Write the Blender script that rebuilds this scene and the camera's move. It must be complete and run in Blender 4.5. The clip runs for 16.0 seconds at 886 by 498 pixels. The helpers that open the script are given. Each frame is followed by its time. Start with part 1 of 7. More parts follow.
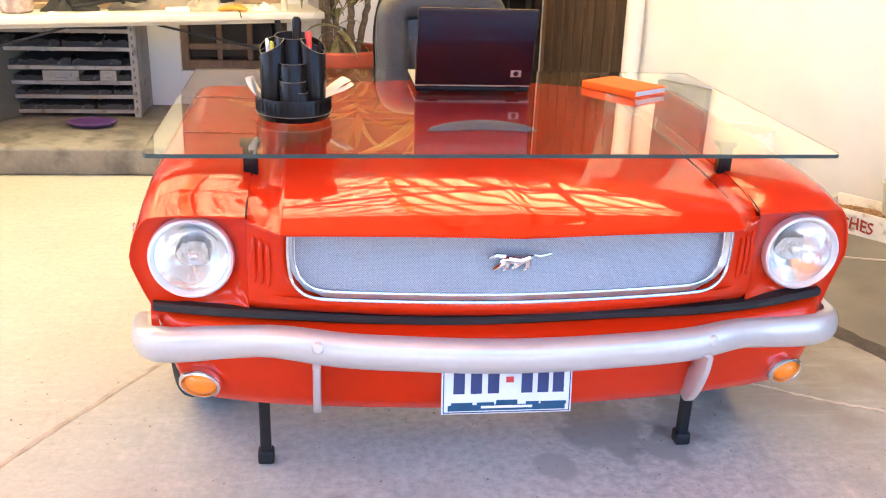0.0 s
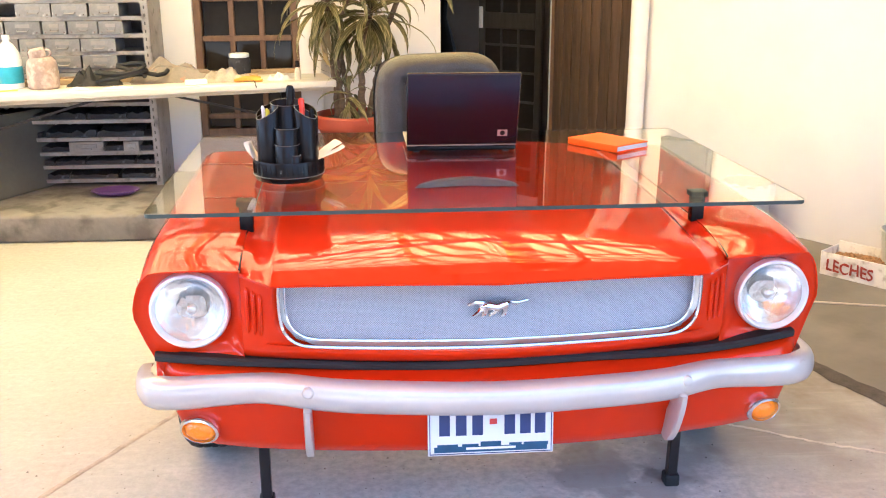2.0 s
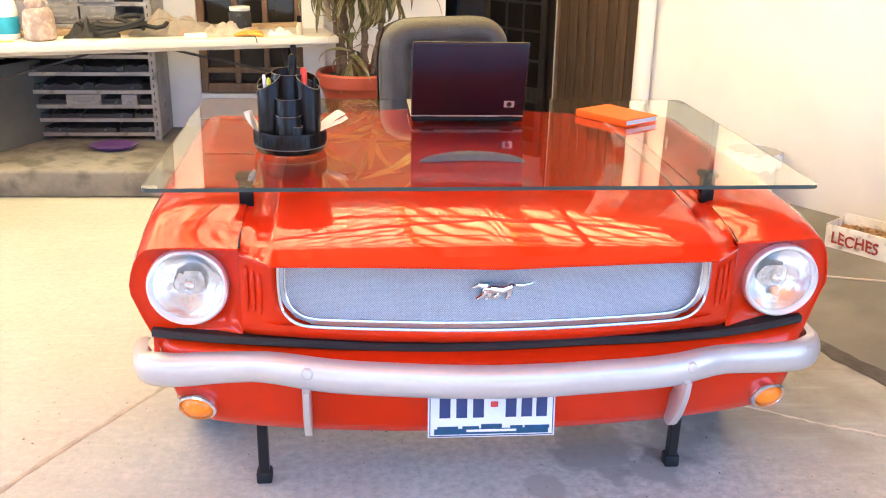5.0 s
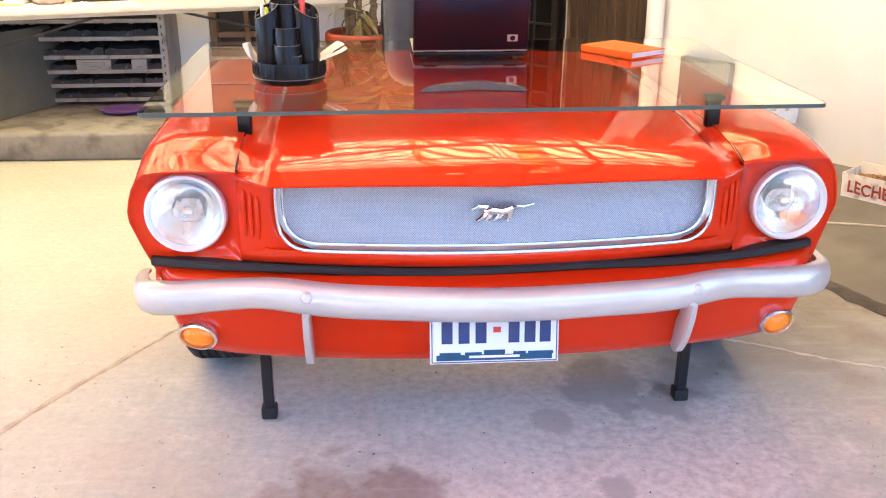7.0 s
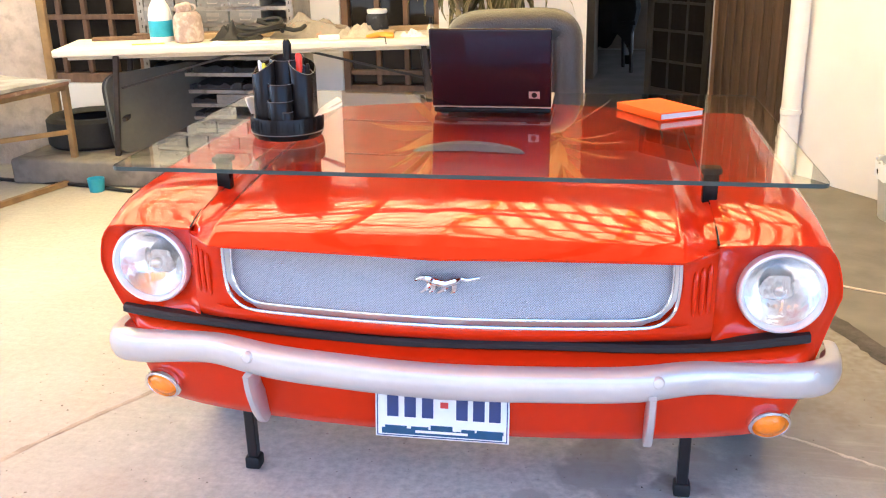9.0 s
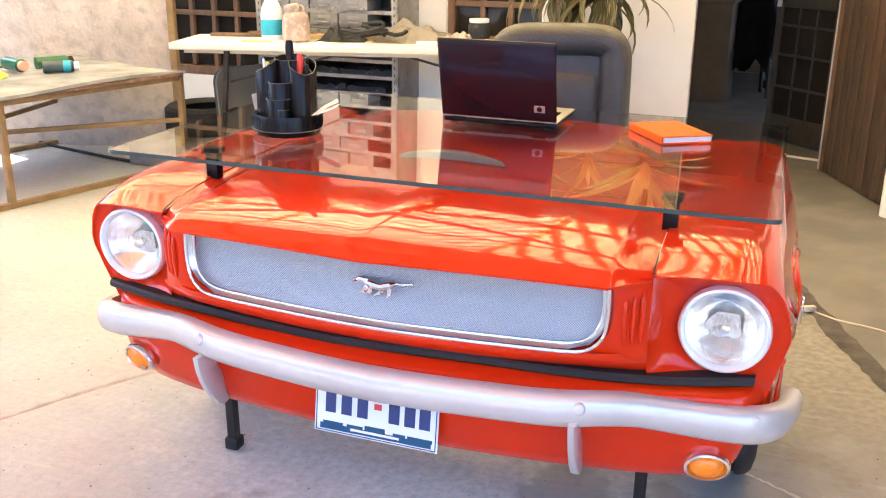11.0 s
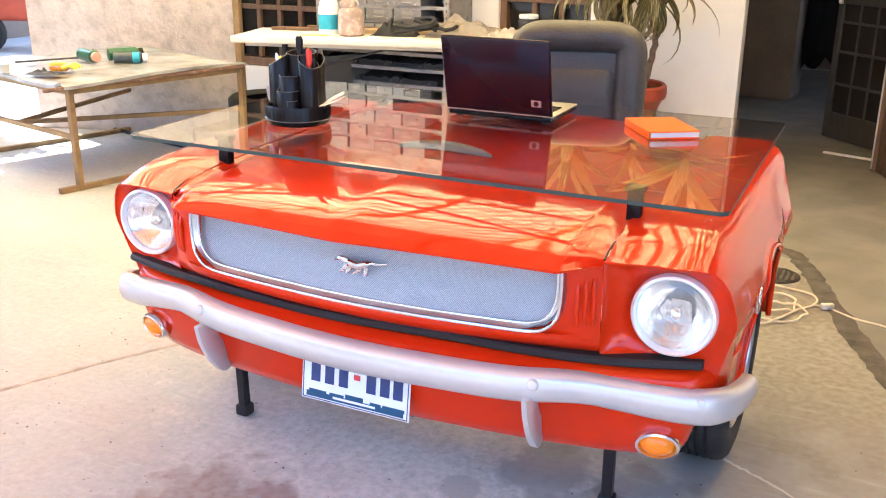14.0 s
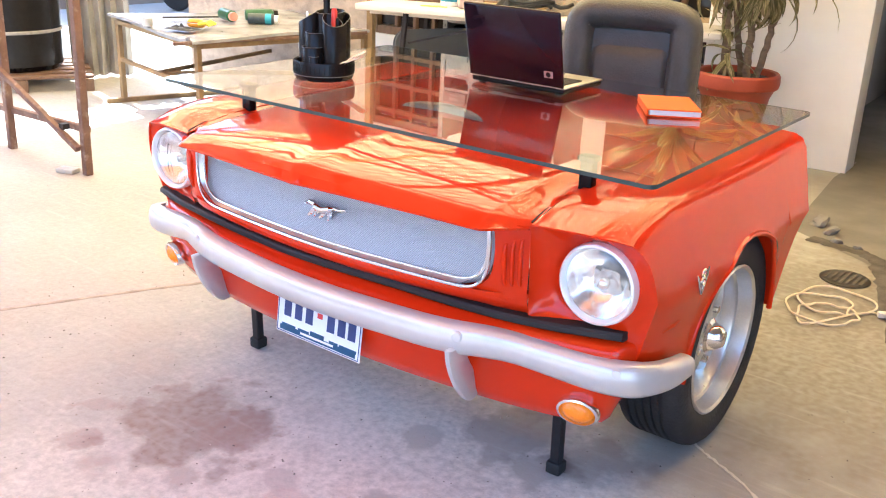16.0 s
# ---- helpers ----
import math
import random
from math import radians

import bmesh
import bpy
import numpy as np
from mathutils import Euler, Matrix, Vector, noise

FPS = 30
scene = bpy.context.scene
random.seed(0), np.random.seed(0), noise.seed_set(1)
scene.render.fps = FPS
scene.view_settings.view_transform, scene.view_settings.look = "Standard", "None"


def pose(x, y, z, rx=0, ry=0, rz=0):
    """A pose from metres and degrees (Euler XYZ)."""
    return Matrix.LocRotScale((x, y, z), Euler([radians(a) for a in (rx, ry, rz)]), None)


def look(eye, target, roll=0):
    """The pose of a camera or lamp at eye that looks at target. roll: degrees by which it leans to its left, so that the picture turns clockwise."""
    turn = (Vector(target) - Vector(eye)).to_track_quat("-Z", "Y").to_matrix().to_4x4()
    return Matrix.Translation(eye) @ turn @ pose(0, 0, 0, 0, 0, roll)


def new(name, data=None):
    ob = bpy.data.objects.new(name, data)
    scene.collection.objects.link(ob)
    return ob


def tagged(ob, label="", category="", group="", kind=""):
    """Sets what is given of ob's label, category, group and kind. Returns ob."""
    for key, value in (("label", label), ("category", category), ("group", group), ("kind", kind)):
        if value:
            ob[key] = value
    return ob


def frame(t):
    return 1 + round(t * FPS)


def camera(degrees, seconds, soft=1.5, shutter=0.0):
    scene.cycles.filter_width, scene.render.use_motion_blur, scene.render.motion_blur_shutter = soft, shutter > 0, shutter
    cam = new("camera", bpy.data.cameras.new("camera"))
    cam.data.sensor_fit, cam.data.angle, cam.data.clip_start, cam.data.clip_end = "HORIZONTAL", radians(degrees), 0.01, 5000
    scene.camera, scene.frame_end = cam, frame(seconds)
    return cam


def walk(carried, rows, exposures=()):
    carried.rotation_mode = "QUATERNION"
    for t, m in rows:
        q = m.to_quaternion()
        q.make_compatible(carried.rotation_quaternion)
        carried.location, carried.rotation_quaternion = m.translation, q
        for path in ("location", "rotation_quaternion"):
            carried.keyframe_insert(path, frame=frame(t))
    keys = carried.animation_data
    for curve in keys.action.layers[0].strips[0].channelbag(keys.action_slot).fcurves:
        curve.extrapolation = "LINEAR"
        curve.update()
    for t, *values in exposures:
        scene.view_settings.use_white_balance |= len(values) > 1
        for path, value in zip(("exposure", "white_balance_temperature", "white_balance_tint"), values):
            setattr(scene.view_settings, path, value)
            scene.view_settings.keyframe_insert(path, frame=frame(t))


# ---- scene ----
cam = camera(50.0, 16.0, soft=1.1)
PATH = [
    (0, (-0.349, -1.929, 1.437), (-0.159, -0.069, 0.727), 1.6),
    (0.5, (-0.274, -1.997, 1.46), (-0.101, -0.128, 0.77), 0.8),
    (1, (-0.267, -2.041, 1.462), (-0.087, -0.138, 0.873), 0.8),
    (1.5, (-0.26, -2.061, 1.457), (-0.102, -0.152, 0.881), 0.4),
    (2, (-0.245, -2.069, 1.453), (-0.119, -0.161, 0.866), -0.3),
    (2.5, (-0.253, -2.043, 1.493), (-0.11, -0.156, 0.847), -0.1),
    (3, (-0.245, -2.031, 1.502), (-0.124, -0.145, 0.847), 0.6),
    (3.2, (-0.247, -2.015, 1.522), (-0.14, -0.144, 0.824), 0.8),
    (5.3, (-0.253, -1.999, 1.496), (-0.114, -0.124, 0.815), 0.9),
    (5.5, (-0.248, -2.0, 1.465), (-0.077, -0.122, 0.798), 0.9),
    (6, (-0.253, -2.012, 1.392), (-0.077, -0.13, 0.739), 1.6),
    (6.5, (-0.25, -2.025, 1.359), (-0.096, -0.149, 0.683), 1.1),
    (7, (-0.207, -2.025, 1.361), (-0.123, -0.16, 0.645), -0.3),
    (7.5, (-0.08, -1.956, 1.361), (-0.048, -0.095, 0.629), -0.7),
    (8, (0.059, -1.902, 1.401), (0.028, -0.016, 0.737), -0.9),
    (8.5, (0.175, -1.871, 1.397), (0.024, 0.023, 0.771), -0.6),
    (8.7, (0.266, -1.884, 1.417), (0.007, -0.011, 0.766), -1.3),
    (10.8, (0.732, -1.755, 1.409), (0.129, 0.035, 0.75), 0.1),
    (11, (0.839, -1.762, 1.41), (0.154, 0.006, 0.775), 0.5),
    (11.5, (1.011, -1.763, 1.419), (0.205, -0.063, 0.74), 1.1),
    (12, (1.109, -1.775, 1.434), (0.256, -0.09, 0.776), 0.5),
    (12.5, (1.132, -1.777, 1.439), (0.294, -0.085, 0.779), 0.3),
    (13, (1.128, -1.788, 1.443), (0.296, -0.094, 0.782), 0.5),
    (13.5, (1.127, -1.788, 1.439), (0.286, -0.096, 0.786), 0.6),
    (14, (1.137, -1.795, 1.438), (0.286, -0.105, 0.789), 0.3),
    (14.5, (1.2, -1.762, 1.428), (0.327, -0.092, 0.758), 0.8),
    (15, (1.304, -1.673, 1.409), (0.358, -0.039, 0.749), 3.1),
    (15.5, (1.445, -1.6, 1.428), (0.417, -0.029, 0.739), 1.8),
    (16, (1.657, -1.594, 1.413), (0.491, -0.122, 0.724), 2.0),
]
walk(cam, [(t, look(eye, target, roll)) for t, eye, target, roll in PATH], exposures=[(0, 3.05, 5320, 7), (16, 3.05, 5320, 7)])

# ---- light ----
SUN_EL, SUN_AZ = 58.0, 285.0
world = bpy.data.worlds.new("sky")
scene.world = world
world.use_nodes = True
wn = world.node_tree
sky = wn.nodes.new("ShaderNodeTexSky")
sky.sky_type = "NISHITA"
sky.sun_disc = False
sky.sun_elevation, sky.sun_rotation = radians(SUN_EL), radians(SUN_AZ)
sky.dust_density = 2.5
wn.links.new(sky.outputs[0], wn.nodes["Background"].inputs[0])
wn.nodes["Background"].inputs[1].default_value = 0.15
sun_data = bpy.data.lights.new("sun", "SUN")
sun_data.energy, sun_data.angle, sun_data.color = 4.1, radians(0.6), (1.0, 0.94, 0.85)
sun = new("sun", sun_data)
az, el = radians(SUN_AZ), radians(SUN_EL)
sun_from = Vector((math.sin(az) * math.cos(el), math.cos(az) * math.cos(el), math.sin(el)))
sun.matrix_world = look(sun_from * 30, (0, 0, 0))


# ---- materials ----
def material(name, color, rough=0.5, metal=0.0, vary=0.0, scale=8.0, bump=0.0, bump_scale=60.0, coat=0.0,
             second=None, second_amount=0.5, trans=0.0, ior=1.45, rand=0.0, stretch=(1, 1, 1), rough_vary=0.0, sharp=0.15):
    """A principled material with colour changes at two scales, fine relief and, if given, patches of a second colour."""
    m = bpy.data.materials.new(name)
    m.use_nodes = True
    nt = m.node_tree
    b = nt.nodes["Principled BSDF"]
    b.inputs["Roughness"].default_value = rough
    b.inputs["Metallic"].default_value = metal
    b.inputs["IOR"].default_value = ior
    b.inputs["Transmission Weight"].default_value = trans
    b.inputs["Coat Weight"].default_value = coat
    b.inputs["Coat Roughness"].default_value = 0.03
    tc = nt.nodes.new("ShaderNodeTexCoord")
    mp = nt.nodes.new("ShaderNodeMapping")
    mp.inputs["Scale"].default_value = stretch
    nt.links.new(tc.outputs["Object"], mp.inputs[0])

    def noise_tex(sc, detail=4.0):
        n = nt.nodes.new("ShaderNodeTexNoise")
        n.inputs["Scale"].default_value = sc
        n.inputs["Detail"].default_value = detail
        nt.links.new(mp.outputs[0], n.inputs["Vector"])
        return n

    color = (*color, 1)
    out = None
    if vary or second:
        big, fine = noise_tex(scale), noise_tex(scale * 9, 6)
        add = nt.nodes.new("ShaderNodeMath")
        add.operation = "MULTIPLY_ADD"
        add.inputs[1].default_value = 0.35
        nt.links.new(fine.outputs[0], add.inputs[0])
        nt.links.new(big.outputs[0], add.inputs[2])
        ramp = nt.nodes.new("ShaderNodeValToRGB")
        c = Vector(color[:3])
        ramp.color_ramp.elements[0].position, ramp.color_ramp.elements[1].position = 0.42, 0.95
        ramp.color_ramp.elements[0].color = (*(c * (1 - vary)), 1)
        ramp.color_ramp.elements[1].color = (*(c * (1 + vary)), 1)
        nt.links.new(add.outputs[0], ramp.inputs[0])
        out = ramp.outputs[0]
        if second:
            patch = noise_tex(scale * 2.3, 8)
            pr = nt.nodes.new("ShaderNodeValToRGB")
            pr.color_ramp.elements[0].position = 1 - second_amount - sharp / 2
            pr.color_ramp.elements[1].position = 1 - second_amount + sharp / 2
            nt.links.new(patch.outputs[0], pr.inputs[0])
            mix = nt.nodes.new("ShaderNodeMix")
            mix.data_type = "RGBA"
            nt.links.new(pr.outputs[0], mix.inputs[0])
            nt.links.new(out, mix.inputs[6])
            mix.inputs[7].default_value = (*second, 1)
            out = mix.outputs[2]
    if rand:
        info = nt.nodes.new("ShaderNodeObjectInfo")
        hsv = nt.nodes.new("ShaderNodeHueSaturation")
        mr = nt.nodes.new("ShaderNodeMapRange")
        mr.inputs[3].default_value, mr.inputs[4].default_value = 1 - rand, 1 + rand
        nt.links.new(info.outputs["Random"], mr.inputs[0])
        nt.links.new(mr.outputs[0], hsv.inputs["Value"])
        if out:
            nt.links.new(out, hsv.inputs["Color"])
        else:
            hsv.inputs["Color"].default_value = color
        out = hsv.outputs[0]
    if out:
        nt.links.new(out, b.inputs["Base Color"])
    else:
        b.inputs["Base Color"].default_value = color
    if rough_vary:
        rn = noise_tex(scale * 1.7, 5)
        mr = nt.nodes.new("ShaderNodeMapRange")
        mr.inputs[3].default_value, mr.inputs[4].default_value = max(0.02, rough - rough_vary), min(1, rough + rough_vary)
        nt.links.new(rn.outputs[0], mr.inputs[0])
        nt.links.new(mr.outputs[0], b.inputs["Roughness"])
    if bump:
        bn = noise_tex(bump_scale, 5)
        bp = nt.nodes.new("ShaderNodeBump")
        bp.inputs["Strength"].default_value = bump
        bp.inputs["Distance"].default_value = 0.01
        nt.links.new(bn.outputs[0], bp.inputs["Height"])
        nt.links.new(bp.outputs[0], b.inputs["Normal"])
    return m


RED = material("red_car_paint", (0.6, 0.024, 0.0003), 0.45, coat=1.0, vary=0.05, scale=3)
RED.node_tree.nodes["Principled BSDF"].inputs["Specular IOR Level"].default_value = 0.02
RED.node_tree.nodes["Principled BSDF"].inputs["Coat IOR"].default_value = 1.39


def ripple_coat(m, scale, strength):
    """Faint long waves in the lacquer, as in hand-beaten sheet metal."""
    nt = m.node_tree
    tc, n, bp = (nt.nodes.new(k) for k in ("ShaderNodeTexCoord", "ShaderNodeTexNoise", "ShaderNodeBump"))
    n.inputs["Scale"].default_value, n.inputs["Detail"].default_value = scale, 2.0
    bp.inputs["Strength"].default_value, bp.inputs["Distance"].default_value = strength, 0.01
    nt.links.new(tc.outputs["Object"], n.inputs["Vector"])
    nt.links.new(n.outputs[0], bp.inputs["Height"])
    nt.links.new(bp.outputs[0], nt.nodes["Principled BSDF"].inputs["Coat Normal"])


ripple_coat(RED, 4.0, 0.05)
CHROME = material("chrome", (0.82, 0.83, 0.85), 0.1, 1.0, vary=0.05, scale=20, rough_vary=0.05)
SILVER = material("silver_paint", (0.6, 0.59, 0.575), 0.32, 0.4, vary=0.07, scale=6, bump=0.02, bump_scale=300, coat=0.3)
RUBBER = material("black_rubber", (0.015, 0.015, 0.016), 0.6, vary=0.3, scale=14, bump=0.1, bump_scale=90)
TYRE = material("tyre_rubber", (0.022, 0.022, 0.022), 0.7, vary=0.35, scale=12, bump=0.3, bump_scale=120)
RIM = material("brushed_alloy", (0.66, 0.65, 0.62), 0.32, 0.85, vary=0.12, scale=18, rough_vary=0.1)
BLACK_STEEL = material("black_painted_steel", (0.012, 0.012, 0.014), 0.4, vary=0.3, scale=20, bump=0.05)
BLACK_PLASTIC = material("black_plastic", (0.011, 0.0095, 0.009), 0.26, vary=0.2, scale=30, bump=0.02, bump_scale=120)
BLACK_PLASTIC.node_tree.nodes["Principled BSDF"].inputs["Specular IOR Level"].default_value = 0.22
AMBER = material("amber_lens", (0.95, 0.25, 0.002), 0.2, coat=0.4, bump=0.25, bump_scale=150, vary=0.1, scale=40)
PLATE_WHITE = material("plate_white", (0.8, 0.81, 0.82), 0.35, vary=0.04, scale=20)
PLATE_BLUE = material("plate_blue", (0.03, 0.05, 0.16), 0.4, vary=0.1, scale=30)
PLATE_BAND = material("plate_band", (0.012, 0.075, 0.16), 0.4, vary=0.15, scale=30)
PLATE_RED = material("plate_red", (0.6, 0.05, 0.05), 0.4, vary=0.08, scale=40)
LEATHER = material("black_leather", (0.06, 0.057, 0.053), 0.4, vary=0.25, scale=10, bump=0.25, bump_scale=160, rough_vary=0.08)
LID = material("laptop_lid", (0.014, 0.006, 0.01), 0.06, coat=0.5, vary=0.0)
LID.node_tree.nodes["Principled BSDF"].inputs["Specular IOR Level"].default_value = 0.1
LOGO = material("logo_plate", (0.6, 0.5, 0.45), 0.25, 0.6)
LAPTOP_SILVER = material("laptop_silver", (0.4, 0.39, 0.37), 0.35, 0.6, vary=0.05, scale=30)
ORANGE_COVER = material("orange_cover", (0.85, 0.105, 0.001), 0.5, vary=0.06, scale=25, bump=0.05, bump_scale=250)
ORANGE_COVER.node_tree.nodes["Principled BSDF"].inputs["Specular IOR Level"].default_value = 0.2
PAPER = material("white_paper", (0.82, 0.8, 0.77), 0.7, vary=0.05, scale=40, stretch=(1, 1, 12))
RED_PLASTIC = material("red_plastic", (0.75, 0.06, 0.03), 0.3, vary=0.08, scale=30)
YELLOW = material("yellow_plastic", (0.75, 0.7, 0.05), 0.35, vary=0.1, scale=30)
WHITE_PLASTER = material("white_plaster", (0.83, 0.8, 0.755), 0.85, vary=0.03, scale=1.2, bump=0.12, bump_scale=25, second=(0.78, 0.745, 0.7), second_amount=0.38, sharp=0.3)
WHITE_PIPE = material("white_pipe", (0.8, 0.77, 0.72), 0.5, vary=0.05, scale=4)
STUCCO = material("rough_board", (0.52, 0.455, 0.41), 0.9, vary=0.16, scale=6.0, bump=0.9, bump_scale=38, second=(0.4, 0.345, 0.31), second_amount=0.42, sharp=0.2)
CONCRETE_STEP = material("step_concrete", (0.215, 0.203, 0.188), 0.9, vary=0.25, scale=3, bump=0.5, bump_scale=30, second=(0.13, 0.121, 0.112), second_amount=0.45)
DARK_JOINT = material("dark_joint", (0.08, 0.072, 0.062), 0.95, vary=0.4, scale=14, bump=0.5, bump_scale=40)
PALE_CRACK = material("pale_crack", (0.56, 0.52, 0.46), 0.95, vary=0.2, scale=14, bump=0.4, bump_scale=40)
JOINT = material("pale_joint", (0.36, 0.315, 0.265), 0.95, vary=0.3, scale=14, bump=0.4, bump_scale=40)
CABINET_WOOD = material("brown_panel", (0.2, 0.15, 0.105), 0.75, vary=0.2, scale=4, bump=0.1)
# for boards out of view that only give dark reflections
UNSEEN_BOARD = material("brown_reflected_board", (0.17, 0.115, 0.075), 0.7, vary=0.25, scale=4, bump=0.15, stretch=(1, 1, 6))
DARK_WOOD = material("dark_stained_wood", (0.085, 0.052, 0.032), 0.5, vary=0.35, scale=6, bump=0.2, bump_scale=30, stretch=(6, 6, 0.6), rand=0.18)
FRAME_WOOD = material("brown_frame_wood", (0.17, 0.1, 0.058), 0.55, vary=0.3, scale=9, bump=0.15, stretch=(4, 4, 0.8))
DOOR_DARK = material("dark_door_paint", (0.05, 0.046, 0.04), 0.5, vary=0.3, scale=8, bump=0.15, stretch=(4, 4, 0.8))
DARK_IRON = material("dark_iron", (0.035, 0.03, 0.028), 0.55, 0.3, vary=0.3, scale=20, bump=0.1)
RUSTY = material("rusty_steel", (0.31, 0.21, 0.095), 0.75, 0.15, vary=0.25, scale=5, bump=0.3, bump_scale=90, second=(0.18, 0.115, 0.065), second_amount=0.4, sharp=0.5)
BROWN_STEEL = material("brown_steel", (0.2, 0.12, 0.085), 0.75, 0.2, vary=0.3, scale=10, bump=0.3, second=(0.33, 0.25, 0.2), second_amount=0.35)
BENCH_WHITE = material("painted_plank", (0.72, 0.675, 0.59), 0.7, vary=0.1, scale=5, bump=0.2, bump_scale=40, second=(0.5, 0.4, 0.28), second_amount=0.28, stretch=(0.6, 3, 3))
TABLE_TOP = material("stained_table_top", (0.4, 0.405, 0.415), 0.27, vary=0.2, scale=2.5, bump=0.25, bump_scale=50, second=(0.2, 0.195, 0.19), second_amount=0.5, sharp=0.4)
GREY_STEEL = material("grey_shelf_steel", (0.33, 0.31, 0.285), 0.55, 0.4, vary=0.22, scale=7, bump=0.08, second=(0.13, 0.115, 0.1), second_amount=0.35)
GREY_STEEL_D = material("grey_drawer_steel", (0.25, 0.245, 0.24), 0.5, 0.35, vary=0.25, scale=12, bump=0.08, second=(0.42, 0.4, 0.385), second_amount=0.32, rand=0.25)
DARK_GOODS = material("dark_stock", (0.03, 0.03, 0.033), 0.7, vary=0.5, scale=9, bump=0.5, bump_scale=40, second=(0.13, 0.13, 0.14), second_amount=0.3)
GREY_BOARD = material("grey_board", (0.12, 0.125, 0.115), 0.35, vary=0.15, scale=5)
TERRACOTTA = material("red_clay", (0.3, 0.05, 0.022), 0.5, vary=0.15, scale=8, bump=0.1)
SOIL = material("soil", (0.05, 0.035, 0.025), 0.95, vary=0.5, scale=30, bump=0.8, bump_scale=60)
BARK = material("bark", (0.17, 0.12, 0.08), 0.85, vary=0.35, scale=25, bump=0.7, bump_scale=50, stretch=(1, 1, 2.5))
GRIT = material("floor_grit", (0.4, 0.36, 0.32), 0.9, vary=0.5, scale=30, second=(0.12, 0.11, 0.1), second_amount=0.5)
LEAF = material("leaf_green", (0.16, 0.155, 0.07), 0.42, vary=0.3, scale=7, rand=0.25, second=(0.55, 0.48, 0.26), second_amount=0.46, stretch=(0.25, 9, 1))
def thin_leaf(m, share):
    nt = m.node_tree
    b = nt.nodes["Principled BSDF"]
    t, mix = nt.nodes.new("ShaderNodeBsdfTranslucent"), nt.nodes.new("ShaderNodeMixShader")
    nt.links.new(b.inputs["Base Color"].links[0].from_socket, t.inputs[0])
    mix.inputs[0].default_value = share
    nt.links.new(b.outputs[0], mix.inputs[1])
    nt.links.new(t.outputs[0], mix.inputs[2])
    nt.links.new(mix.outputs[0], nt.nodes["Material Output"].inputs[0])


thin_leaf(LEAF, 0.68)
DRY_LEAF = material("leaf_dry", (0.3, 0.24, 0.13), 0.7, vary=0.3, scale=6, rand=0.3)
# brighter, warmer leaf copy: canopy light put into the colour for its reflection
LIT_LEAF = material("leaf_lit", (0.5, 0.36, 0.17), 0.5, vary=0.25, scale=7, rand=0.2, second=(0.62, 0.5, 0.27), second_amount=0.4, stretch=(0.25, 9, 1))
thin_leaf(LIT_LEAF, 0.4)
CABLE = material("pale_cable", (0.62, 0.53, 0.4), 0.6, vary=0.12, scale=20)
BOX_WHITE = material("white_box", (0.72, 0.69, 0.63), 0.8, vary=0.1, scale=9, bump=0.15, second=(0.4, 0.35, 0.29), second_amount=0.4)
RED_INK = material("red_brown_lettering", (0.3, 0.04, 0.02), 0.7)
KIBBLE = material("brown_pellets", (0.3, 0.17, 0.07), 0.85, vary=0.4, scale=60, bump=0.6)
BUCKET_GREY = material("pale_bucket", (0.5, 0.5, 0.47), 0.4, 0.2, vary=0.1, scale=10)
CAN_DARK = material("dark_can", (0.06, 0.08, 0.09), 0.35, 0.2, vary=0.3, scale=25)
BLUE_LABEL = material("blue_label", (0.05, 0.36, 0.52), 0.4, vary=0.15, scale=20)
BOTTLE_WHITE = material("milky_plastic", (0.8, 0.82, 0.84), 0.35, vary=0.04, scale=12)
PINK_CAN = material("pink_dusty_can", (0.38, 0.29, 0.26), 0.85, vary=0.2, scale=12, bump=0.4, second=(0.52, 0.44, 0.4), second_amount=0.45)
CLOTH_GREY = material("dusty_cloth", (0.42, 0.37, 0.3), 0.95, vary=0.25, scale=12, bump=0.5)
BAG = material("clear_dusty_bag", (0.22, 0.185, 0.155), 0.3, vary=0.2, scale=14, bump=0.6, bump_scale=30, second=(0.5, 0.16, 0.07), second_amount=0.3)
GREEN_PLASTIC = material("green_bottle", (0.02, 0.1, 0.045), 0.3, vary=0.15, scale=20)
PINK_PLASTIC = material("salmon_plastic", (0.75, 0.33, 0.25), 0.45)
ORANGE_TOOL = material("orange_plastic", (0.8, 0.34, 0.03), 0.45, vary=0.15, scale=30)
PURPLE = material("purple_plastic", (0.11, 0.05, 0.2), 0.35, vary=0.1, scale=12)
PALE_WOOD = material("raw_wood", (0.45, 0.32, 0.18), 0.75, vary=0.25, scale=8, bump=0.2, stretch=(1, 5, 5))
BLACK_CLOTH = material("black_cloth", (0.01, 0.01, 0.011), 0.95, vary=0.3, scale=8, bump=0.3)
TARP = material("grey_tarp", (0.3, 0.28, 0.25), 0.7, vary=0.2, scale=5, bump=0.5)
INTERIOR = material("interior_wall", (0.36, 0.31, 0.26), 0.9, vary=0.12, scale=2)
YARD_WALL = material("yard_wall", (0.22, 0.18, 0.15), 0.9, vary=0.2, scale=1.2, bump=0.4, bump_scale=12)
PANE_DARK = material("window_pane", (0.022, 0.02, 0.018), 0.08, vary=0.3, scale=3)
PANE_DARK.node_tree.nodes["Principled BSDF"].inputs["Specular IOR Level"].default_value = 0.22
WALL_PANEL = material("dark_grey_panel_paint", (0.1, 0.105, 0.1), 0.5, vary=0.2, scale=5, bump=0.1, second=(0.16, 0.165, 0.155), second_amount=0.3)
WHITE_STRIP = material("white_metal_strip", (0.85, 0.85, 0.82), 0.3, 0.2)


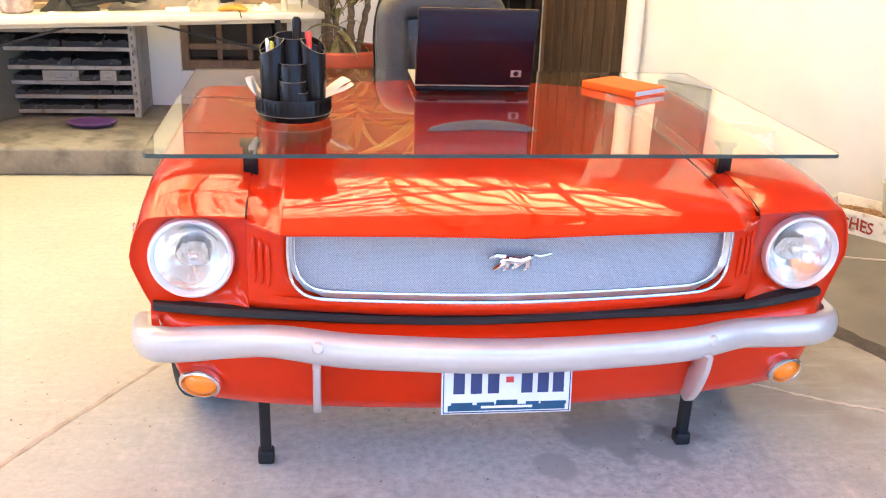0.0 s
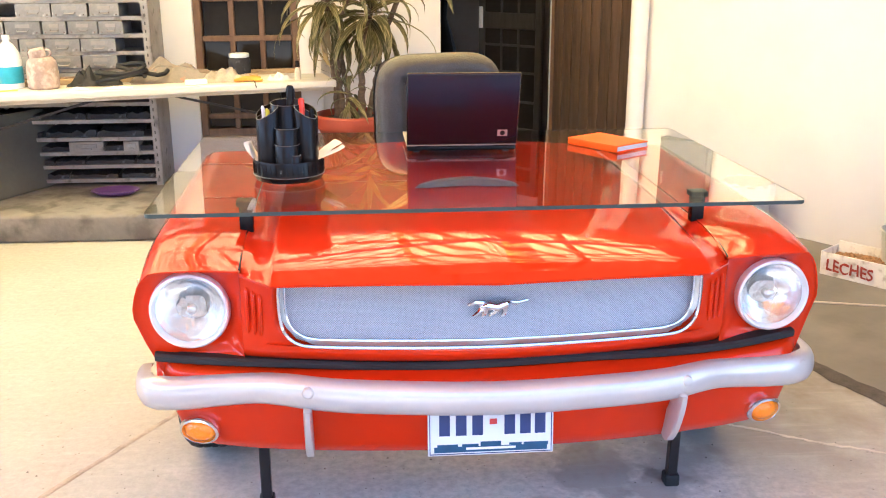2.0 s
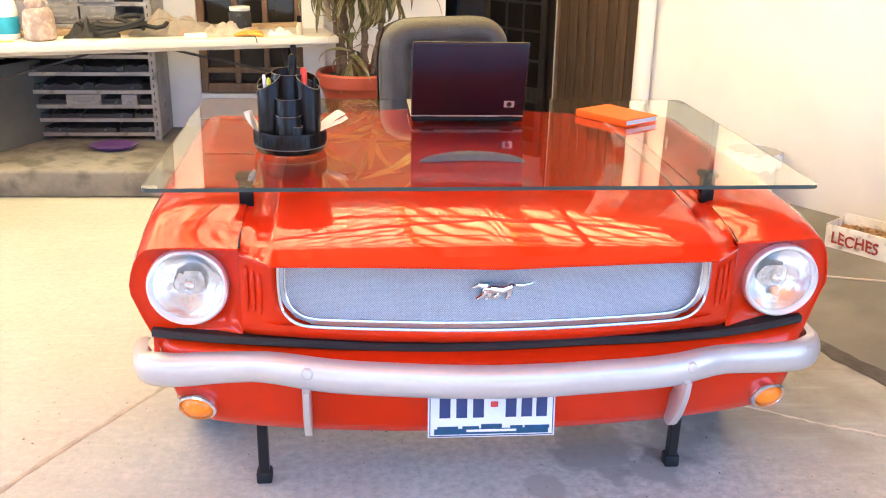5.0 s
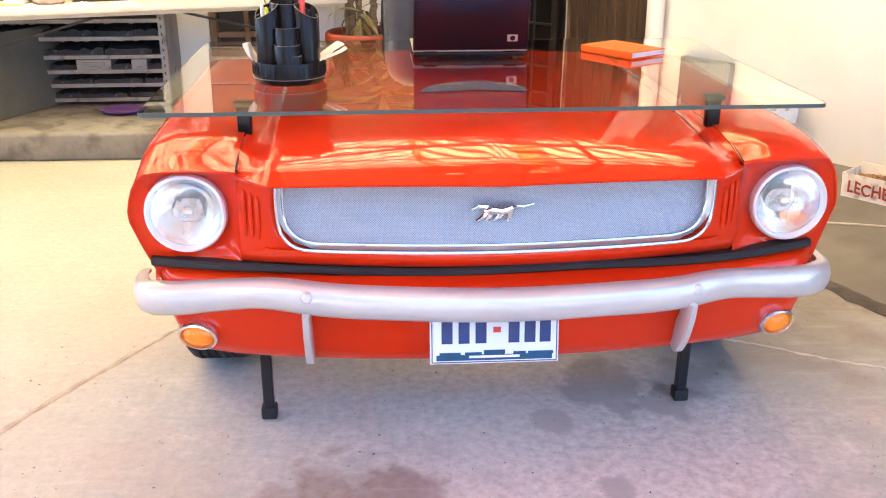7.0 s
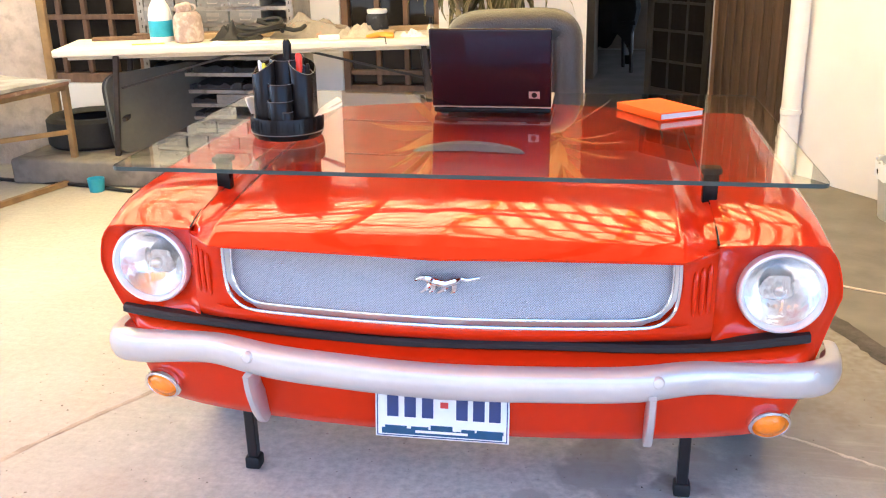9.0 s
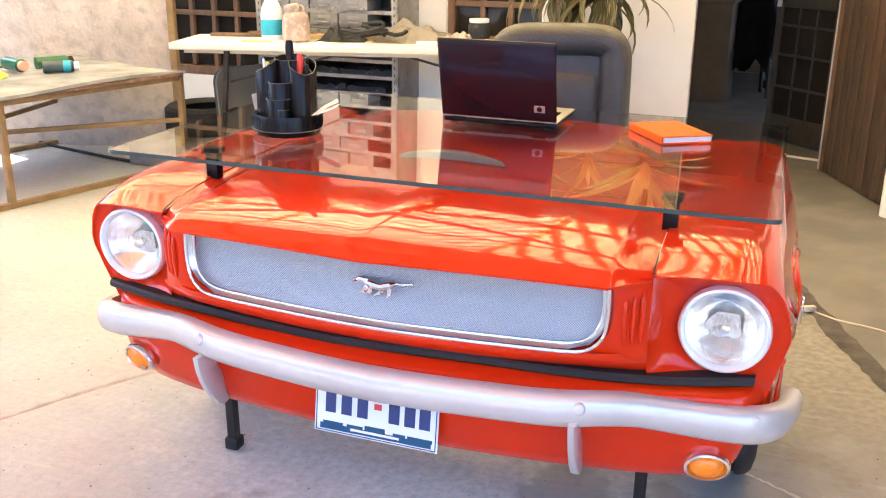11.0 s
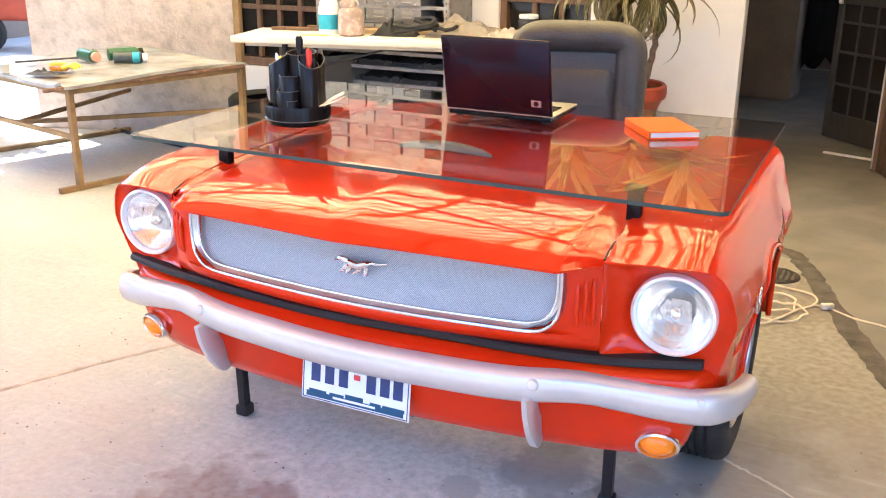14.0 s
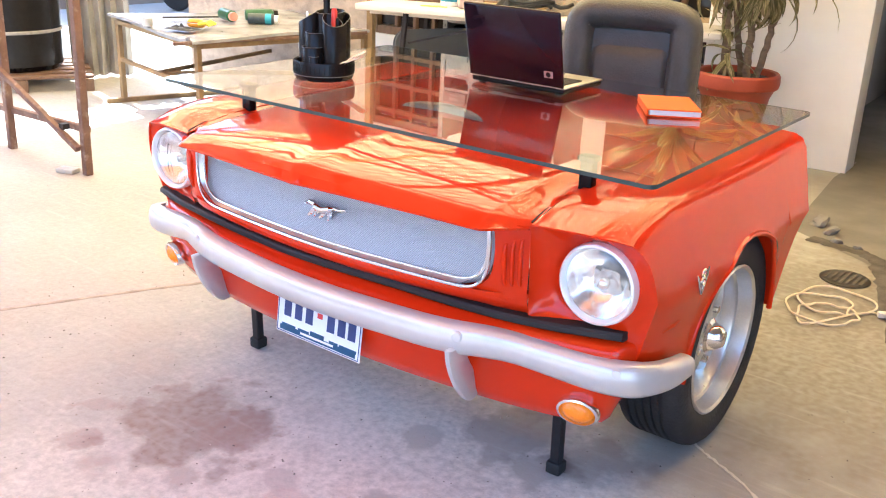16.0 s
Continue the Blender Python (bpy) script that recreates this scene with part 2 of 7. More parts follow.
def floor_material():
    m = material("patio_concrete", (0.395, 0.388, 0.36), 0.82, vary=0.12, scale=1.1, bump=0.1, bump_scale=70,
                 second=(0.4, 0.37, 0.335), second_amount=0.42, sharp=0.22, rough_vary=0.1)
    nt = m.node_tree
    b = nt.nodes["Principled BSDF"]
    src = b.inputs["Base Color"].links[0].from_socket
    tc = nt.nodes.new("ShaderNodeTexCoord")
    warp = nt.nodes.new("ShaderNodeTexNoise")
    warp.inputs["Scale"].default_value, warp.inputs["Detail"].default_value = 7.0, 6.0
    nt.links.new(tc.outputs["Object"], warp.inputs["Vector"])
    fine = nt.nodes.new("ShaderNodeTexNoise")
    fine.inputs["Scale"].default_value, fine.inputs["Detail"].default_value = 38.0, 6.0
    nt.links.new(tc.outputs["Object"], fine.inputs["Vector"])
    # spills, oil marks, dark patches, painted light and shade: place, radius, strength, colour
    # first three are pale: brightness painted in front of and under the desk
    spots = [(0.0, -0.5, 0.62, 0.7, (0.59, 0.555, 0.5)), (0.35, 0.1, 0.6, 0.8, (0.65, 0.605, 0.55)), (-0.25, 0.45, 0.6, 0.65, (0.6, 0.56, 0.51)),
             # brownish spills and small stains
             (-0.36, -0.2, 0.24, 0.95, (0.235, 0.185, 0.155)), (-0.22, -0.14, 0.12, 0.8, (0.28, 0.21, 0.185)),
             (-0.5, -0.42, 0.06, 0.6, (0.29, 0.21, 0.19)), (-0.16, -0.36, 0.05, 0.6, (0.3, 0.23, 0.2)), (-0.36, -0.46, 0.07, 0.6, (0.3, 0.22, 0.2)), (-0.62, -0.3, 0.05, 0.5, (0.3, 0.23, 0.2)),
             # more stains, and small dark patches under the desk
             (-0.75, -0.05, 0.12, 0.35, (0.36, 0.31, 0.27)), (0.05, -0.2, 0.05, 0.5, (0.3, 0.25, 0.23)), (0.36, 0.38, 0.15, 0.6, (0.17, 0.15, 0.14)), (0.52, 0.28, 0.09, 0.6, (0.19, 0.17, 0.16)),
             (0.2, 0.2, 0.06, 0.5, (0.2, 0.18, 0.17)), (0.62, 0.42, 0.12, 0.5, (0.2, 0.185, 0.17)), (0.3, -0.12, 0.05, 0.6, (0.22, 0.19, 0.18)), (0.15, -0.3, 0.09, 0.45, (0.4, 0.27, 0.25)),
             # wide dark ones: dirt plus painted shade, right of desk to doorway
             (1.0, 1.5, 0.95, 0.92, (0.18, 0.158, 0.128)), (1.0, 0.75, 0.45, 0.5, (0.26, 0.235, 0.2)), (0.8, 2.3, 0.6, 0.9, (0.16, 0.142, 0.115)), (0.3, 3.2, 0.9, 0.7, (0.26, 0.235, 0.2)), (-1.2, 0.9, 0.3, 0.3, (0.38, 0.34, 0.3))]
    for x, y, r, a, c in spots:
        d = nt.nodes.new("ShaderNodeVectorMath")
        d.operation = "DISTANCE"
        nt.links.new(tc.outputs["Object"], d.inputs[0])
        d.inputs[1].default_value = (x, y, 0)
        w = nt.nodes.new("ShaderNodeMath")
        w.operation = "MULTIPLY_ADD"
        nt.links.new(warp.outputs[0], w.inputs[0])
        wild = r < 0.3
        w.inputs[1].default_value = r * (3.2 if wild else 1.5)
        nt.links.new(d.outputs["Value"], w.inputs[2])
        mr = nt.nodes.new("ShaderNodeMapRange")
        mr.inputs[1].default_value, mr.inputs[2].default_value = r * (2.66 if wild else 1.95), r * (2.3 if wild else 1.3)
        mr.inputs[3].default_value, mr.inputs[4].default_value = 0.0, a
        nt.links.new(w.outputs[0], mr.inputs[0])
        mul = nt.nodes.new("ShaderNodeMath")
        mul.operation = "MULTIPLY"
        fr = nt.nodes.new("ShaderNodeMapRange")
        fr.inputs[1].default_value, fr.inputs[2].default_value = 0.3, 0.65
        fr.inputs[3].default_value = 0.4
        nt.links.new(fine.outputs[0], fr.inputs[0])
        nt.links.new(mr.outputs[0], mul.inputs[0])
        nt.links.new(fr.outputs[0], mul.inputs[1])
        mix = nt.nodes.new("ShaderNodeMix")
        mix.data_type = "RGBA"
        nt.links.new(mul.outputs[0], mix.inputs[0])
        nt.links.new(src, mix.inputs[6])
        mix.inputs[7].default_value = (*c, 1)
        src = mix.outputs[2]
    # gritty grain and scattered dark specks
    grit = nt.nodes.new("ShaderNodeTexNoise")
    grit.inputs["Scale"].default_value, grit.inputs["Detail"].default_value, grit.inputs["Roughness"].default_value = 38.0, 10.0, 0.8
    nt.links.new(tc.outputs["Object"], grit.inputs["Vector"])
    gr = nt.nodes.new("ShaderNodeMapRange")
    gr.inputs[1].default_value, gr.inputs[2].default_value, gr.inputs[3].default_value, gr.inputs[4].default_value = 0.3, 0.7, 0.82, 1.15
    nt.links.new(grit.outputs[0], gr.inputs[0])
    spk = nt.nodes.new("ShaderNodeTexVoronoi")
    spk.inputs["Scale"].default_value = 17.0
    nt.links.new(tc.outputs["Object"], spk.inputs["Vector"])
    sr = nt.nodes.new("ShaderNodeMapRange")
    sr.inputs[1].default_value, sr.inputs[2].default_value, sr.inputs[3].default_value, sr.inputs[4].default_value = 0.035, 0.075, 0.62, 1.0
    nt.links.new(spk.outputs["Distance"], sr.inputs[0])
    # faint pale scuffs, drawn out in two directions
    for turn, amount in ((35, 0.1), (-50, 0.08)):
        smp = nt.nodes.new("ShaderNodeMapping")
        smp.inputs["Rotation"].default_value, smp.inputs["Scale"].default_value = (0, 0, radians(turn)), (1.2, 14.0, 1.0)
        sn = nt.nodes.new("ShaderNodeTexNoise")
        sn.inputs["Scale"].default_value, sn.inputs["Detail"].default_value = 2.2, 5.0
        sm = nt.nodes.new("ShaderNodeMapRange")
        sm.inputs[1].default_value, sm.inputs[2].default_value, sm.inputs[3].default_value, sm.inputs[4].default_value = 0.6, 0.72, 0.0, amount
        smix = nt.nodes.new("ShaderNodeMix")
        smix.data_type = "RGBA"
        smix.inputs[7].default_value = (0.8, 0.76, 0.7, 1)
        nt.links.new(tc.outputs["Object"], smp.inputs[0])
        nt.links.new(smp.outputs[0], sn.inputs["Vector"])
        nt.links.new(sn.outputs[0], sm.inputs[0])
        nt.links.new(sm.outputs[0], smix.inputs[0])
        nt.links.new(src, smix.inputs[6])
        src = smix.outputs[2]
    both = nt.nodes.new("ShaderNodeMath")
    both.operation = "MULTIPLY"
    nt.links.new(gr.outputs[0], both.inputs[0])
    nt.links.new(sr.outputs[0], both.inputs[1])
    fin = nt.nodes.new("ShaderNodeVectorMath")
    fin.operation = "SCALE"
    nt.links.new(src, fin.inputs[0])
    nt.links.new(both.outputs[0], fin.inputs["Scale"])
    nt.links.new(fin.outputs[0], b.inputs["Base Color"])
    return m


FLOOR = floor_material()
GREY_FLOOR = material("grey_concrete", (0.15, 0.14, 0.122), 0.85, vary=0.15, scale=1.6, bump=0.12, bump_scale=70, second=(0.205, 0.192, 0.168), second_amount=0.42, sharp=0.3)


def mesh_grille_material():
    m = bpy.data.materials.new("perforated_silver_mesh")
    m.use_nodes = True
    nt = m.node_tree
    b = nt.nodes["Principled BSDF"]
    b.inputs["Metallic"].default_value, b.inputs["Roughness"].default_value = 0.6, 0.42
    tc = nt.nodes.new("ShaderNodeTexCoord")
    mp = nt.nodes.new("ShaderNodeMapping")
    mp.inputs["Rotation"].default_value = (0, radians(45), 0)
    mp.inputs["Scale"].default_value = (260, 0, 260)
    nt.links.new(tc.outputs["Object"], mp.inputs[0])
    v = nt.nodes.new("ShaderNodeTexVoronoi")
    v.inputs["Scale"].default_value = 1.0
    v.inputs["Randomness"].default_value = 0.0
    nt.links.new(mp.outputs[0], v.inputs["Vector"])
    r = nt.nodes.new("ShaderNodeValToRGB")
    r.color_ramp.elements[0].position, r.color_ramp.elements[1].position = 0.3, 0.42
    r.color_ramp.elements[0].color, r.color_ramp.elements[1].color = (0.225, 0.24, 0.268, 1), (0.42, 0.445, 0.49, 1)
    nt.links.new(v.outputs["Distance"], r.inputs[0])
    nt.links.new(r.outputs[0], b.inputs["Base Color"])
    bp = nt.nodes.new("ShaderNodeBump")
    bp.inputs["Strength"].default_value, bp.inputs["Distance"].default_value = 0.5, 0.003
    nt.links.new(v.outputs["Distance"], bp.inputs["Height"])
    nt.links.new(bp.outputs[0], b.inputs["Normal"])
    return m


GRILLE_MESH = mesh_grille_material()


def glass_material(name, tint, rough=0.0):
    m = bpy.data.materials.new(name)
    m.use_nodes = True
    nt = m.node_tree
    b = nt.nodes["Principled BSDF"]
    b.inputs["Base Color"].default_value = (*tint, 1)
    b.inputs["Roughness"].default_value = rough
    b.inputs["Transmission Weight"].default_value = 1.0
    b.inputs["IOR"].default_value = 1.5
    return m


GLASS = glass_material("clear_glass", (0.93, 0.97, 0.95))
LENS_GLASS = glass_material("fluted_lens_glass", (1.0, 0.99, 0.97), 0.03)
LENS_GLASS.node_tree.nodes["Principled BSDF"].inputs["IOR"].default_value = 1.4
GLASS_EDGE = material("green_glass_edge", (0.04, 0.06, 0.057), 0.3, coat=0.3, vary=0.15, scale=20)
GLASS_EDGE.node_tree.nodes["Principled BSDF"].inputs["Specular IOR Level"].default_value = 0.15
REFLECTOR = material("lamp_reflector", (0.97, 0.96, 0.94), 0.16, 0.9, vary=0.02, scale=20, bump=0.18, bump_scale=45)
LAMP_CORE = material("tarnished_reflector", (0.72, 0.62, 0.54), 0.3, 0.25, vary=0.5, scale=35, bump=0.6, bump_scale=60, second=(0.85, 0.8, 0.74), second_amount=0.5)
BULB_CAP = material("bulb_cap", (0.72, 0.65, 0.58), 0.25, 0.8, vary=0.3, scale=60)
LAMP_RING = material("bright_lamp_ring", (0.88, 0.865, 0.85), 0.28, 0.35, vary=0.04, scale=30, coat=0.3)


def canopy_material(name, dark, pale, through_share, turn=-14, edge=0.4, scale=2.3, bend=4.5):
    m = bpy.data.materials.new(name)
    m.use_nodes = True
    nt = m.node_tree
    nt.nodes.remove(nt.nodes["Principled BSDF"])
    d, t, mix = (nt.nodes.new(n) for n in ("ShaderNodeBsdfDiffuse", "ShaderNodeBsdfTranslucent", "ShaderNodeMixShader"))
    tc = nt.nodes.new("ShaderNodeTexCoord")
    mp = nt.nodes.new("ShaderNodeMapping")
    mp.inputs["Scale"].default_value = (1.0, 0.4, 1.0)
    mp.inputs["Rotation"].default_value = (0, 0, radians(turn))
    n = nt.nodes.new("ShaderNodeTexWave")
    n.bands_direction = "X"
    for key, v in (("Scale", scale), ("Distortion", bend), ("Detail", 4.0), ("Detail Scale", 1.2), ("Detail Roughness", 0.6)):
        n.inputs[key].default_value = v
    r = nt.nodes.new("ShaderNodeValToRGB")
    r.color_ramp.elements[0].position, r.color_ramp.elements[1].position = 0.03, edge
    r.color_ramp.elements[0].color, r.color_ramp.elements[1].color = (*dark, 1), (*pale, 1)
    nt.links.new(tc.outputs["Object"], mp.inputs[0])
    nt.links.new(mp.outputs[0], n.inputs["Vector"])
    nt.links.new(n.outputs["Fac"], r.inputs[0])
    nt.links.new(r.outputs[0], d.inputs[0])
    nt.links.new(r.outputs[0], t.inputs[0])
    mix.inputs[0].default_value = through_share
    nt.links.new(d.outputs[0], mix.inputs[1])
    nt.links.new(t.outputs[0], mix.inputs[2])
    nt.links.new(mix.outputs[0], nt.nodes["Material Output"].inputs[0])
    return m


CANOPY_AMBER = canopy_material("amber_roof_sheet", (0.26, 0.075, 0.015), (0.8, 0.58, 0.21), 0.97, -36, 0.55, 1.7, 2.2)
CANOPY_STREAK = canopy_material("streaked_roof_sheet", (0.16, 0.045, 0.012), (0.74, 0.56, 0.24), 0.97, 62, 0.34, 3.4)
# nearly opaque sheet, added at the right to hold light back
CANOPY_SHADE = canopy_material("shade_roof_sheet", (0.07, 0.05, 0.04), (0.11, 0.08, 0.06), 0.12)
CANOPY_SMOKE = canopy_material("smoky_roof_sheet", (0.24, 0.09, 0.03), (0.34, 0.14, 0.05), 0.5)


# ---- mesh helpers ----
def part(name, bm, mat, parent=None, label="", smooth=35, kind="", category="", group="", recalc=True):
    """Links a bmesh as one mesh object, under a parent if one is given."""
    if recalc:
        bmesh.ops.recalc_face_normals(bm, faces=bm.faces[:])
    me = bpy.data.meshes.new(name)
    bm.to_mesh(me)
    bm.free()
    return link_mesh(name, me, mat, parent, label, smooth, kind, category, group)


def link_mesh(name, me, mat, parent=None, label="", smooth=35, kind="", category="", group=""):
    for mm in mat if isinstance(mat, (list, tuple)) else (mat,):
        me.materials.append(mm)
    if smooth:
        me.shade_smooth()
        me.set_sharp_from_angle(angle=radians(smooth))
    ob = new(name, me)
    if parent:
        ob.parent = parent
    tagged(ob, label, category, group, kind)
    return ob


def thing(name, label, category, m=None, group="", kind=""):
    ob = new(name)
    ob.empty_display_size = 0.05
    if m is not None:
        ob.matrix_world = m
    return tagged(ob, label, category, group, kind)


def box(bm, size, loc=(0, 0, 0), rot=(0, 0, 0), bevel=0.0, seg=2):
    r = bmesh.ops.create_cube(bm, size=1.0)
    vs = r["verts"]
    bmesh.ops.scale(bm, vec=size, verts=vs)
    if bevel:
        es = list({e for v in vs for e in v.link_edges})
        rb = bmesh.ops.bevel(bm, geom=es, offset=bevel, segments=seg, affect="EDGES", profile=0.5)
        vs = list({v for f in rb["faces"] for v in f.verts} | {v for v in vs if v.is_valid})
        vs = list({v for v0 in vs if v0.is_valid for v in [v0]})
        todo, seen = list(vs), set(vs)
        while todo:
            v = todo.pop()
            for e in v.link_edges:
                o = e.other_vert(v)
                if o not in seen:
                    seen.add(o)
                    todo.append(o)
        vs = list(seen)
    bmesh.ops.transform(bm, matrix=pose(*loc, *rot), verts=vs)
    return bm


def boxed(size, loc=(0, 0, 0), rot=(0, 0, 0), bevel=0.0, seg=2):
    return box(bmesh.new(), size, loc, rot, bevel, seg)


def beam(bm, a, b, w, h, bevel=0.0):
    """A bar of section w x h from a to b."""
    a, b = Vector(a), Vector(b)
    q = (b - a).to_track_quat("X", "Z")
    r = bmesh.ops.create_cube(bm, size=1.0)
    vs = r["verts"]
    bmesh.ops.scale(bm, vec=((b - a).length, w, h), verts=vs)
    if bevel:
        es = list({e for v in vs for e in v.link_edges})
        rb = bmesh.ops.bevel(bm, geom=es, offset=bevel, segments=1, affect="EDGES")
        vs = list({v for f in rb["faces"] for v in f.verts})
    bmesh.ops.transform(bm, matrix=Matrix.Translation((a + b) / 2) @ q.to_matrix().to_4x4(), verts=vs)
    return bm


def grid(bm, rows, close=False, cap=False):
    """Faces between rows of points (all of one length)."""
    vr = [[bm.verts.new(p) for p in row] for row in rows]
    n = len(vr[0])
    for a, b in zip(vr, vr[1:]):
        for i in range(n if close else n - 1):
            j = (i + 1) % n
            bm.faces.new((a[i], a[j], b[j], b[i]))
    if cap:
        bm.faces.new(vr[0][::-1])
        bm.faces.new(vr[-1])
    return bm


def tube(bm, pts, radius, n=8, cap=True, flat=1.0):
    """A round bar along points; radius may be a list."""
    pts = [Vector(p) for p in pts]
    rows = []
    up, last = Vector((0, 0, 1)), None
    for i, p in enumerate(pts):
        d = (pts[min(i + 1, len(pts) - 1)] - pts[max(i - 1, 0)]).normalized()
        if last is None:
            side = d.cross(up if abs(d.z) < 0.9 else Vector((0, 1, 0)))
        else:
            side = last - d * last.dot(d)
        side.normalize()
        last = side
        u2 = side.cross(d).normalized()
        r = radius[i] if isinstance(radius, (list, tuple)) else radius
        rows.append([p + r * (math.cos(a) * side + flat * math.sin(a) * u2) for a in (2 * math.pi * k / n for k in range(n))])
    return grid(bm, rows, close=True, cap=cap)


def lathe(bm, profile, n=32, axis="z", center=(0, 0, 0), squash=(1, 1)):
    """Turns (radius, height) pairs round an axis through center."""
    rows = []
    for r, h in profile:
        row = []
        for k in range(n):
            a = 2 * math.pi * k / n
            u, v = r * math.cos(a) * squash[0], r * math.sin(a) * squash[1]
            p = {"z": (u, v, h), "y": (u, h, v), "x": (h, u, v)}[axis]
            row.append(Vector(p) + Vector(center))
        rows.append(row)
    grid(bm, rows, close=True)
    bmesh.ops.remove_doubles(bm, verts=bm.verts[:], dist=1e-6)
    return bm


def curve_through(pts, n):
    """Catmull-Rom points along a list of places."""
    P = [Vector(p) for p in pts]
    P = [2 * P[0] - P[1]] + P + [2 * P[-1] - P[-2]]
    out = []
    for i in range(1, len(P) - 2):
        for k in range(n):
            t = k / n
            a, b, c, d = P[i - 1], P[i], P[i + 1], P[i + 2]
            out.append(0.5 * (2 * b + (c - a) * t + (2 * a - 5 * b + 4 * c - d) * t * t + (3 * b - a - 3 * c + d) * t ** 3))
    out.append(P[-2])
    return out


def thicken(bm, d):
    bmesh.ops.recalc_face_normals(bm, faces=bm.faces[:])
    bmesh.ops.solidify(bm, geom=bm.faces[:], thickness=d)
    return bm


def lerp(a, b, t):
    return a + (b - a) * t


def table(x, xs, ys):
    return float(np.interp(x, xs, ys))


# ---- the setting ----
STEP_Z = 0.15
WALL_Y = 3.96
CORNER = (0.15, 4.03)
SIDE_A, SIDE_B = Vector((0.9, 4.2)), Vector((2.2, 2.4))
SIDE_WHITE = 2.6
SIDE_DIR = (SIDE_B - SIDE_A).normalized()
SIDE_N = Vector((SIDE_DIR.y, -SIDE_DIR.x))      # away from the patio
if SIDE_N.x < 0:
    SIDE_N = -SIDE_N


def build_ground():
    bm = bmesh.new()
    n = 24
    cs = [-400, -60, -20] + [-8 + 16 * k / n for k in range(n + 1)] + [20, 60, 400]
    grid(bm, [[(x, y, 0) for x in cs] for y in cs])
    g = part("ground", bm, FLOOR, label="worn patio concrete with oil stains, cracks and painted light and shade", kind="structure", category="ground", smooth=0)
    return g


def strip_along(name, pts, w, z, mat, label, wob=0.006, kind="structure", category="ground"):
    """A thin uneven strip lying along points on the floor."""
    rnd = random.Random(len(name) + int(100 * pts[0][0]))
    pts = curve_through([(*p, 0) for p in pts], 14)
    rows = []
    for i, p in enumerate(pts):
        d = (pts[min(i + 1, len(pts) - 1)] - pts[max(i - 1, 0)]).normalized()
        s = Vector((-d.y, d.x, 0))
        a, b = w / 2 + rnd.uniform(-wob, wob), w / 2 + rnd.uniform(-wob, wob)
        o = s * rnd.uniform(-wob, wob)
        rows.append([p + o - s * a + Vector((0, 0, z * 0.3)), p + o - s * a * 0.8 + Vector((0, 0, z)), p + o + s * b * 0.8 + Vector((0, 0, z)), p + o + s * b + Vector((0, 0, z * 0.3))])
    return part(name, grid(bmesh.new(), rows), mat, label=label, kind=kind, category=category)


def slab(name, a, b, z0, z1, thick, mat, label, side=1, kind="structure", bevel=0.004):
    """An upright wall from plan point a to b, its face on that line and its thickness to one side."""
    a, b = Vector((*a, 0)), Vector((*b, 0))
    d = (b - a).normalized()
    nrm = Vector((-d.y, d.x, 0)) * side
    c = (a + b) / 2 + nrm * thick / 2
    bm = boxed(((b - a).length, thick, z1 - z0), (c.x, c.y, (z0 + z1) / 2), (0, 0, math.degrees(math.atan2(d.y, d.x))), bevel)
    return part(name, bm, mat, label=label, kind=kind)


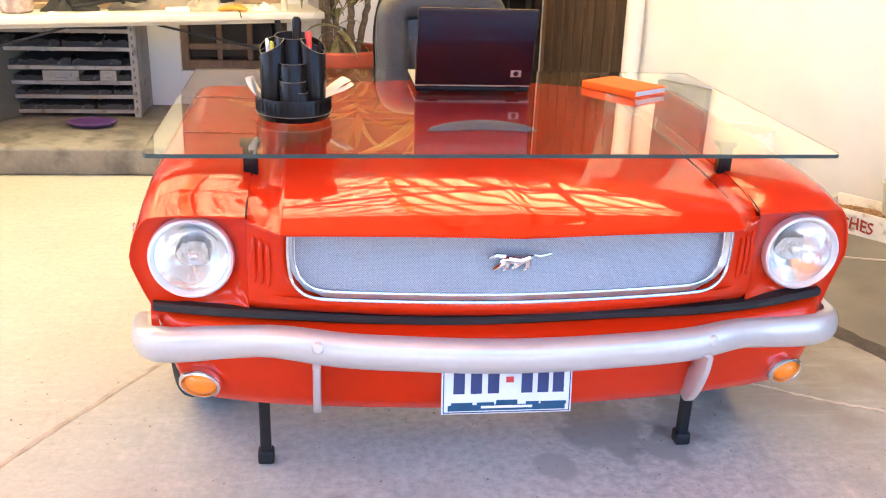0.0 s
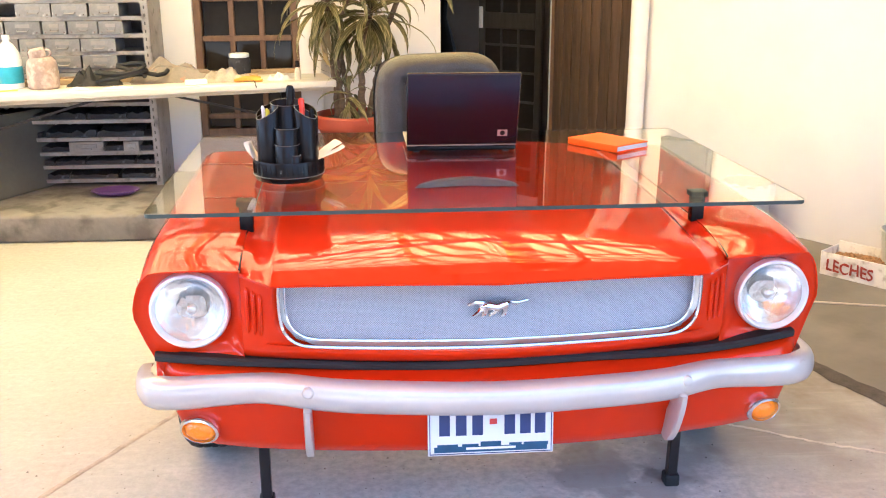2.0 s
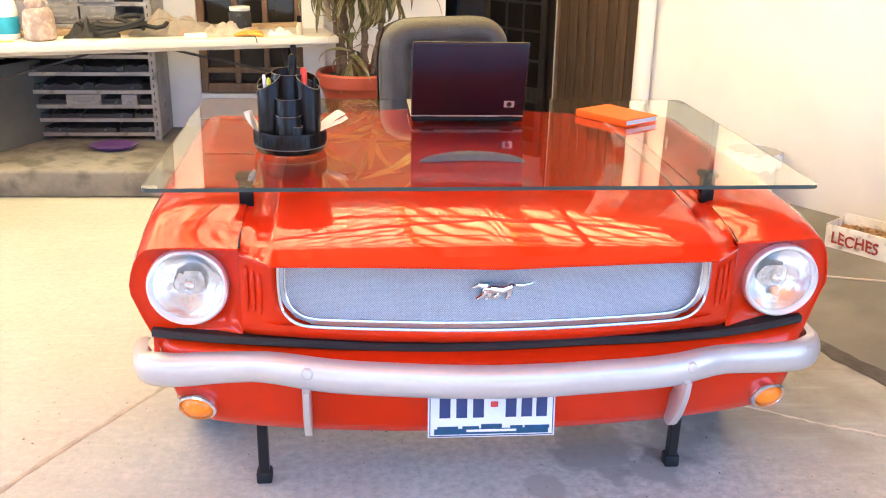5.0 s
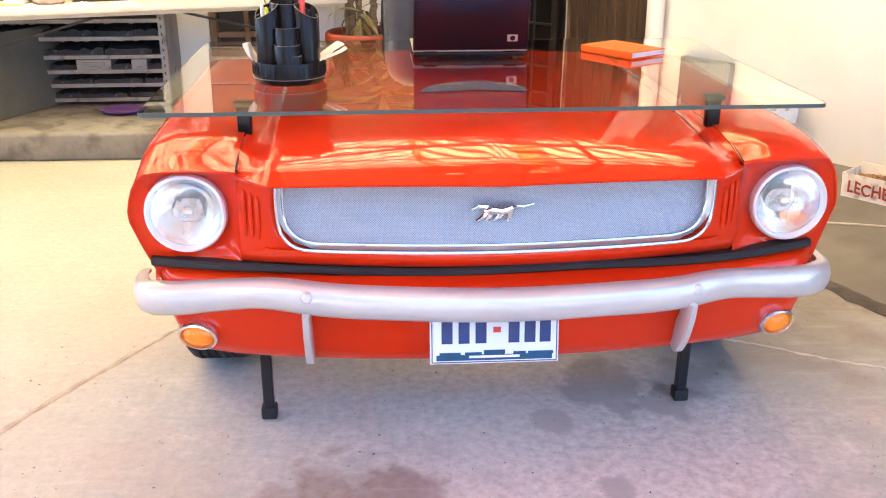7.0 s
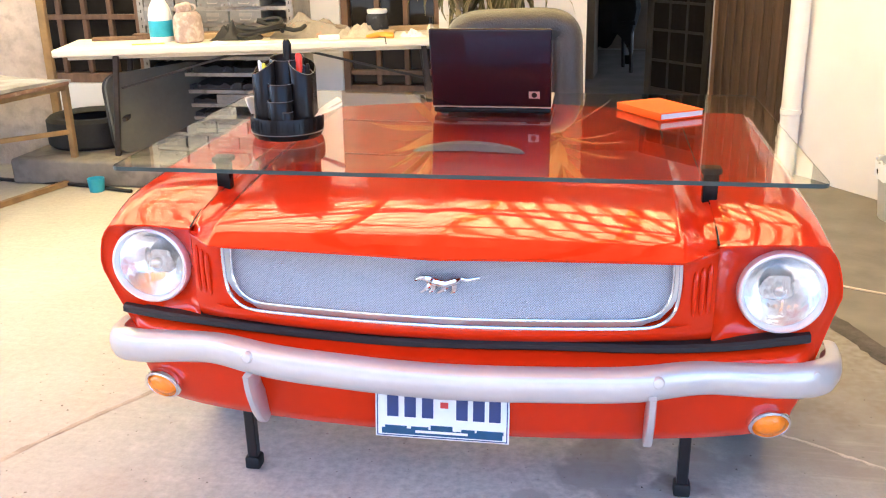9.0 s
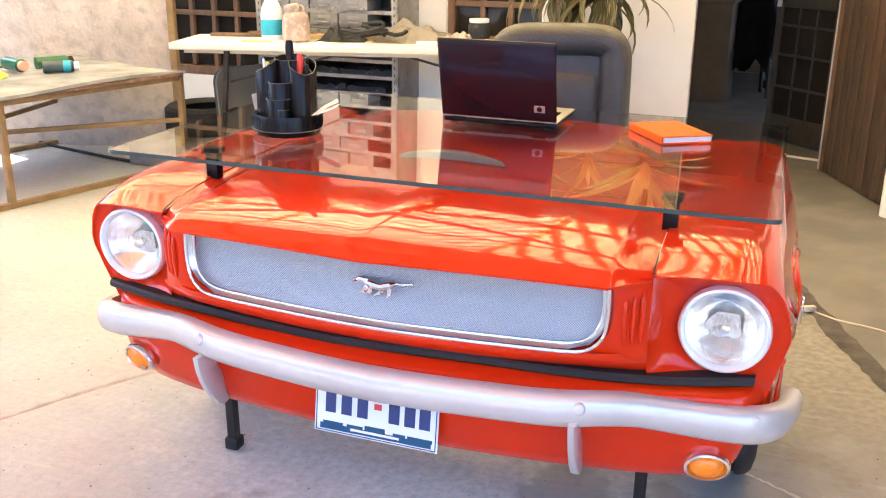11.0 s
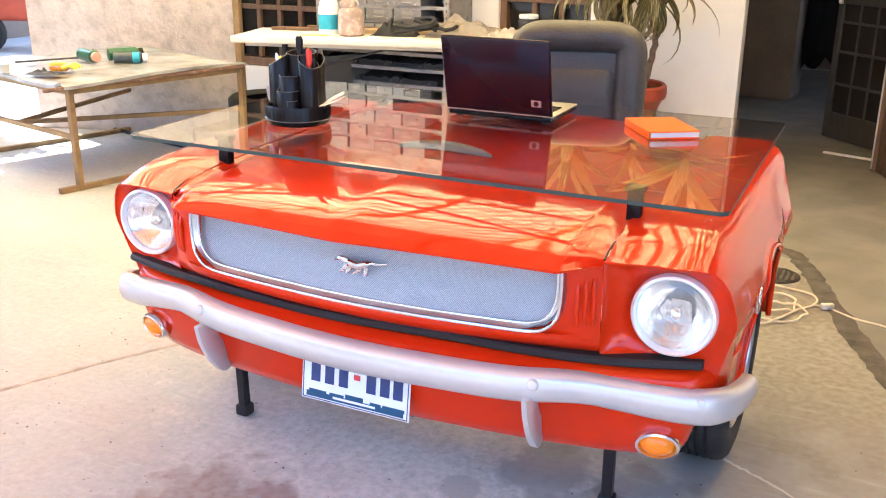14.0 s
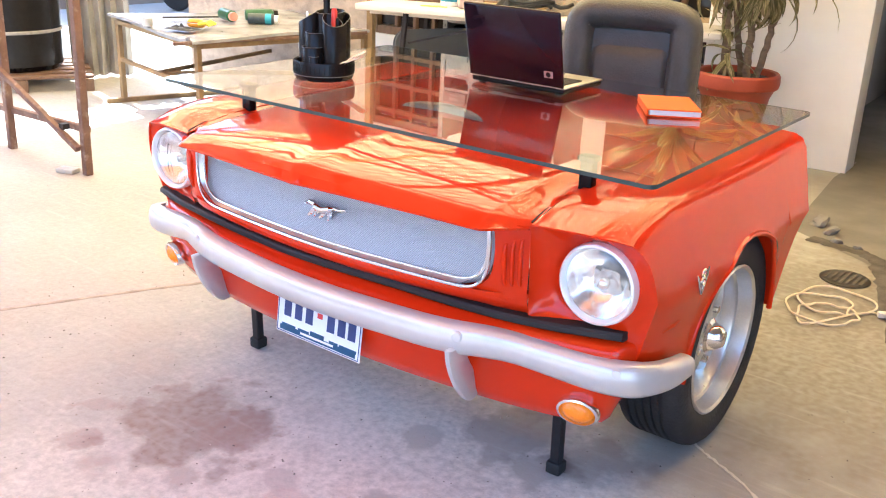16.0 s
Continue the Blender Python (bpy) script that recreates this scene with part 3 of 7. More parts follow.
def build_setting():
    build_ground()
    strip_along("floor_joint", [(-1.75, -0.75), (-1.44, -0.1), (-1.215, 0.38), (-0.965, 0.83), (-0.66, 1.4)], 0.022, 0.002, JOINT, "worn sawn joint in the concrete floor", 0.003)
    strip_along("floor_crack", [(0.78, 0.68), (0.93, 0.6), (1.1, 0.5), (1.4, 0.36)], 0.01, 0.003, PALE_CRACK, "thin pale crack in the concrete floor", 0.003)
    strip_along("floor_channel", [(0.4, 2.72), (0.68, 2.66), (0.78, 2.5), (0.98, 1.95), (1.2, 1.4), (1.38, 0.95), (1.75, 0.1), (2.3, -1.0)], 0.085, 0.006, DARK_JOINT, "dark uneven drainage channel in the floor", 0.007)
    # older, greyer slab on the far side of the channel
    pts = [(0.8, 2.5), (1.0, 1.95), (1.22, 1.4), (1.4, 0.95), (1.77, 0.1), (2.32, -1.0), (4.6, -1.2), (2.9, 1.6), (1.7, 3.4), (1.5, 4.4), (3.4, 8.9), (-0.9, 8.9), (-0.6, 4.4), (0.12, 4.35), (0.13, 3.9), (0.28, 2.8)]
    bm = bmesh.new()
    f = bm.faces.new([bm.verts.new((x, y, 0.003)) for x, y in pts])
    bmesh.ops.triangulate(bm, faces=[f])
    part("pavement", bm, GREY_FLOOR, label="older grey concrete slab beyond the channel", kind="structure", category="pavement", smooth=0)
    # raised step along the house
    bm = bmesh.new()
    box(bm, (2.87, 1.4, STEP_Z), (-1.665, 2.934 + 0.7, STEP_Z / 2), (0, 0, -1.0), 0.02, 3)
    part("step", bm, CONCRETE_STEP, label="worn grey concrete step along the house", kind="structure", category="step")
    # back wall with the window opening between x = -1.36 and -0.73
    wx0, wx1, wz0, wz1 = -1.37, -0.73, 0.36, 1.34
    lab = "white plastered house wall"
    slab("wall_back_left", (-2.72, WALL_Y), (wx0, WALL_Y), 0, 3.0, 0.22, WHITE_PLASTER, lab)
    slab("wall_back_right", (wx1, WALL_Y), (CORNER[0], CORNER[1]), 0, 3.0, 0.22, WHITE_PLASTER, lab)
    slab("wall_back_below", (wx0, WALL_Y), (wx1, WALL_Y), 0, wz0, 0.22, WHITE_PLASTER, lab, bevel=0)
    slab("wall_back_above", (wx0, WALL_Y), (wx1, WALL_Y), wz1, 3.0, 0.22, WHITE_PLASTER, lab, bevel=0)
    bm = boxed((0.13, 0.09, 1.1), (-0.66, WALL_Y - 0.045, 0.7), bevel=0.006)
    part("pilaster", bm, WHITE_PLASTER, label="white plastered pilaster beside the window", kind="structure", category="wall")
    # far left part of the house front, with its own lattice windows
    slab("wall_back_far", (-5.6, 3.97), (-3.55, 3.97), 0, 3.0, 0.22, WHITE_PLASTER, lab)
    slab("wall_back_low", (-3.55, 3.97), (-2.72, 3.97), 0, 0.42, 0.22, WHITE_PLASTER, lab)
    slab("wall_back_over", (-3.55, 3.97), (-2.72, 3.97), 2.1, 3.0, 0.22, WHITE_PLASTER, lab)
    # side wall: white from the dark shutter on
    p0, p1, p2 = SIDE_A + SIDE_DIR * 0.67, SIDE_A + SIDE_DIR * SIDE_WHITE, SIDE_A + SIDE_DIR * 8
    # out of view from here on; made brown to dim the fender side
    slab("wall_side_brown", p1 + SIDE_DIR * 0.002, p2, 0, 3.0, 0.22, YARD_WALL, "unseen stretch of side wall, brown to cut light on the fender", side=1)
    slab("wall_side", p0, p1, 0, 3.0, 0.22, WHITE_PLASTER, "sunlit white plastered side wall", side=1)
    # house behind: dark room
    slab("wall_room_left", (CORNER[0] - 0.4, CORNER[1] + 0.23), (CORNER[0] - 0.75, 9.0), 0, 2.9, 0.15, INTERIOR, "dim interior wall")
    # stops short on the right: an unseen gap added to let daylight in
    slab("wall_room_end", (-1.2, 9.0), (2.2, 9.0), 0, 2.9, 0.2, INTERIOR, "dim interior wall")
    q = SIDE_A + SIDE_N * 0.3 + Vector((0.1, 0.1))
    slab("wall_room_right", (3.6, 9.0), (q.x + 0.25, q.y - 0.2), 0, 2.9, 0.15, INTERIOR, "dim interior wall", side=-1)
    slab("wall_room_corner", (1.52, 4.5), (1.5, 3.72), 0, 2.9, 0.12, INTERIOR, "dim interior wall", side=1)
    bm = boxed((11.2, 5.6, 0.16), (-0.9, WALL_Y + 2.62, 2.98))
    part("ceiling", bm, INTERIOR, label="flat house roof slab", kind="structure", category="ceiling")
    slab("wall_left_room", (-5.6, 4.2), (-5.6, 9.2), 0, 2.9, 0.15, INTERIOR, "plain house wall", side=-1)
    slab("wall_rear_room", (-5.6, 9.2), (-1.2, 9.2), 0, 2.9, 0.15, INTERIOR, "plain house wall", side=1)
    # yard walls behind the camera
    slab("wall_yard_south", (-2.2, -8.0), (9, -8.0), 0, 2.9, 0.2, YARD_WALL, "plain yard wall", side=-1)
    # taller stretch, added where the camera never looks
    slab("wall_yard_tall", (-9, -7.9), (-2.2, -7.9), 0, 6.0, 0.3, YARD_WALL, "plain tall wall added behind the camera, out of view", side=-1)
    slab("wall_yard_west", (-9.5, -8.0), (-9.5, 9.0), 0, 2.4, 0.2, YARD_WALL, "plain yard wall", side=1)


def build_canopy():
    # roof stays out of view, inferred from reflections; sheet tints shape the light
    c = thing("canopy_roof", "unseen corrugated amber and smoke-brown patio roof on brown steel beams, dark sheets added for shade", "roof")

    def roof_z(y):
        return 2.95 - 0.12 * y

    def sheet(x0, x1, y0, y1, lift, mat):
        nx = round((x1 - x0) / 0.03)
        rows = []
        for y in (y0, (y0 + y1) / 2, y1):
            rows.append([(lerp(x0, x1, k / nx), y, roof_z(y) + lift + 0.014 * math.sin(k * math.pi / 2.5)) for k in range(nx + 1)])
        part("roof_sheet", grid(bmesh.new(), rows), mat, c, smooth=60)

    for k in range(-2, 11):
        if k > -1:
            sheet(-5.3 + k, -4.22 + k, 0.75, 3.94, 0.03 * (k % 2), CANOPY_STREAK if k < 5 else CANOPY_AMBER if k < 7 else CANOPY_SHADE)
        if -2 < k < 9:
            sheet(-5.3 + k, -4.22 + k, -2.8, 0.85, -0.06 + 0.03 * (k % 2), CANOPY_SMOKE if k < 7 else CANOPY_SHADE)
    for y in (-2.7, -1.3, 0.2, 1.3, 2.15, 3.05):
        part("purlin", beam(bmesh.new(), (-7.3, y, roof_z(y) - 0.16), (5.7 if y > 0.5 else 3.8, y, roof_z(y) - 0.16), 0.035, 0.05, 0.004), BROWN_STEEL, c)
    for x in (-7.2, -5.2, -3.2, -1.1, 1.0, 2.9):
        part("rafter", beam(bmesh.new(), (x, -2.8, roof_z(-2.8) - 0.21), (x, 3.9, roof_z(3.9) - 0.21), 0.035, 0.05, 0.004), BROWN_STEEL, c)
    for x, y in ((-7.2, -2.75), (3.6, -2.75)):
        part("post", beam(bmesh.new(), (x, y, 0), (x, y, roof_z(y) - 0.1), 0.09, 0.09, 0.006), BROWN_STEEL, c)
    # unseen brown band along house and side wall, added to darken reflections
    for a, e in (((-2.7, WALL_Y - 0.02), (CORNER[0], CORNER[1] - 0.02)), ((CORNER[0], CORNER[1] - 0.02), tuple(SIDE_A - SIDE_N * 0.02)), (tuple(SIDE_A - SIDE_N * 0.02), tuple(SIDE_A + SIDE_DIR * 3.4 - SIDE_N * 0.02))):
        part("fascia", beam(bmesh.new(), (*a, 2.42), (*e, 2.42), 0.05, 0.3, 0.004), UNSEEN_BOARD, label="unseen brown board under the eaves, added to darken reflections", kind="structure", category="fascia")
    # unseen boards high on the wall, added so reflections there stay dark
    for z in (1.36, 1.58, 1.8, 2.02, 2.24, 2.46, 2.68):
        for a, e in ((Vector((-1.37, WALL_Y)), Vector((-0.734, WALL_Y))), (Vector((-0.73, WALL_Y + 0.003)), Vector(CORNER))):
            m = (a + e) / 2
            zz = z + 0.093 if e.x < -0.5 else z
            bm2 = boxed(((e - a).length, 0.02, 0.215), (m.x, m.y - 0.014, zz), (0, 0, math.degrees(math.atan2(e.y - a.y, e.x - a.x))), 0.004, 1)
            part("cladding_board", bm2, UNSEEN_BOARD, label="unseen brown board high on the wall, added for a dark reflection", kind="structure", category="cladding")



# ---- the desk made from a car front ----
DESK = thing("car_front_desk", "glass-topped desk made from a red classic car front", "desk", pose(0, 0, 0.004, 0, 0.45, 1.8))


def hood_front(x):
    a = abs(x)
    return -0.098 + 0.068 * (a / 0.505) ** 1.3 if a < 0.505 else lerp(-0.03, 0.048, (a - 0.505) / 0.075)


def hood_edge_z(x):
    a = abs(x)
    return 0.802 - 0.027 * (a / 0.505) ** 1.5 if a < 0.505 else lerp(0.775, 0.757, (a - 0.505) / 0.075)


def hood_z(x, y):
    a, yf = abs(x), hood_front(x)
    if a > 0.5051 and y > 0.05:
        u = (a - 0.505) / 0.075
        return lerp(hood_z(0.505, y), seam_z(y) - 0.003, u) - 0.011 * math.sin(math.pi * min(1.0, u)) * min(1.0, (y - 0.05) / 0.06)
    t = max(0.0, (y - yf)) / (1.15 - yf)
    rear = 0.84 - 0.022 * (a / 0.505) ** 2 if a < 0.5051 else lerp(0.818, 0.795, (a - 0.505) / 0.075)
    ridge = 0.0035 * math.exp(-(a / 0.045) ** 2) * math.exp(-t * 3)
    return lerp(hood_edge_z(x), rear, 1 - math.exp(-t * 4.5)) + ridge


def build_hood():
    xs = [0.58, 0.565, 0.545, 0.525, 0.512, 0.505, 0.498, 0.48, 0.45, 0.4, 0.34, 0.28, 0.22, 0.16, 0.12, 0.09, 0.065, 0.045, 0.028, 0.013]
    xs = [-x for x in xs] + [0.0] + xs[::-1]
    ts = [0, 0.006, 0.015, 0.03, 0.05, 0.08, 0.12, 0.17, 0.23, 0.3, 0.4, 0.5, 0.62, 0.75, 0.88, 1.0]
    rows = []
    for k in range(3):
        row = []
        for x in xs:
            a = abs(x)
            h = lerp(0.043, 0.03, min(1, a / 0.505)) if a < 0.505 else lerp(0.03, 0.012, (a - 0.505) / 0.075)
            yf, z = hood_front(x), hood_edge_z(x)
            row.append([(x, yf + 0.06, z - h), (x, yf - 0.012, z - h), (x, yf - 0.014, z - h + 0.006)][k])
        rows.append(row)
    rows.append([(x, hood_front(x) - 0.001, hood_edge_z(x) - 0.0165) for x in xs])
    for t in ts:
        row = []
        for x in xs:
            yf = hood_front(x) + 0.022
            y = lerp(yf, 1.15, t)
            row.append((x, y, hood_z(x, y) - (0.0075 * math.exp(-t * 25) if t else 0.0095)))
        rows.append(row)
    rows.append([(x, 1.15, hood_z(x, 1.15) - 0.03) for x in xs])
    part("hood", grid(bmesh.new(), rows), RED, DESK, smooth=28)
    # thin black bead drawn where the gap between hood and fender is shaded
    for s in (-1, 1):
        pts = [(s * 0.581, y, seam_z(y) + 0.0012) for y in (0.05, 0.06, 0.075, 0.095, 0.12)]
        part("hood_gap", tube(bmesh.new(), pts, [0.0024, 0.0022, 0.0018, 0.0014, 0.0008], 6), RUBBER, DESK, "black bead standing in for the shaded gap between hood and fender")
    # slotted silver scoop grille let into the hood
    rows = []
    for k in range(25):
        u = -1 + 2 * k / 24
        w = 0.018 * math.sqrt(max(0, 1 - u * u)) + 0.0015
        x = 0.145 * u
        y0 = 0.50 - 0.02 * u * u
        z = hood_z(x, y0)
        rows.append([(x, y0 - w, z + 0.002), (x, y0 - w * 0.6, z + 0.016 * math.sqrt(max(0, 1 - u * u)) + 0.003), (x, y0 + w * 0.4, z + 0.019 * math.sqrt(max(0, 1 - u * u)) + 0.003), (x, y0 + w, z + 0.002)])
    part("hood_scoop", grid(bmesh.new(), rows), GRILLE_MESH, DESK, "silver mesh hood vent")


def cheek_y(x):
    t = min(1.0, max(0.0, (x - 0.508) / 0.074))
    return lerp(0.012, 0.05, t) + 0.004 * (1 - t) ** 6 - 0.004 * math.sin(math.pi * t)


ARCH_Y, ARCH_Z, ARCH_R = 0.657, 0.338, 0.302


def seam_z(y):
    return table(y, [0.045, 0.08, 0.13, 0.2, 0.3, 0.6, 1.15], [0.757, 0.77, 0.781, 0.789, 0.794, 0.798, 0.802])


# the two fender fronts differ a little: outer reach, forward reach, headlight centre and depth
FRONT = {-1: (-0.012, -0.014, 0.706, 0.650, 0.0), 1: (0.008, 0.004, 0.728, 0.639, 0.014)}


def fender_section(y, s):
    """Outline of the fender across, from the hood seam over the crest and down the side."""
    f = table(y, [0.05, 0.12, 0.2, 0.35], [0.0, 0.35, 0.75, 1.0])
    top = seam_z(y)
    back = [(0.582, top), (0.6, top + 0.002), (0.64, top + 0.005), (0.69, top + 0.006), (0.74, top + 0.006), (0.78, top + 0.003), (0.803, top - 0.007), (0.82, top - 0.03), (0.836, 0.72),
            (0.85, 0.68), (0.864, 0.635), (0.875, 0.604), (0.866, 0.572), (0.857, 0.52), (0.853, 0.46), (0.852, 0.4), (0.851, 0.35)]
    front = [(0.582, 0.757), (0.6, 0.758), (0.64, 0.76), (0.69, 0.761), (0.74, 0.758), (0.775, 0.752), (0.802, 0.742), (0.82, 0.725), (0.833, 0.705),
             (0.842, 0.68), (0.846, 0.655), (0.843, 0.632), (0.836, 0.605), (0.826, 0.58), (0.812, 0.557), (0.797, 0.54), (0.782, 0.528)]
    reach = FRONT[s][0]
    slow = table(y, [0.05, 0.2, 0.35, 0.5], [0.0, 0.15, 0.6, 1.0])
    quick = table(y, [0.05, 0.09, 0.14, 0.25], [0.0, 0.5, 0.85, 1.0])
    out = []
    for i, (a, b) in enumerate(zip(front, back)):
        fx = lerp(f, slow, min(1.0, max(0.0, (i - 10) / 4))) if s < 0 else f
        fz = lerp(quick, f, min(1.0, max(0.0, (i - 5) / 4)))
        out.append((lerp(a[0] + reach * max(0.0, a[0] - 0.6) / 0.24, b[0], fx), lerp(a[1], b[1], fz)))
    return out


def side_x(y, z, s):
    """Half width of the fender side at a place along it and a height."""
    low = fender_section(y, s)[8:]
    return table(z, [q[1] for q in low][::-1], [q[0] for q in low][::-1])


def fender_front_y(i, s):
    return FRONT[s][1] * min(1.0, i / 8) + [0.046, 0.047, 0.05, 0.055, 0.062, 0.072, 0.085, 0.096, 0.105, 0.112, 0.118, 0.123, 0.127, 0.13, 0.133, 0.135, 0.136][i]


def rear_y(z):
    return table(z, [0.34, 0.5, 0.66, 0.74, 0.8], [0.985, 1.07, 1.135, 1.165, 1.185])


def build_fender(s):
    ys = sorted([0.0, 0.02, 0.05, 0.08, 0.12, 0.16, 0.2, 0.25, 0.3, 1.0] + [ARCH_Y + ARCH_R * math.cos(math.pi * k / 22) for k in range(23)] + [ARCH_Y + ARCH_R + 0.004, ARCH_Y - ARCH_R - 0.004, 1.03, 1.08, 1.14, 1.19])
    rows = []
    for y in ys:
        row = []
        sec_n = 17
        for i in range(sec_n):
            y0 = fender_front_y(i, s)
            yy = max(y, y0) if y > 0.0 else y0
            sx, sz = fender_section(yy, s)[i]
            row.append([s * sx, yy, sz])
        # push the lower points up to the wheel opening
        d = abs(y - ARCH_Y)
        if d < ARCH_R:
            low = ARCH_Z + math.sqrt(ARCH_R ** 2 - d * d)
            zt, zb = row[11][2], row[-1][2]
            if low > zb:
                full = [(p[0], p[2]) for p in row]
                top_i = 8
                z_hi = row[top_i][2]
                for i in range(top_i, sec_n):
                    t = (i - top_i) / (sec_n - 1 - top_i)
                    z = lerp(z_hi, max(low, zb), t)
                    zz = [q[1] for q in full][::-1]
                    xx = [q[0] for q in full][::-1]
                    row[i][2] = z
                    row[i][0] = table(z, zz, xx) + s * 0.006 * max(0.0, t - 0.75) * 4
        for p in row:
            p[1] = min(p[1], rear_y(p[2]))
        rows.append([tuple(p) for p in row])
    bm = grid(bmesh.new(), rows)
    bmesh.ops.remove_doubles(bm, verts=bm.verts[:], dist=0.0004)
    thicken(bm, 0.004)
    part("fender", bm, RED, DESK, smooth=40)
    # rolled lip of the wheel opening
    pts = []
    for k in range(31):
        a = math.pi * k / 30
        y, z = ARCH_Y + ARCH_R * math.cos(a), ARCH_Z + ARCH_R * math.sin(a)
        sec = fender_section(y, s)
        x = table(z, [q[1] for q in sec][::-1], [q[0] for q in sec][::-1])
        pts.append((s * (x + 0.002), y, z))
    part("arch_lip", tube(bmesh.new(), pts, 0.008, 8), RED, DESK)
    # dark inner wheel housing
    rows = [[(s * x, ARCH_Y + (ARCH_R + 0.02) * math.cos(math.pi * k / 20), ARCH_Z + (ARCH_R + 0.02) * math.sin(math.pi * k / 20)) for k in range(21)] for x in (0.56, 0.85)]
    part("wheel_housing", grid(bmesh.new(), rows), RED, DESK)
    # headlight panel
    cx, cz, hy = FRONT[s][2:]
    r, hs = 0.0945, 0.936
    outline = [(fender_section(fender_front_y(i, s), s)[i][0], fender_front_y(i, s), fender_section(fender_front_y(i, s), s)[i][1]) for i in range(17)]
    outline += [(0.74, 0.118 + FRONT[s][1] * 0.8, 0.528), (0.69, 0.098 + FRONT[s][1] * 0.6, 0.53), (0.64, 0.08, 0.532), (0.6, 0.066, 0.534), (0.582, 0.06, 0.536)]
    outline += [(0.582, lerp(0.06, 0.046, k / 6), lerp(0.536, 0.757, k / 6)) for k in range(1, 6)]
    rows = [[], [], [], [], []]
    for x, y, z in outline:
        a = math.atan2(z - cz, x - cx)
        ring = (cx + r * math.cos(a), 0.098 + hy, cz + r * math.sin(a))
        for k, (t, dy) in enumerate(((0, 0), (0.12, 0.006), (0.5, 0.006), (1, 0), (1, 0.05))):
            rows[k].append((s * lerp(x, ring[0], t), lerp(y, ring[1], t) + dy, lerp(z, ring[2], t)))
    bm = grid(bmesh.new(), rows, close=True)
    part("headlight_panel", bm, RED, DESK, smooth=85)
    # headlamp
    hc = Vector((s * cx, 0.088 + hy, cz))

    def turned(prof, n=48, shift=(0, 0, 0)):
        return lathe(bmesh.new(), [(rr * hs, dy) for rr, dy in prof], n, "y", hc + Vector(shift))

    hl = part("headlight", turned([(0.101, 0.03), (0.101, 0.0), (0.098, -0.01), (0.093, -0.013), (0.088, -0.008), (0.085, 0.004), (0.085, 0.02)]), LAMP_RING, DESK, "round headlight with a pale metal ring")
    part("reflector", turned([(0.0, 0.064), (0.02, 0.062), (0.045, 0.05), (0.066, 0.03), (0.085, 0.004)], 40), REFLECTOR, hl, "bright silvered reflector bowl")
    rows = []
    for j, (rr, dy) in enumerate(((0.0, 0.058), (0.01, 0.0575), (0.02, 0.0555), (0.03, 0.0515), (0.035, 0.0495))):
        rows.append([hc + Vector((rr * math.cos(a) * (1 + 0.14 * math.sin(3 * a + j)), dy, -0.008 + rr * math.sin(a) * (1 + 0.2 * math.cos(2 * a)))) for a in (2 * math.pi * k / 28 for k in range(28))])
    part("reflector_core", grid(bmesh.new(), rows, close=True), LAMP_CORE, hl, "brownish tarnished middle of the reflector")
    part("bulb_shield", turned([(0.0, 0.004), (0.009, 0.006), (0.013, 0.01), (0.014, 0.02), (0.012, 0.03)], 20, (0, 0.008, -0.006)), BULB_CAP, hl, "brownish metal bulb cap")
    # fluted lens: bulging clear face, ribbed on its inner side
    n, rings = 56, 9
    front, rear = [], []
    for j in range(rings):
        rr = 0.0845 * hs * j / (rings - 1)
        fr, re = [], []
        for k in range(n):
            a = 2 * math.pi * k / n
            x, z = rr * math.cos(a), rr * math.sin(a)
            bulge = -0.018 * (1 - (rr / (0.0845 * hs)) ** 2)
            rib = 0.0013 * math.sin(x * 420) * (1 if abs(z) < 0.05 else 0.3)
            fr.append(hc + Vector((x, bulge, z)))
            re.append(hc + Vector((x, 0.004 + bulge + rib, z)))
        front.append(fr)
        rear.append(re)
    bm = grid(bmesh.new(), front + rear[::-1], close=True)
    bmesh.ops.remove_doubles(bm, verts=bm.verts[:], dist=1e-6)
    lens = part("lens", bm, LENS_GLASS, hl)
    lens.visible_shadow = False
    # cover panel with upright louvres between headlight and grille
    for k in range(3):
        x = 0.536 + 0.0155 * k
        y = cheek_y(x)
        zt = lerp(0.706, 0.718, k / 2)
        pts = curve_through([(s * x, y + 0.005, 0.604), (s * x, y - 0.001, 0.622), (s * x, y - 0.004, 0.66), (s * x, y - 0.004, zt - 0.01), (s * x, y + 0.005, zt + 0.004)], 5)
        part("louvre", tube(bmesh.new(), pts, [0.0062 * math.sin(math.pi * (0.04 + 0.92 * i / (len(pts) - 1))) ** 0.5 for i in range(len(pts))], 8), RED, DESK)
    # V-shaped badge with two stacked rings on the side
    x = s * ((0.003 if s > 0 else -0.001) + max(q[0] for q in fender_section(0.32, s)))
    bdg = part("side_badge", tube(bmesh.new(), [(x, 0.296, 0.642), (x, 0.304, 0.628), (x, 0.322, 0.594), (x, 0.348, 0.63), (x, 0.358, 0.648)], [0.002, 0.004, 0.006, 0.0045, 0.002], 8), CHROME, DESK, "small chrome V-shaped badge")
    for zz, rr in ((0.622, 0.0105), (0.642, 0.009)):
        ring = [(x + s * 0.004, 0.324 + rr * math.cos(2 * math.pi * k / 16), zz + rr * math.sin(2 * math.pi * k / 16)) for k in range(17)]
        part("badge_ring", tube(bmesh.new(), ring, 0.003, 6), CHROME, bdg)
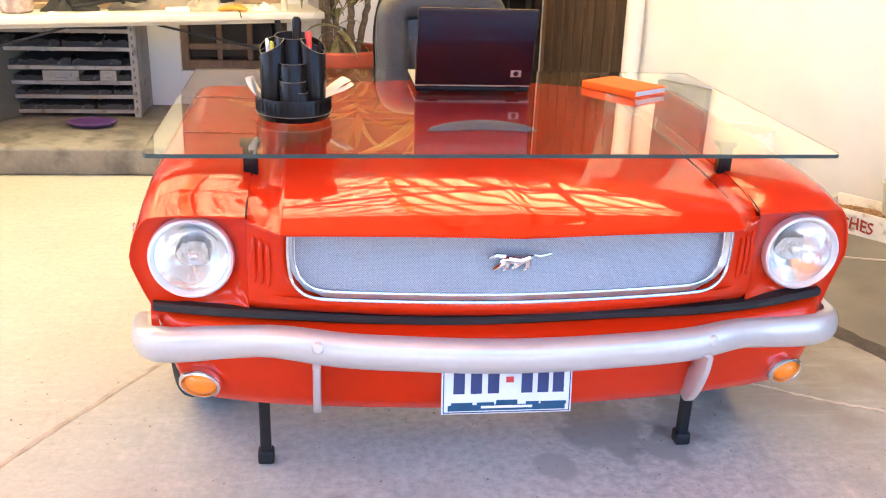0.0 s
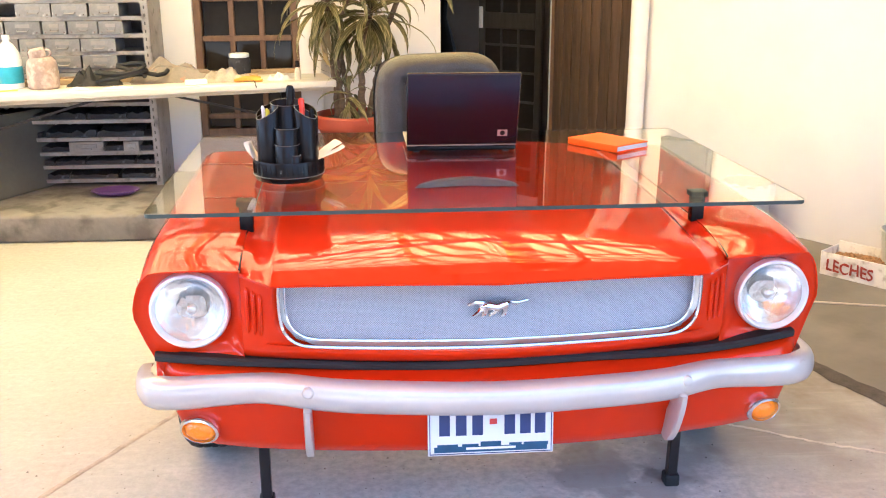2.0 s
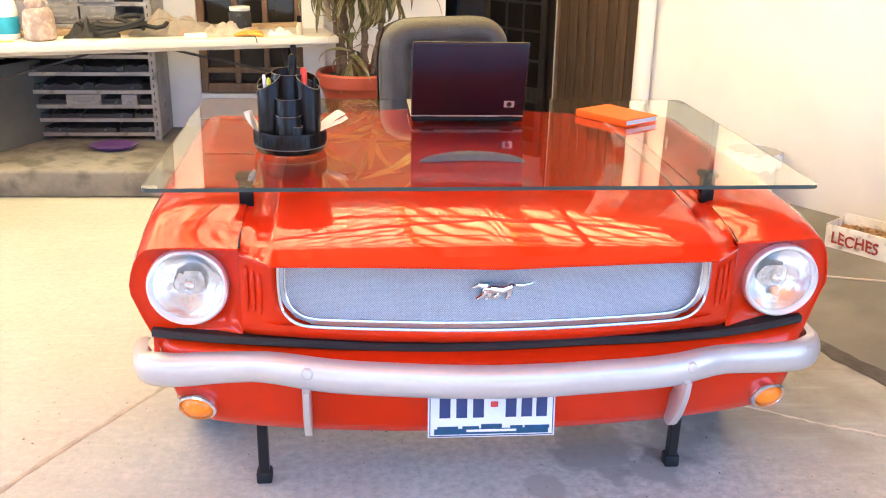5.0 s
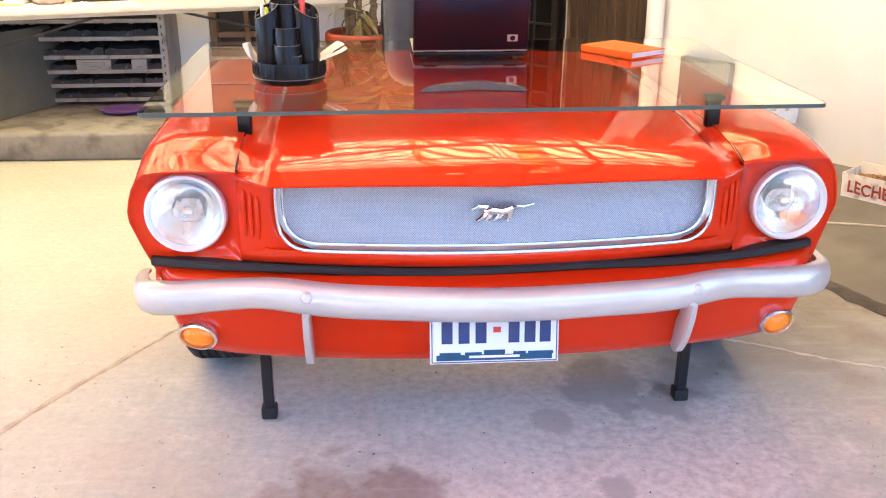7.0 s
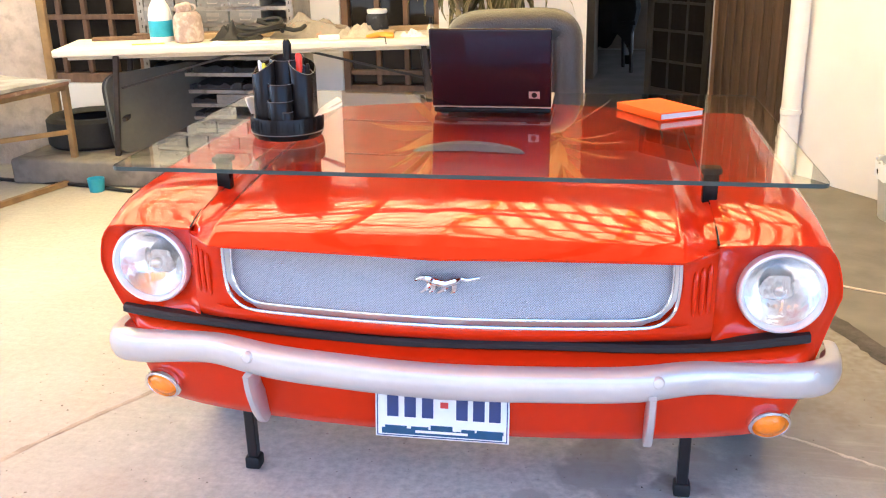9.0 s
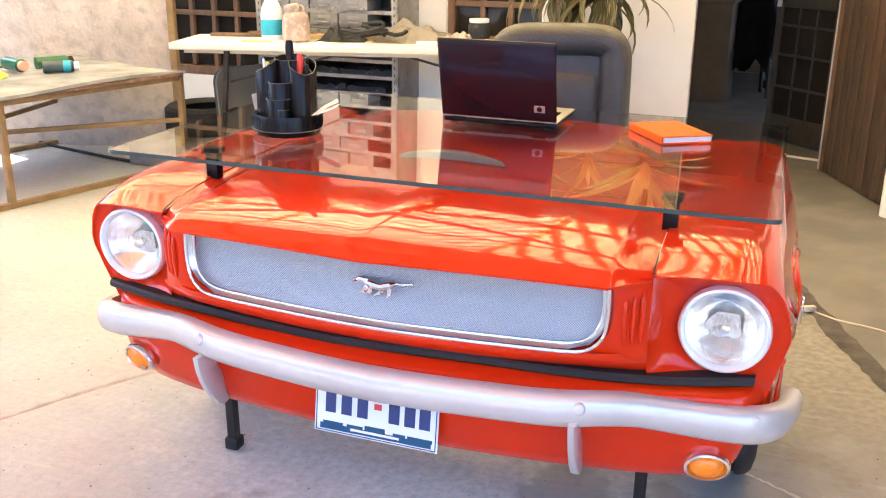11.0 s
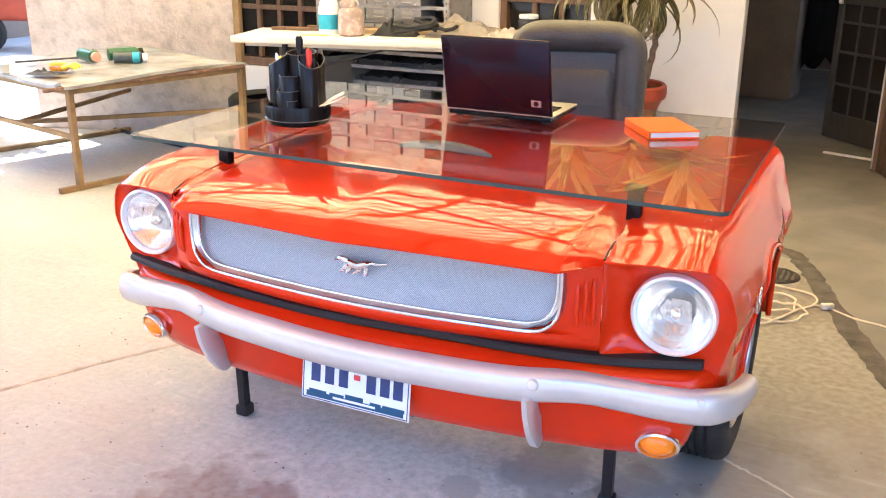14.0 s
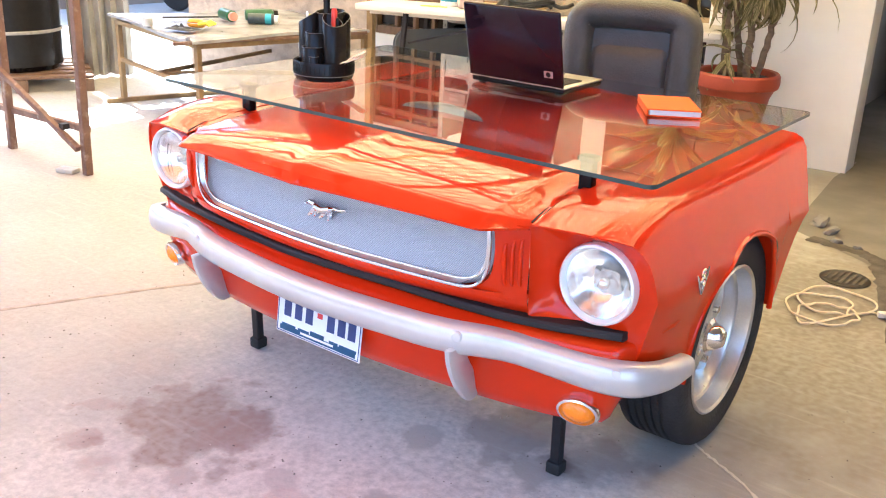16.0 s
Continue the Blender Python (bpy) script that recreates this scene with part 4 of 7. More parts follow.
    # small slot lamp moulding low on the fender side
    part("side_moulding", tube(bmesh.new(), [(s * side_x(0.2, 0.527, s), 0.2, 0.527), (s * (side_x(0.24, 0.53, s) + 0.002), 0.24, 0.53), (s * side_x(0.275, 0.532, s), 0.275, 0.532)], [0.002, 0.006, 0.003], 8), RED, DESK)


def strip_y(x):
    return 0.004 + 0.132 * (abs(x) / 0.795) ** 2


def grille_y(x):
    return -0.022 + 0.03 * (abs(x) / 0.5) ** 1.6


def grille_x(x):
    """The grille sits a little nearer to the middle on one side."""
    return x * (0.977 if x < 0 else 1.0)


def frame_x(z):
    """Half width of the grille opening at a height, with its rounded lower corners."""
    return table(z, [0.572, 0.585, 0.591, 0.602, 0.617, 0.634, 0.665, 0.7, 0.77], [0.4, 0.44, 0.463, 0.48, 0.492, 0.499, 0.503, 0.504, 0.494])


def build_grille():
    # red surround: below the grille and its two cheeks
    xs = [-0.582 + 1.164 * k / 48 for k in range(49)]
    rows = []
    for k in range(7):
        t = k / 6
        rows.append([(x, lerp(grille_y(x) if abs(x) < 0.5 else lerp(0.008, 0.06, (abs(x) - 0.5) / 0.082), strip_y(x), t) - 0.012 * math.sin(math.pi * t), lerp(0.577 + 0.008 * (abs(x) / 0.5) ** 2, 0.533, t)) for x in xs])
    rows.insert(0, [(x, p[1] + 0.035, p[2] - 0.002) for x, p in zip(xs, rows[0])])
    part("grille_surround", grid(bmesh.new(), rows), RED, DESK, smooth=60)
    for s in (-1, 1):
        rows = []
        for k in range(9):
            t = k / 8
            x = lerp(0.508 if s > 0 else 0.497, 0.582, t)
            row = []
            for j in range(9):
                z = lerp(0.575, 0.752, (j / 8) ** 1.5)
                xi = x + (1 - t) ** 2 * (frame_x(z) + 0.008 - 0.508)
                row.append((s * xi, cheek_y(x), z))
            rows.append(row)
        rows.insert(0, [(p[0] - s * 0.02, p[1] + 0.03, p[2]) for p in rows[0]])
        part("grille_cheek", grid(bmesh.new(), rows), RED, DESK, smooth=60)
    g = thing_part("grille", "silver mesh grille in a bright metal frame")
    rows = []
    for j in range(9):
        z = lerp(0.572, 0.77, j / 8)
        rows.append([(grille_x(x * (frame_x(z) - 0.004) / 0.5), grille_y(x) + 0.028 - 0.022 * (1 - j / 8) ** 3 + 0.004 * math.sin(3.14 * j / 8), z) for x in (-0.5 + k / 40 for k in range(41))])
    part("mesh", grid(bmesh.new(), rows), GRILLE_MESH, g, recalc=False)
    # two nested bright frames, open at the top under the hood lip
    for inset, rad, dy, mat in ((0.0, 0.0042, -0.002, CHROME), (0.013, 0.0034, 0.012, CHROME)):
        pts = []
        zt, zb, xm = 0.765, 0.584 + inset, 0.5 - inset
        side = [(0.494 - inset, zt), (xm + 0.002, 0.735), (xm + 0.004, 0.70), (xm + 0.003, 0.665), (xm - 0.001, zb + 0.05), (xm - 0.008, zb + 0.033), (xm - 0.02, zb + 0.018)]
        arc = [(xm - 0.037, zb + 0.007), (xm - 0.06, zb + 0.001)]
        bottom = [(x, zb - 0.006 * (1 - (x / 0.45) ** 2)) for x in (0.4, 0.34, 0.27, 0.18, 0.09)]
        half = side + arc + bottom
        full = [(x, z) for x, z in half] + [(0, zb - 0.006)] + [(-x, z) for x, z in half[::-1]]
        pts = curve_through([(grille_x(x), grille_y(x) + dy, z) for x, z in full], 3)
        part("frame", tube(bmesh.new(), pts, rad, 8), mat, g)
    # flat inner flange between the frames
    rows = [[], []]
    for x, z in full:
        o = Vector((x, z)) + Vector((math.copysign(0.012, x) * min(1.0, (abs(x) / 0.49) ** 12), -0.009 if z < 0.6 else 0.0))
        rows[0].append((grille_x(o.x), grille_y(x) + 0.001, o.y))
        rows[1].append((grille_x(x), grille_y(x) + 0.014, z))
    part("flange", grid(bmesh.new(), rows), RIM, g)
    # plain bright emblem
    bm = bmesh.new()
    y = -0.006
    tube(bm, [(-0.028, y, 0.672), (-0.012, y - 0.005, 0.677), (0.012, y - 0.006, 0.673), (0.034, y - 0.004, 0.68), (0.044, y, 0.683)], [0.006, 0.013, 0.012, 0.011, 0.004], 10, flat=0.9)
    tube(bm, [(-0.022, y, 0.68), (-0.04, y - 0.003, 0.684), (-0.056, y, 0.676)], [0.009, 0.006, 0.003], 8)
    tube(bm, [(0.04, y, 0.683), (0.06, y - 0.002, 0.681), (0.084, y, 0.686)], [0.004, 0.004, 0.003], 8)
    for x0, x1 in ((-0.022, -0.044), (-0.014, -0.024), (0.016, -0.006), (0.03, 0.024)):
        leg = curve_through([(x0, y, 0.672), ((x0 + x1) / 2 + 0.003, y - 0.002, 0.659), (x1, y, 0.648)], 4)
        tube(bm, leg, [0.0085 - 0.0045 * i / (len(leg) - 1) for i in range(len(leg))], 8)
    part("emblem", bm, CHROME, DESK, "small chrome emblem on the grille mesh")


def thing_part(name, label):
    ob = new(name)
    ob.empty_display_size = 0.03
    ob.parent = DESK
    tagged(ob, label)
    return ob


BUMPER = [(0, -0.07, 0.467), (0.12, -0.067, 0.467), (0.25, -0.058, 0.468), (0.36, -0.046, 0.468), (0.44, -0.03, 0.469), (0.5, -0.008, 0.47), (0.56, 0.018, 0.466),
          (0.63, 0.042, 0.456), (0.71, 0.06, 0.448), (0.775, 0.078, 0.443), (0.818, 0.105, 0.439), (0.846, 0.15, 0.433), (0.861, 0.21, 0.427), (0.868, 0.27, 0.426), (0.87, 0.305, 0.422)]


def bumper_point(p, s):
    """The blade is bent: shorter and higher on one side."""
    if s > 0:
        return Vector((p.x * 1.012, p.y, p.z))
    return Vector((-p.x * 0.972, p.y - table(p.x, [0.68, 0.8, 0.87], [0.0, 0.014, 0.045]), p.z + table(p.x, [0, 0.3, 0.45, 0.8], [0.0, 0.007, 0.012, 0.004])))


def build_bumper():
    half = curve_through(BUMPER, 4)
    pts = [bumper_point(p, -1) for p in half[::-1]] + [bumper_point(p, 1) for p in half[1:]]
    rows = []
    n = len(pts)
    for i, p in enumerate(pts):
        d = (pts[min(i + 1, n - 1)] - pts[max(i - 1, 0)])
        d.z = 0
        d.normalize()
        out = Vector((d.y, -d.x, 0))
        u = abs(i / (n - 1) - 0.5) * 2
        h = table(u, [0, 0.3, 0.45, 0.58, 0.72, 0.86, 0.96, 1.0], [0.039, 0.039, 0.036, 0.04, 0.042, 0.036, 0.027, 0.014])
        k = table(u, [0, 0.95, 1.0], [1, 0.9, 0.5])
        prof = [(-0.012, 0.98), (0.006, 1.0), (0.02, 0.86), (0.028, 0.5), (0.031, 0.1), (0.03, -0.3), (0.022, -0.75), (0.008, -1.0), (-0.012, -0.96), (-0.004, -0.7), (0.01, 0), (-0.004, 0.7)]
        rows.append([p + out * (a * k) + Vector((0, 0, b * h)) for a, b in prof])
    b = part("bumper", grid(bmesh.new(), rows, close=True, cap=True), SILVER, DESK, "satin silver-painted bumper", smooth=50)
    for x, y, z in ((0.467, -0.052, 0.483), (0.811, 0.066, 0.46), (-0.431, -0.06, 0.494), (-0.78, 0.06, 0.463)):
        bm = lathe(bmesh.new(), [(0.0145, 0.008), (0.014, 0.0), (0.0105, -0.004), (0.0, -0.0055)], 18, "y")
        bmesh.ops.transform(bm, matrix=pose(x, y, z, -8, 0, 26 if x > 0.7 else -26 if x < -0.7 else 12 if x > 0 else -12), verts=bm.verts[:])
        part("bolt", bm, SILVER, b, "silver-painted domed bolt head")
    for x in (0.457, -0.434):
        # upright blade-shaped guard hanging under the bumper and sweeping back
        sec = curve_through([(-0.075, 0.452, 0), (-0.064, 0.405, 0), (-0.035, 0.345, 0), (0.0, 0.302, 0), (0.022, 0.287, 0), (0.05, 0.29, 0), (0.06, 0.312, 0), (0.044, 0.35, 0), (0.008, 0.4, 0), (-0.02, 0.452, 0)], 4)
        rows = []
        for off, sc in ((-0.009, 0.86), (-0.006, 1.0), (0.006, 1.0), (0.009, 0.86)):
            rows.append([(x + off, -0.01 + (q.x + 0.01) * sc, 0.38 + (q.y - 0.38) * (0.97 if sc < 1 else 1.0)) for q in sec])
        part("bumper_guard", grid(bmesh.new(), rows, close=True, cap=True), SILVER, DESK, "slim silver bumper guard", smooth=50)


def build_lower():
    # black rubber strip under the grille panel
    pts = [(-0.8 + 1.6 * k / 48) for k in range(49)]
    rows = []
    for x in pts:
        y, z = strip_y(x) - 0.024 * min(1, max(0, (abs(x) - 0.25) / 0.4)), 0.528 - 0.004 * (1 - (x / 0.8) ** 2)
        sag = 0.003 * math.sin(x * 9)
        rows.append([(x, y + 0.045, z + 0.011), (x, y - 0.006, z + 0.0105 + sag), (x, y - 0.012, z + 0.005 + sag), (x, y - 0.012, z - 0.005 + sag), (x, y - 0.005, z - 0.0105 + sag), (x, y + 0.045, z - 0.011)])
    part("rubber_strip", grid(bmesh.new(), rows, close=True, cap=True), RUBBER, DESK, "black rubber sealing strip")
    # red pan and valance
    xs = [0.0, 0.08, 0.16, 0.24, 0.32, 0.4, 0.46, 0.52, 0.58, 0.64, 0.7, 0.75, 0.785]
    plan = [(x, 0.0) for x in xs] + [(0.812, 0.02), (0.828, 0.06), (0.838, 0.12), (0.843, 0.18)]
    half = []
    for x, extra in plan:
        ys, yb = strip_y(min(x, 0.79)) + extra, None
        bx = table(x, [p[0] for p in BUMPER[:11]], [p[1] for p in BUMPER[:11]])
        yb = bx + 0.004 + extra
        val = 0.012 + 0.088 * (min(x, 0.79) / 0.76) ** 2 + extra
        lift = 0.06 * (extra / 0.18) if extra else 0.0
        xin = 0.03 * min(1, extra / 0.05) if extra else 0
        half.append([(x, ys + 0.004, 0.518), (x, lerp(ys, yb, 0.35) - 0.004, 0.511), (x, lerp(ys, yb, 0.8), 0.502), (x, yb - 0.002, 0.488), (x, max(yb + 0.004, val - 0.05), 0.455),
                     (x - xin * 0.2, val - 0.028, 0.42), (x - xin * 0.6, val - 0.02, 0.37), (x - xin, val - 0.006, 0.318 + lift * 0.6), (x - xin * 1.2, val + 0.006, 0.29 + lift), (x - xin * 1.3, val + 0.03, 0.281 + lift)])
    def drawn_in(r, s):
        # the lower corners curve in and up; one end is shorter
        out = []
        for k, (x, y, z) in enumerate(r):
            low = max(0.0, (k - 4) / 5) * (x / 0.83) ** 9
            out.append((s * (x * (0.966 if s < 0 else 1.004) - 0.05 * low), y + 0.02 * low, z + 0.02 * low))
        return out

    rows = [drawn_in(r, -1) for r in half[:0:-1]] + [drawn_in(r, 1) for r in half]
    part("valance", grid(bmesh.new(), rows), RED, DESK, smooth=50)
    # number plate with plain bars instead of its characters
    pl = part("number_plate", boxed((0.305, 0.003, 0.155), (0.0, -0.018, 0.3755), (-7, 0, -0.6), 0.0014, 1), PLATE_WHITE, DESK, "white plate with dark blue bars and a blue lower band")
    pose_pl = pose(0.0, -0.018, 0.3755, -7, 0, -0.6)

    def on_plate(name, w, h, x, z, mat, d=0.0012):
        bm = bmesh.new()
        box(bm, (w, d, h), (x, -0.0015 - d / 2, z), (0, 0, 0))
        bmesh.ops.transform(bm, matrix=pose_pl, verts=bm.verts[:])
        part(name, bm, mat, pl)

    for x in (-0.112, -0.072, -0.032, 0.046, 0.084, 0.12):
        on_plate("bar", 0.026, 0.062, x, 0.004, PLATE_BLUE)
    for w, h, x, z in ((0.297, 0.0022, 0, 0.072), (0.297, 0.0022, 0, -0.073), (0.0022, 0.147, -0.1475, 0), (0.0022, 0.147, 0.1475, 0)):
        on_plate("border", w, h, x, z, PLATE_BLUE)
    for w, x in ((0.05, -0.105), (0.04, -0.05), (0.03, 0.06), (0.06, 0.11)):
        on_plate("band_detail", w, 0.008, x, -0.053, PLATE_BAND, 0.0016)
    on_plate("small_mark", 0.018, 0.014, 0.006, 0.006, PLATE_RED)
    on_plate("band", 0.275, 0.014, 0.0, -0.062, PLATE_BAND)
    on_plate("band_detail", 0.05, 0.012, 0.0, -0.05, PLATE_BAND)
    on_plate("caption_bar", 0.12, 0.006, 0.0, -0.06, PLATE_WHITE, 0.002)
    # indicators
    for s in (-1, 1):
        m = pose(0.725, 0.074, 0.335, 12, 6, 16) if s > 0 else pose(-0.7, 0.066, 0.349, 12, 0, -14)
        bm = lathe(bmesh.new(), [(0.05, 0.012), (0.052, 0.0), (0.049, -0.008), (0.043, -0.01), (0.039, -0.004), (0.039, 0.01)], 36, "y", squash=(1.0, 0.74))
        bmesh.ops.transform(bm, matrix=m, verts=bm.verts[:])
        ind = part("indicator_lamp", bm, CHROME, DESK, "oval amber indicator in a chrome ring")
        bm = lathe(bmesh.new(), [(0.039, 0.0), (0.036, -0.008), (0.026, -0.015), (0.012, -0.019), (0.0, -0.02)], 36, "y", squash=(1.0, 0.74))
        bmesh.ops.transform(bm, matrix=m, verts=bm.verts[:])
        part("lens", bm, AMBER, ind, "amber lens")
        # front legs
        x = -0.572 if s < 0 else 0.572
        top, foot = Vector((x + s * 0.0, 0.27, 0.36)), Vector((x, 0.282, 0.03 + s * 0.0045))
        leg = part("leg", beam(bmesh.new(), foot, top, 0.028, 0.028, 0.003), BLACK_STEEL, DESK, "square black steel leg")
        part("rubber_foot", boxed((0.042, 0.042, 0.036), (x, 0.282, 0.016 + s * 0.0045), (0, 0, 0), 0.006), RUBBER, leg)
    # support frame hidden inside
    part("inner_frame", beam(bmesh.new(), (-0.6, 0.25, 0.38), (0.6, 0.25, 0.38), 0.04, 0.04), BLACK_STEEL, DESK)
    part("axle", tube(bmesh.new(), [(-0.75, 0.7, 0.31), (0.75, 0.7, 0.31)], 0.022, 12), BLACK_STEEL, DESK)


def build_wheel(s):
    cx, cy, cz, R = 0.735, 0.712, 0.309 + s * 0.0055, 0.309
    prof = [(0.205, -0.075), (0.22, -0.09), (0.26, -0.098), (0.29, -0.09), (0.303, -0.078), (R, -0.06)]
    for k in range(-2, 3):
        prof += [(R, k * 0.023 - 0.008), (R - 0.007, k * 0.023 - 0.006), (R - 0.007, k * 0.023 + 0.002), (R, k * 0.023 + 0.004)]
    prof += [(R, 0.06), (0.303, 0.078), (0.29, 0.09), (0.26, 0.098), (0.22, 0.09), (0.205, 0.075)]
    w = part("wheel", lathe(bmesh.new(), prof, 72, "x", (s * cx, cy, cz)), TYRE, DESK, "black tyre on a bright five-spoke alloy wheel")
    o = s * cx
    part("rim", lathe(bmesh.new(), [(0.2, s * -0.08), (0.206, s * 0.07), (0.213, s * 0.088), (0.207, s * 0.091), (0.2, s * 0.085), (0.196, s * 0.062), (0.194, s * 0.045), (0.184, s * 0.042), (0.179, s * 0.034), (0.176, s * 0.0), (0.17, s * -0.02)], 64, "x", (o, cy, cz)), RIM, w)
    bm = bmesh.new()
    lathe(bm, [(0.17, s * -0.02), (0.12, s * 0.0), (0.075, s * 0.016), (0.05, s * 0.024), (0.0, s * 0.024)], 48, "x", (o, cy, cz))
    part("disc", bm, RIM, w)
    for k in range(5):
        a = 2 * math.pi * (k + 0.3) / 5
        rows = []
        for rr, wd, h in ((0.045, 0.03, 0.04), (0.09, 0.026, 0.034), (0.14, 0.03, 0.022), (0.186, 0.044, 0.006)):
            c, t = Vector((0, math.cos(a), math.sin(a))), Vector((0, -math.sin(a), math.cos(a)))
            base = Vector((o, cy, cz)) + c * rr
            rows.append([base - t * wd + Vector((s * (h - 0.02), 0, 0)), base - t * wd * 0.6 + Vector((s * h, 0, 0)), base + t * wd * 0.6 + Vector((s * h, 0, 0)), base + t * wd + Vector((s * (h - 0.02), 0, 0))])
        part("spoke", grid(bmesh.new(), rows), RIM, w)
    part("hub_cap", lathe(bmesh.new(), [(0.052, s * 0.02), (0.05, s * 0.045), (0.04, s * 0.052), (0.034, s * 0.072), (0.022, s * 0.085), (0.0, s * 0.089)], 32, "x", (o, cy, cz)), CHROME, w)
    for k in range(5):
        a = 2 * math.pi * (k + 0.8) / 5
        bm = lathe(bmesh.new(), [(0.012, s * 0.015), (0.011, s * 0.045), (0.0, s * 0.048)], 10, "x", (o, cy + 0.075 * math.cos(a), cz + 0.075 * math.sin(a)))
        part("wheel_nut", bm, CHROME, w)


def build_glass():
    w, d, t = 1.62, 1.055, 0.0095
    bm = bmesh.new()
    rc = 0.022
    ring = []
    for cx, cy, a0 in ((w / 2 - rc, d / 2 - rc, 0), (-w / 2 + rc, d / 2 - rc, 90), (-w / 2 + rc, -d / 2 + rc, 180), (w / 2 - rc, -d / 2 + rc, 270)):
        ring += [(cx + rc * math.cos(radians(a0 + k * 18)), cy + rc * math.sin(radians(a0 + k * 18))) for k in range(6)]
    lo = [bm.verts.new((x, y, 0)) for x, y in ring]
    hi = [bm.verts.new((x, y, t)) for x, y in ring]
    bm.faces.new(lo[::-1])
    bm.faces.new(hi)
    for i in range(len(ring)):
        j = (i + 1) % len(ring)
        f = bm.faces.new((lo[i], lo[j], hi[j], hi[i]))
        f.material_index = 1
    bmesh.ops.transform(bm, matrix=pose(0.003, 0.668, 0.8622), verts=bm.verts[:])
    g = part("glass_top", bm, [GLASS, GLASS_EDGE], DESK, "clear glass top with a green edge", smooth=0, recalc=False)
    g.visible_shadow = False
    for s in (-1, 1):
        for y in (0.285,):
            z0 = seam_z(y) - 0.012
            p = part("glass_post", boxed((0.034, 0.03, 0.8605 - z0), (s * 0.583, y, (z0 + 0.8605) / 2), bevel=0.004), BLACK_PLASTIC, DESK, "short black glass support")
            part("pad", boxed((0.046, 0.04, 0.014), (s * 0.583, y, 0.8535), bevel=0.003), RUBBER, p)


def build_desk():
    build_hood()
    for s in (-1, 1):
        build_fender(s)
        build_wheel(s)
    build_grille()
    build_bumper()
    build_lower()
    build_glass()


build_setting()
build_canopy()
build_desk()


# ---- things on the desk ----
TOP = 0.8765


def on_desk(x, y, rz=0.0):
    return pose(x, y, TOP - x * 0.0079 , 0, 0.45, rz)


def build_laptop():
    th = thing("laptop", "open dark glossy laptop standing on the glass desk top", "laptop", on_desk(0.006, 0.815, 1.5))
    body = part("base", boxed((0.338, 0.235, 0.016), (0, 0.127, 0.012), (0, 0, 0), 0.006, 3), BLACK_PLASTIC, th, "dark base")
    part("deck", boxed((0.342, 0.238, 0.006), (0, 0.127, 0.0222), (0, 0, 0), 0.0025, 2), LAPTOP_SILVER, body, "silver keyboard deck")
    part("keyboard", boxed((0.3, 0.105, 0.004), (0, 0.1, 0.0262), (0, 0, 0), 0.001, 1), BLACK_PLASTIC, body)
    part("touchpad", boxed((0.09, 0.05, 0.002), (0, 0.2, 0.0258)), BLACK_PLASTIC, body)
    m = pose(0, 0.012, 0.02, 14, 0, 0)
    bm = boxed((0.342, 0.012, 0.234), (0, -0.004, 0.121), (0, 0, 0), 0.006, 3)
    bmesh.ops.transform(bm, matrix=m, verts=bm.verts[:])
    lid = part("lid", bm, LID, th, "glossy dark lid")
    bm = boxed((0.31, 0.002, 0.2), (0, 0.0035, 0.121))
    bmesh.ops.transform(bm, matrix=m, verts=bm.verts[:])
    part("screen", bm, PANE_DARK, lid)
    bm = boxed((0.334, 0.004, 0.003), (0, -0.0085, 0.006), (0, 0, 0), 0.0012, 1)
    bmesh.ops.transform(bm, matrix=m, verts=bm.verts[:])
    part("trim", bm, LAPTOP_SILVER, lid, "bright lower edge")
    bm = boxed((0.031, 0.0016, 0.021), (0.123, -0.0106, 0.045), (0, 0, 0), 0.0006, 1)
    bmesh.ops.transform(bm, matrix=m, verts=bm.verts[:])
    lg = part("logo_plate", bm, LOGO, lid, "small pale square emblem")
    bm = lathe(bmesh.new(), [(0.0, -0.0008), (0.0075, -0.0006), (0.008, 0.0)], 20, "y", (0.123, -0.0115, 0.045))
    bmesh.ops.transform(bm, matrix=m, verts=bm.verts[:])
    part("logo_disc", bm, BLACK_PLASTIC, lg)
    for x in (-0.12, 0.12):
        part("hinge", tube(bmesh.new(), [(x - 0.02, 0.012, 0.024), (x + 0.02, 0.012, 0.024)], 0.007, 10), BLACK_PLASTIC, th)
    for x in (-0.14, 0.14):
        for y in (0.03, 0.22):
            part("foot", boxed((0.02, 0.014, 0.006), (x, y, 0.002)), RUBBER, th)


def build_notebook():
    th = thing("notebook", "orange hardcover notebook with white pages on the glass", "notebook", on_desk(0.482, 0.9, 35))
    part("back_cover", boxed((0.148, 0.208, 0.003), (0, 0, 0.0022), (0, 0, 0), 0.001, 1), ORANGE_COVER, th)
    part("page_block", boxed((0.141, 0.2, 0.015), (0.0025, 0, 0.0112), (0, 0, 0), 0.001, 1), PAPER, th, "white page block")
    part("front_cover", boxed((0.148, 0.208, 0.003), (0, 0, 0.0202), (0, 0, 0), 0.0012, 1), ORANGE_COVER, th)
    part("spine", boxed((0.004, 0.208, 0.021), (-0.0735, 0, 0.0112), (0, 0, 0), 0.0015, 2), ORANGE_COVER, th)


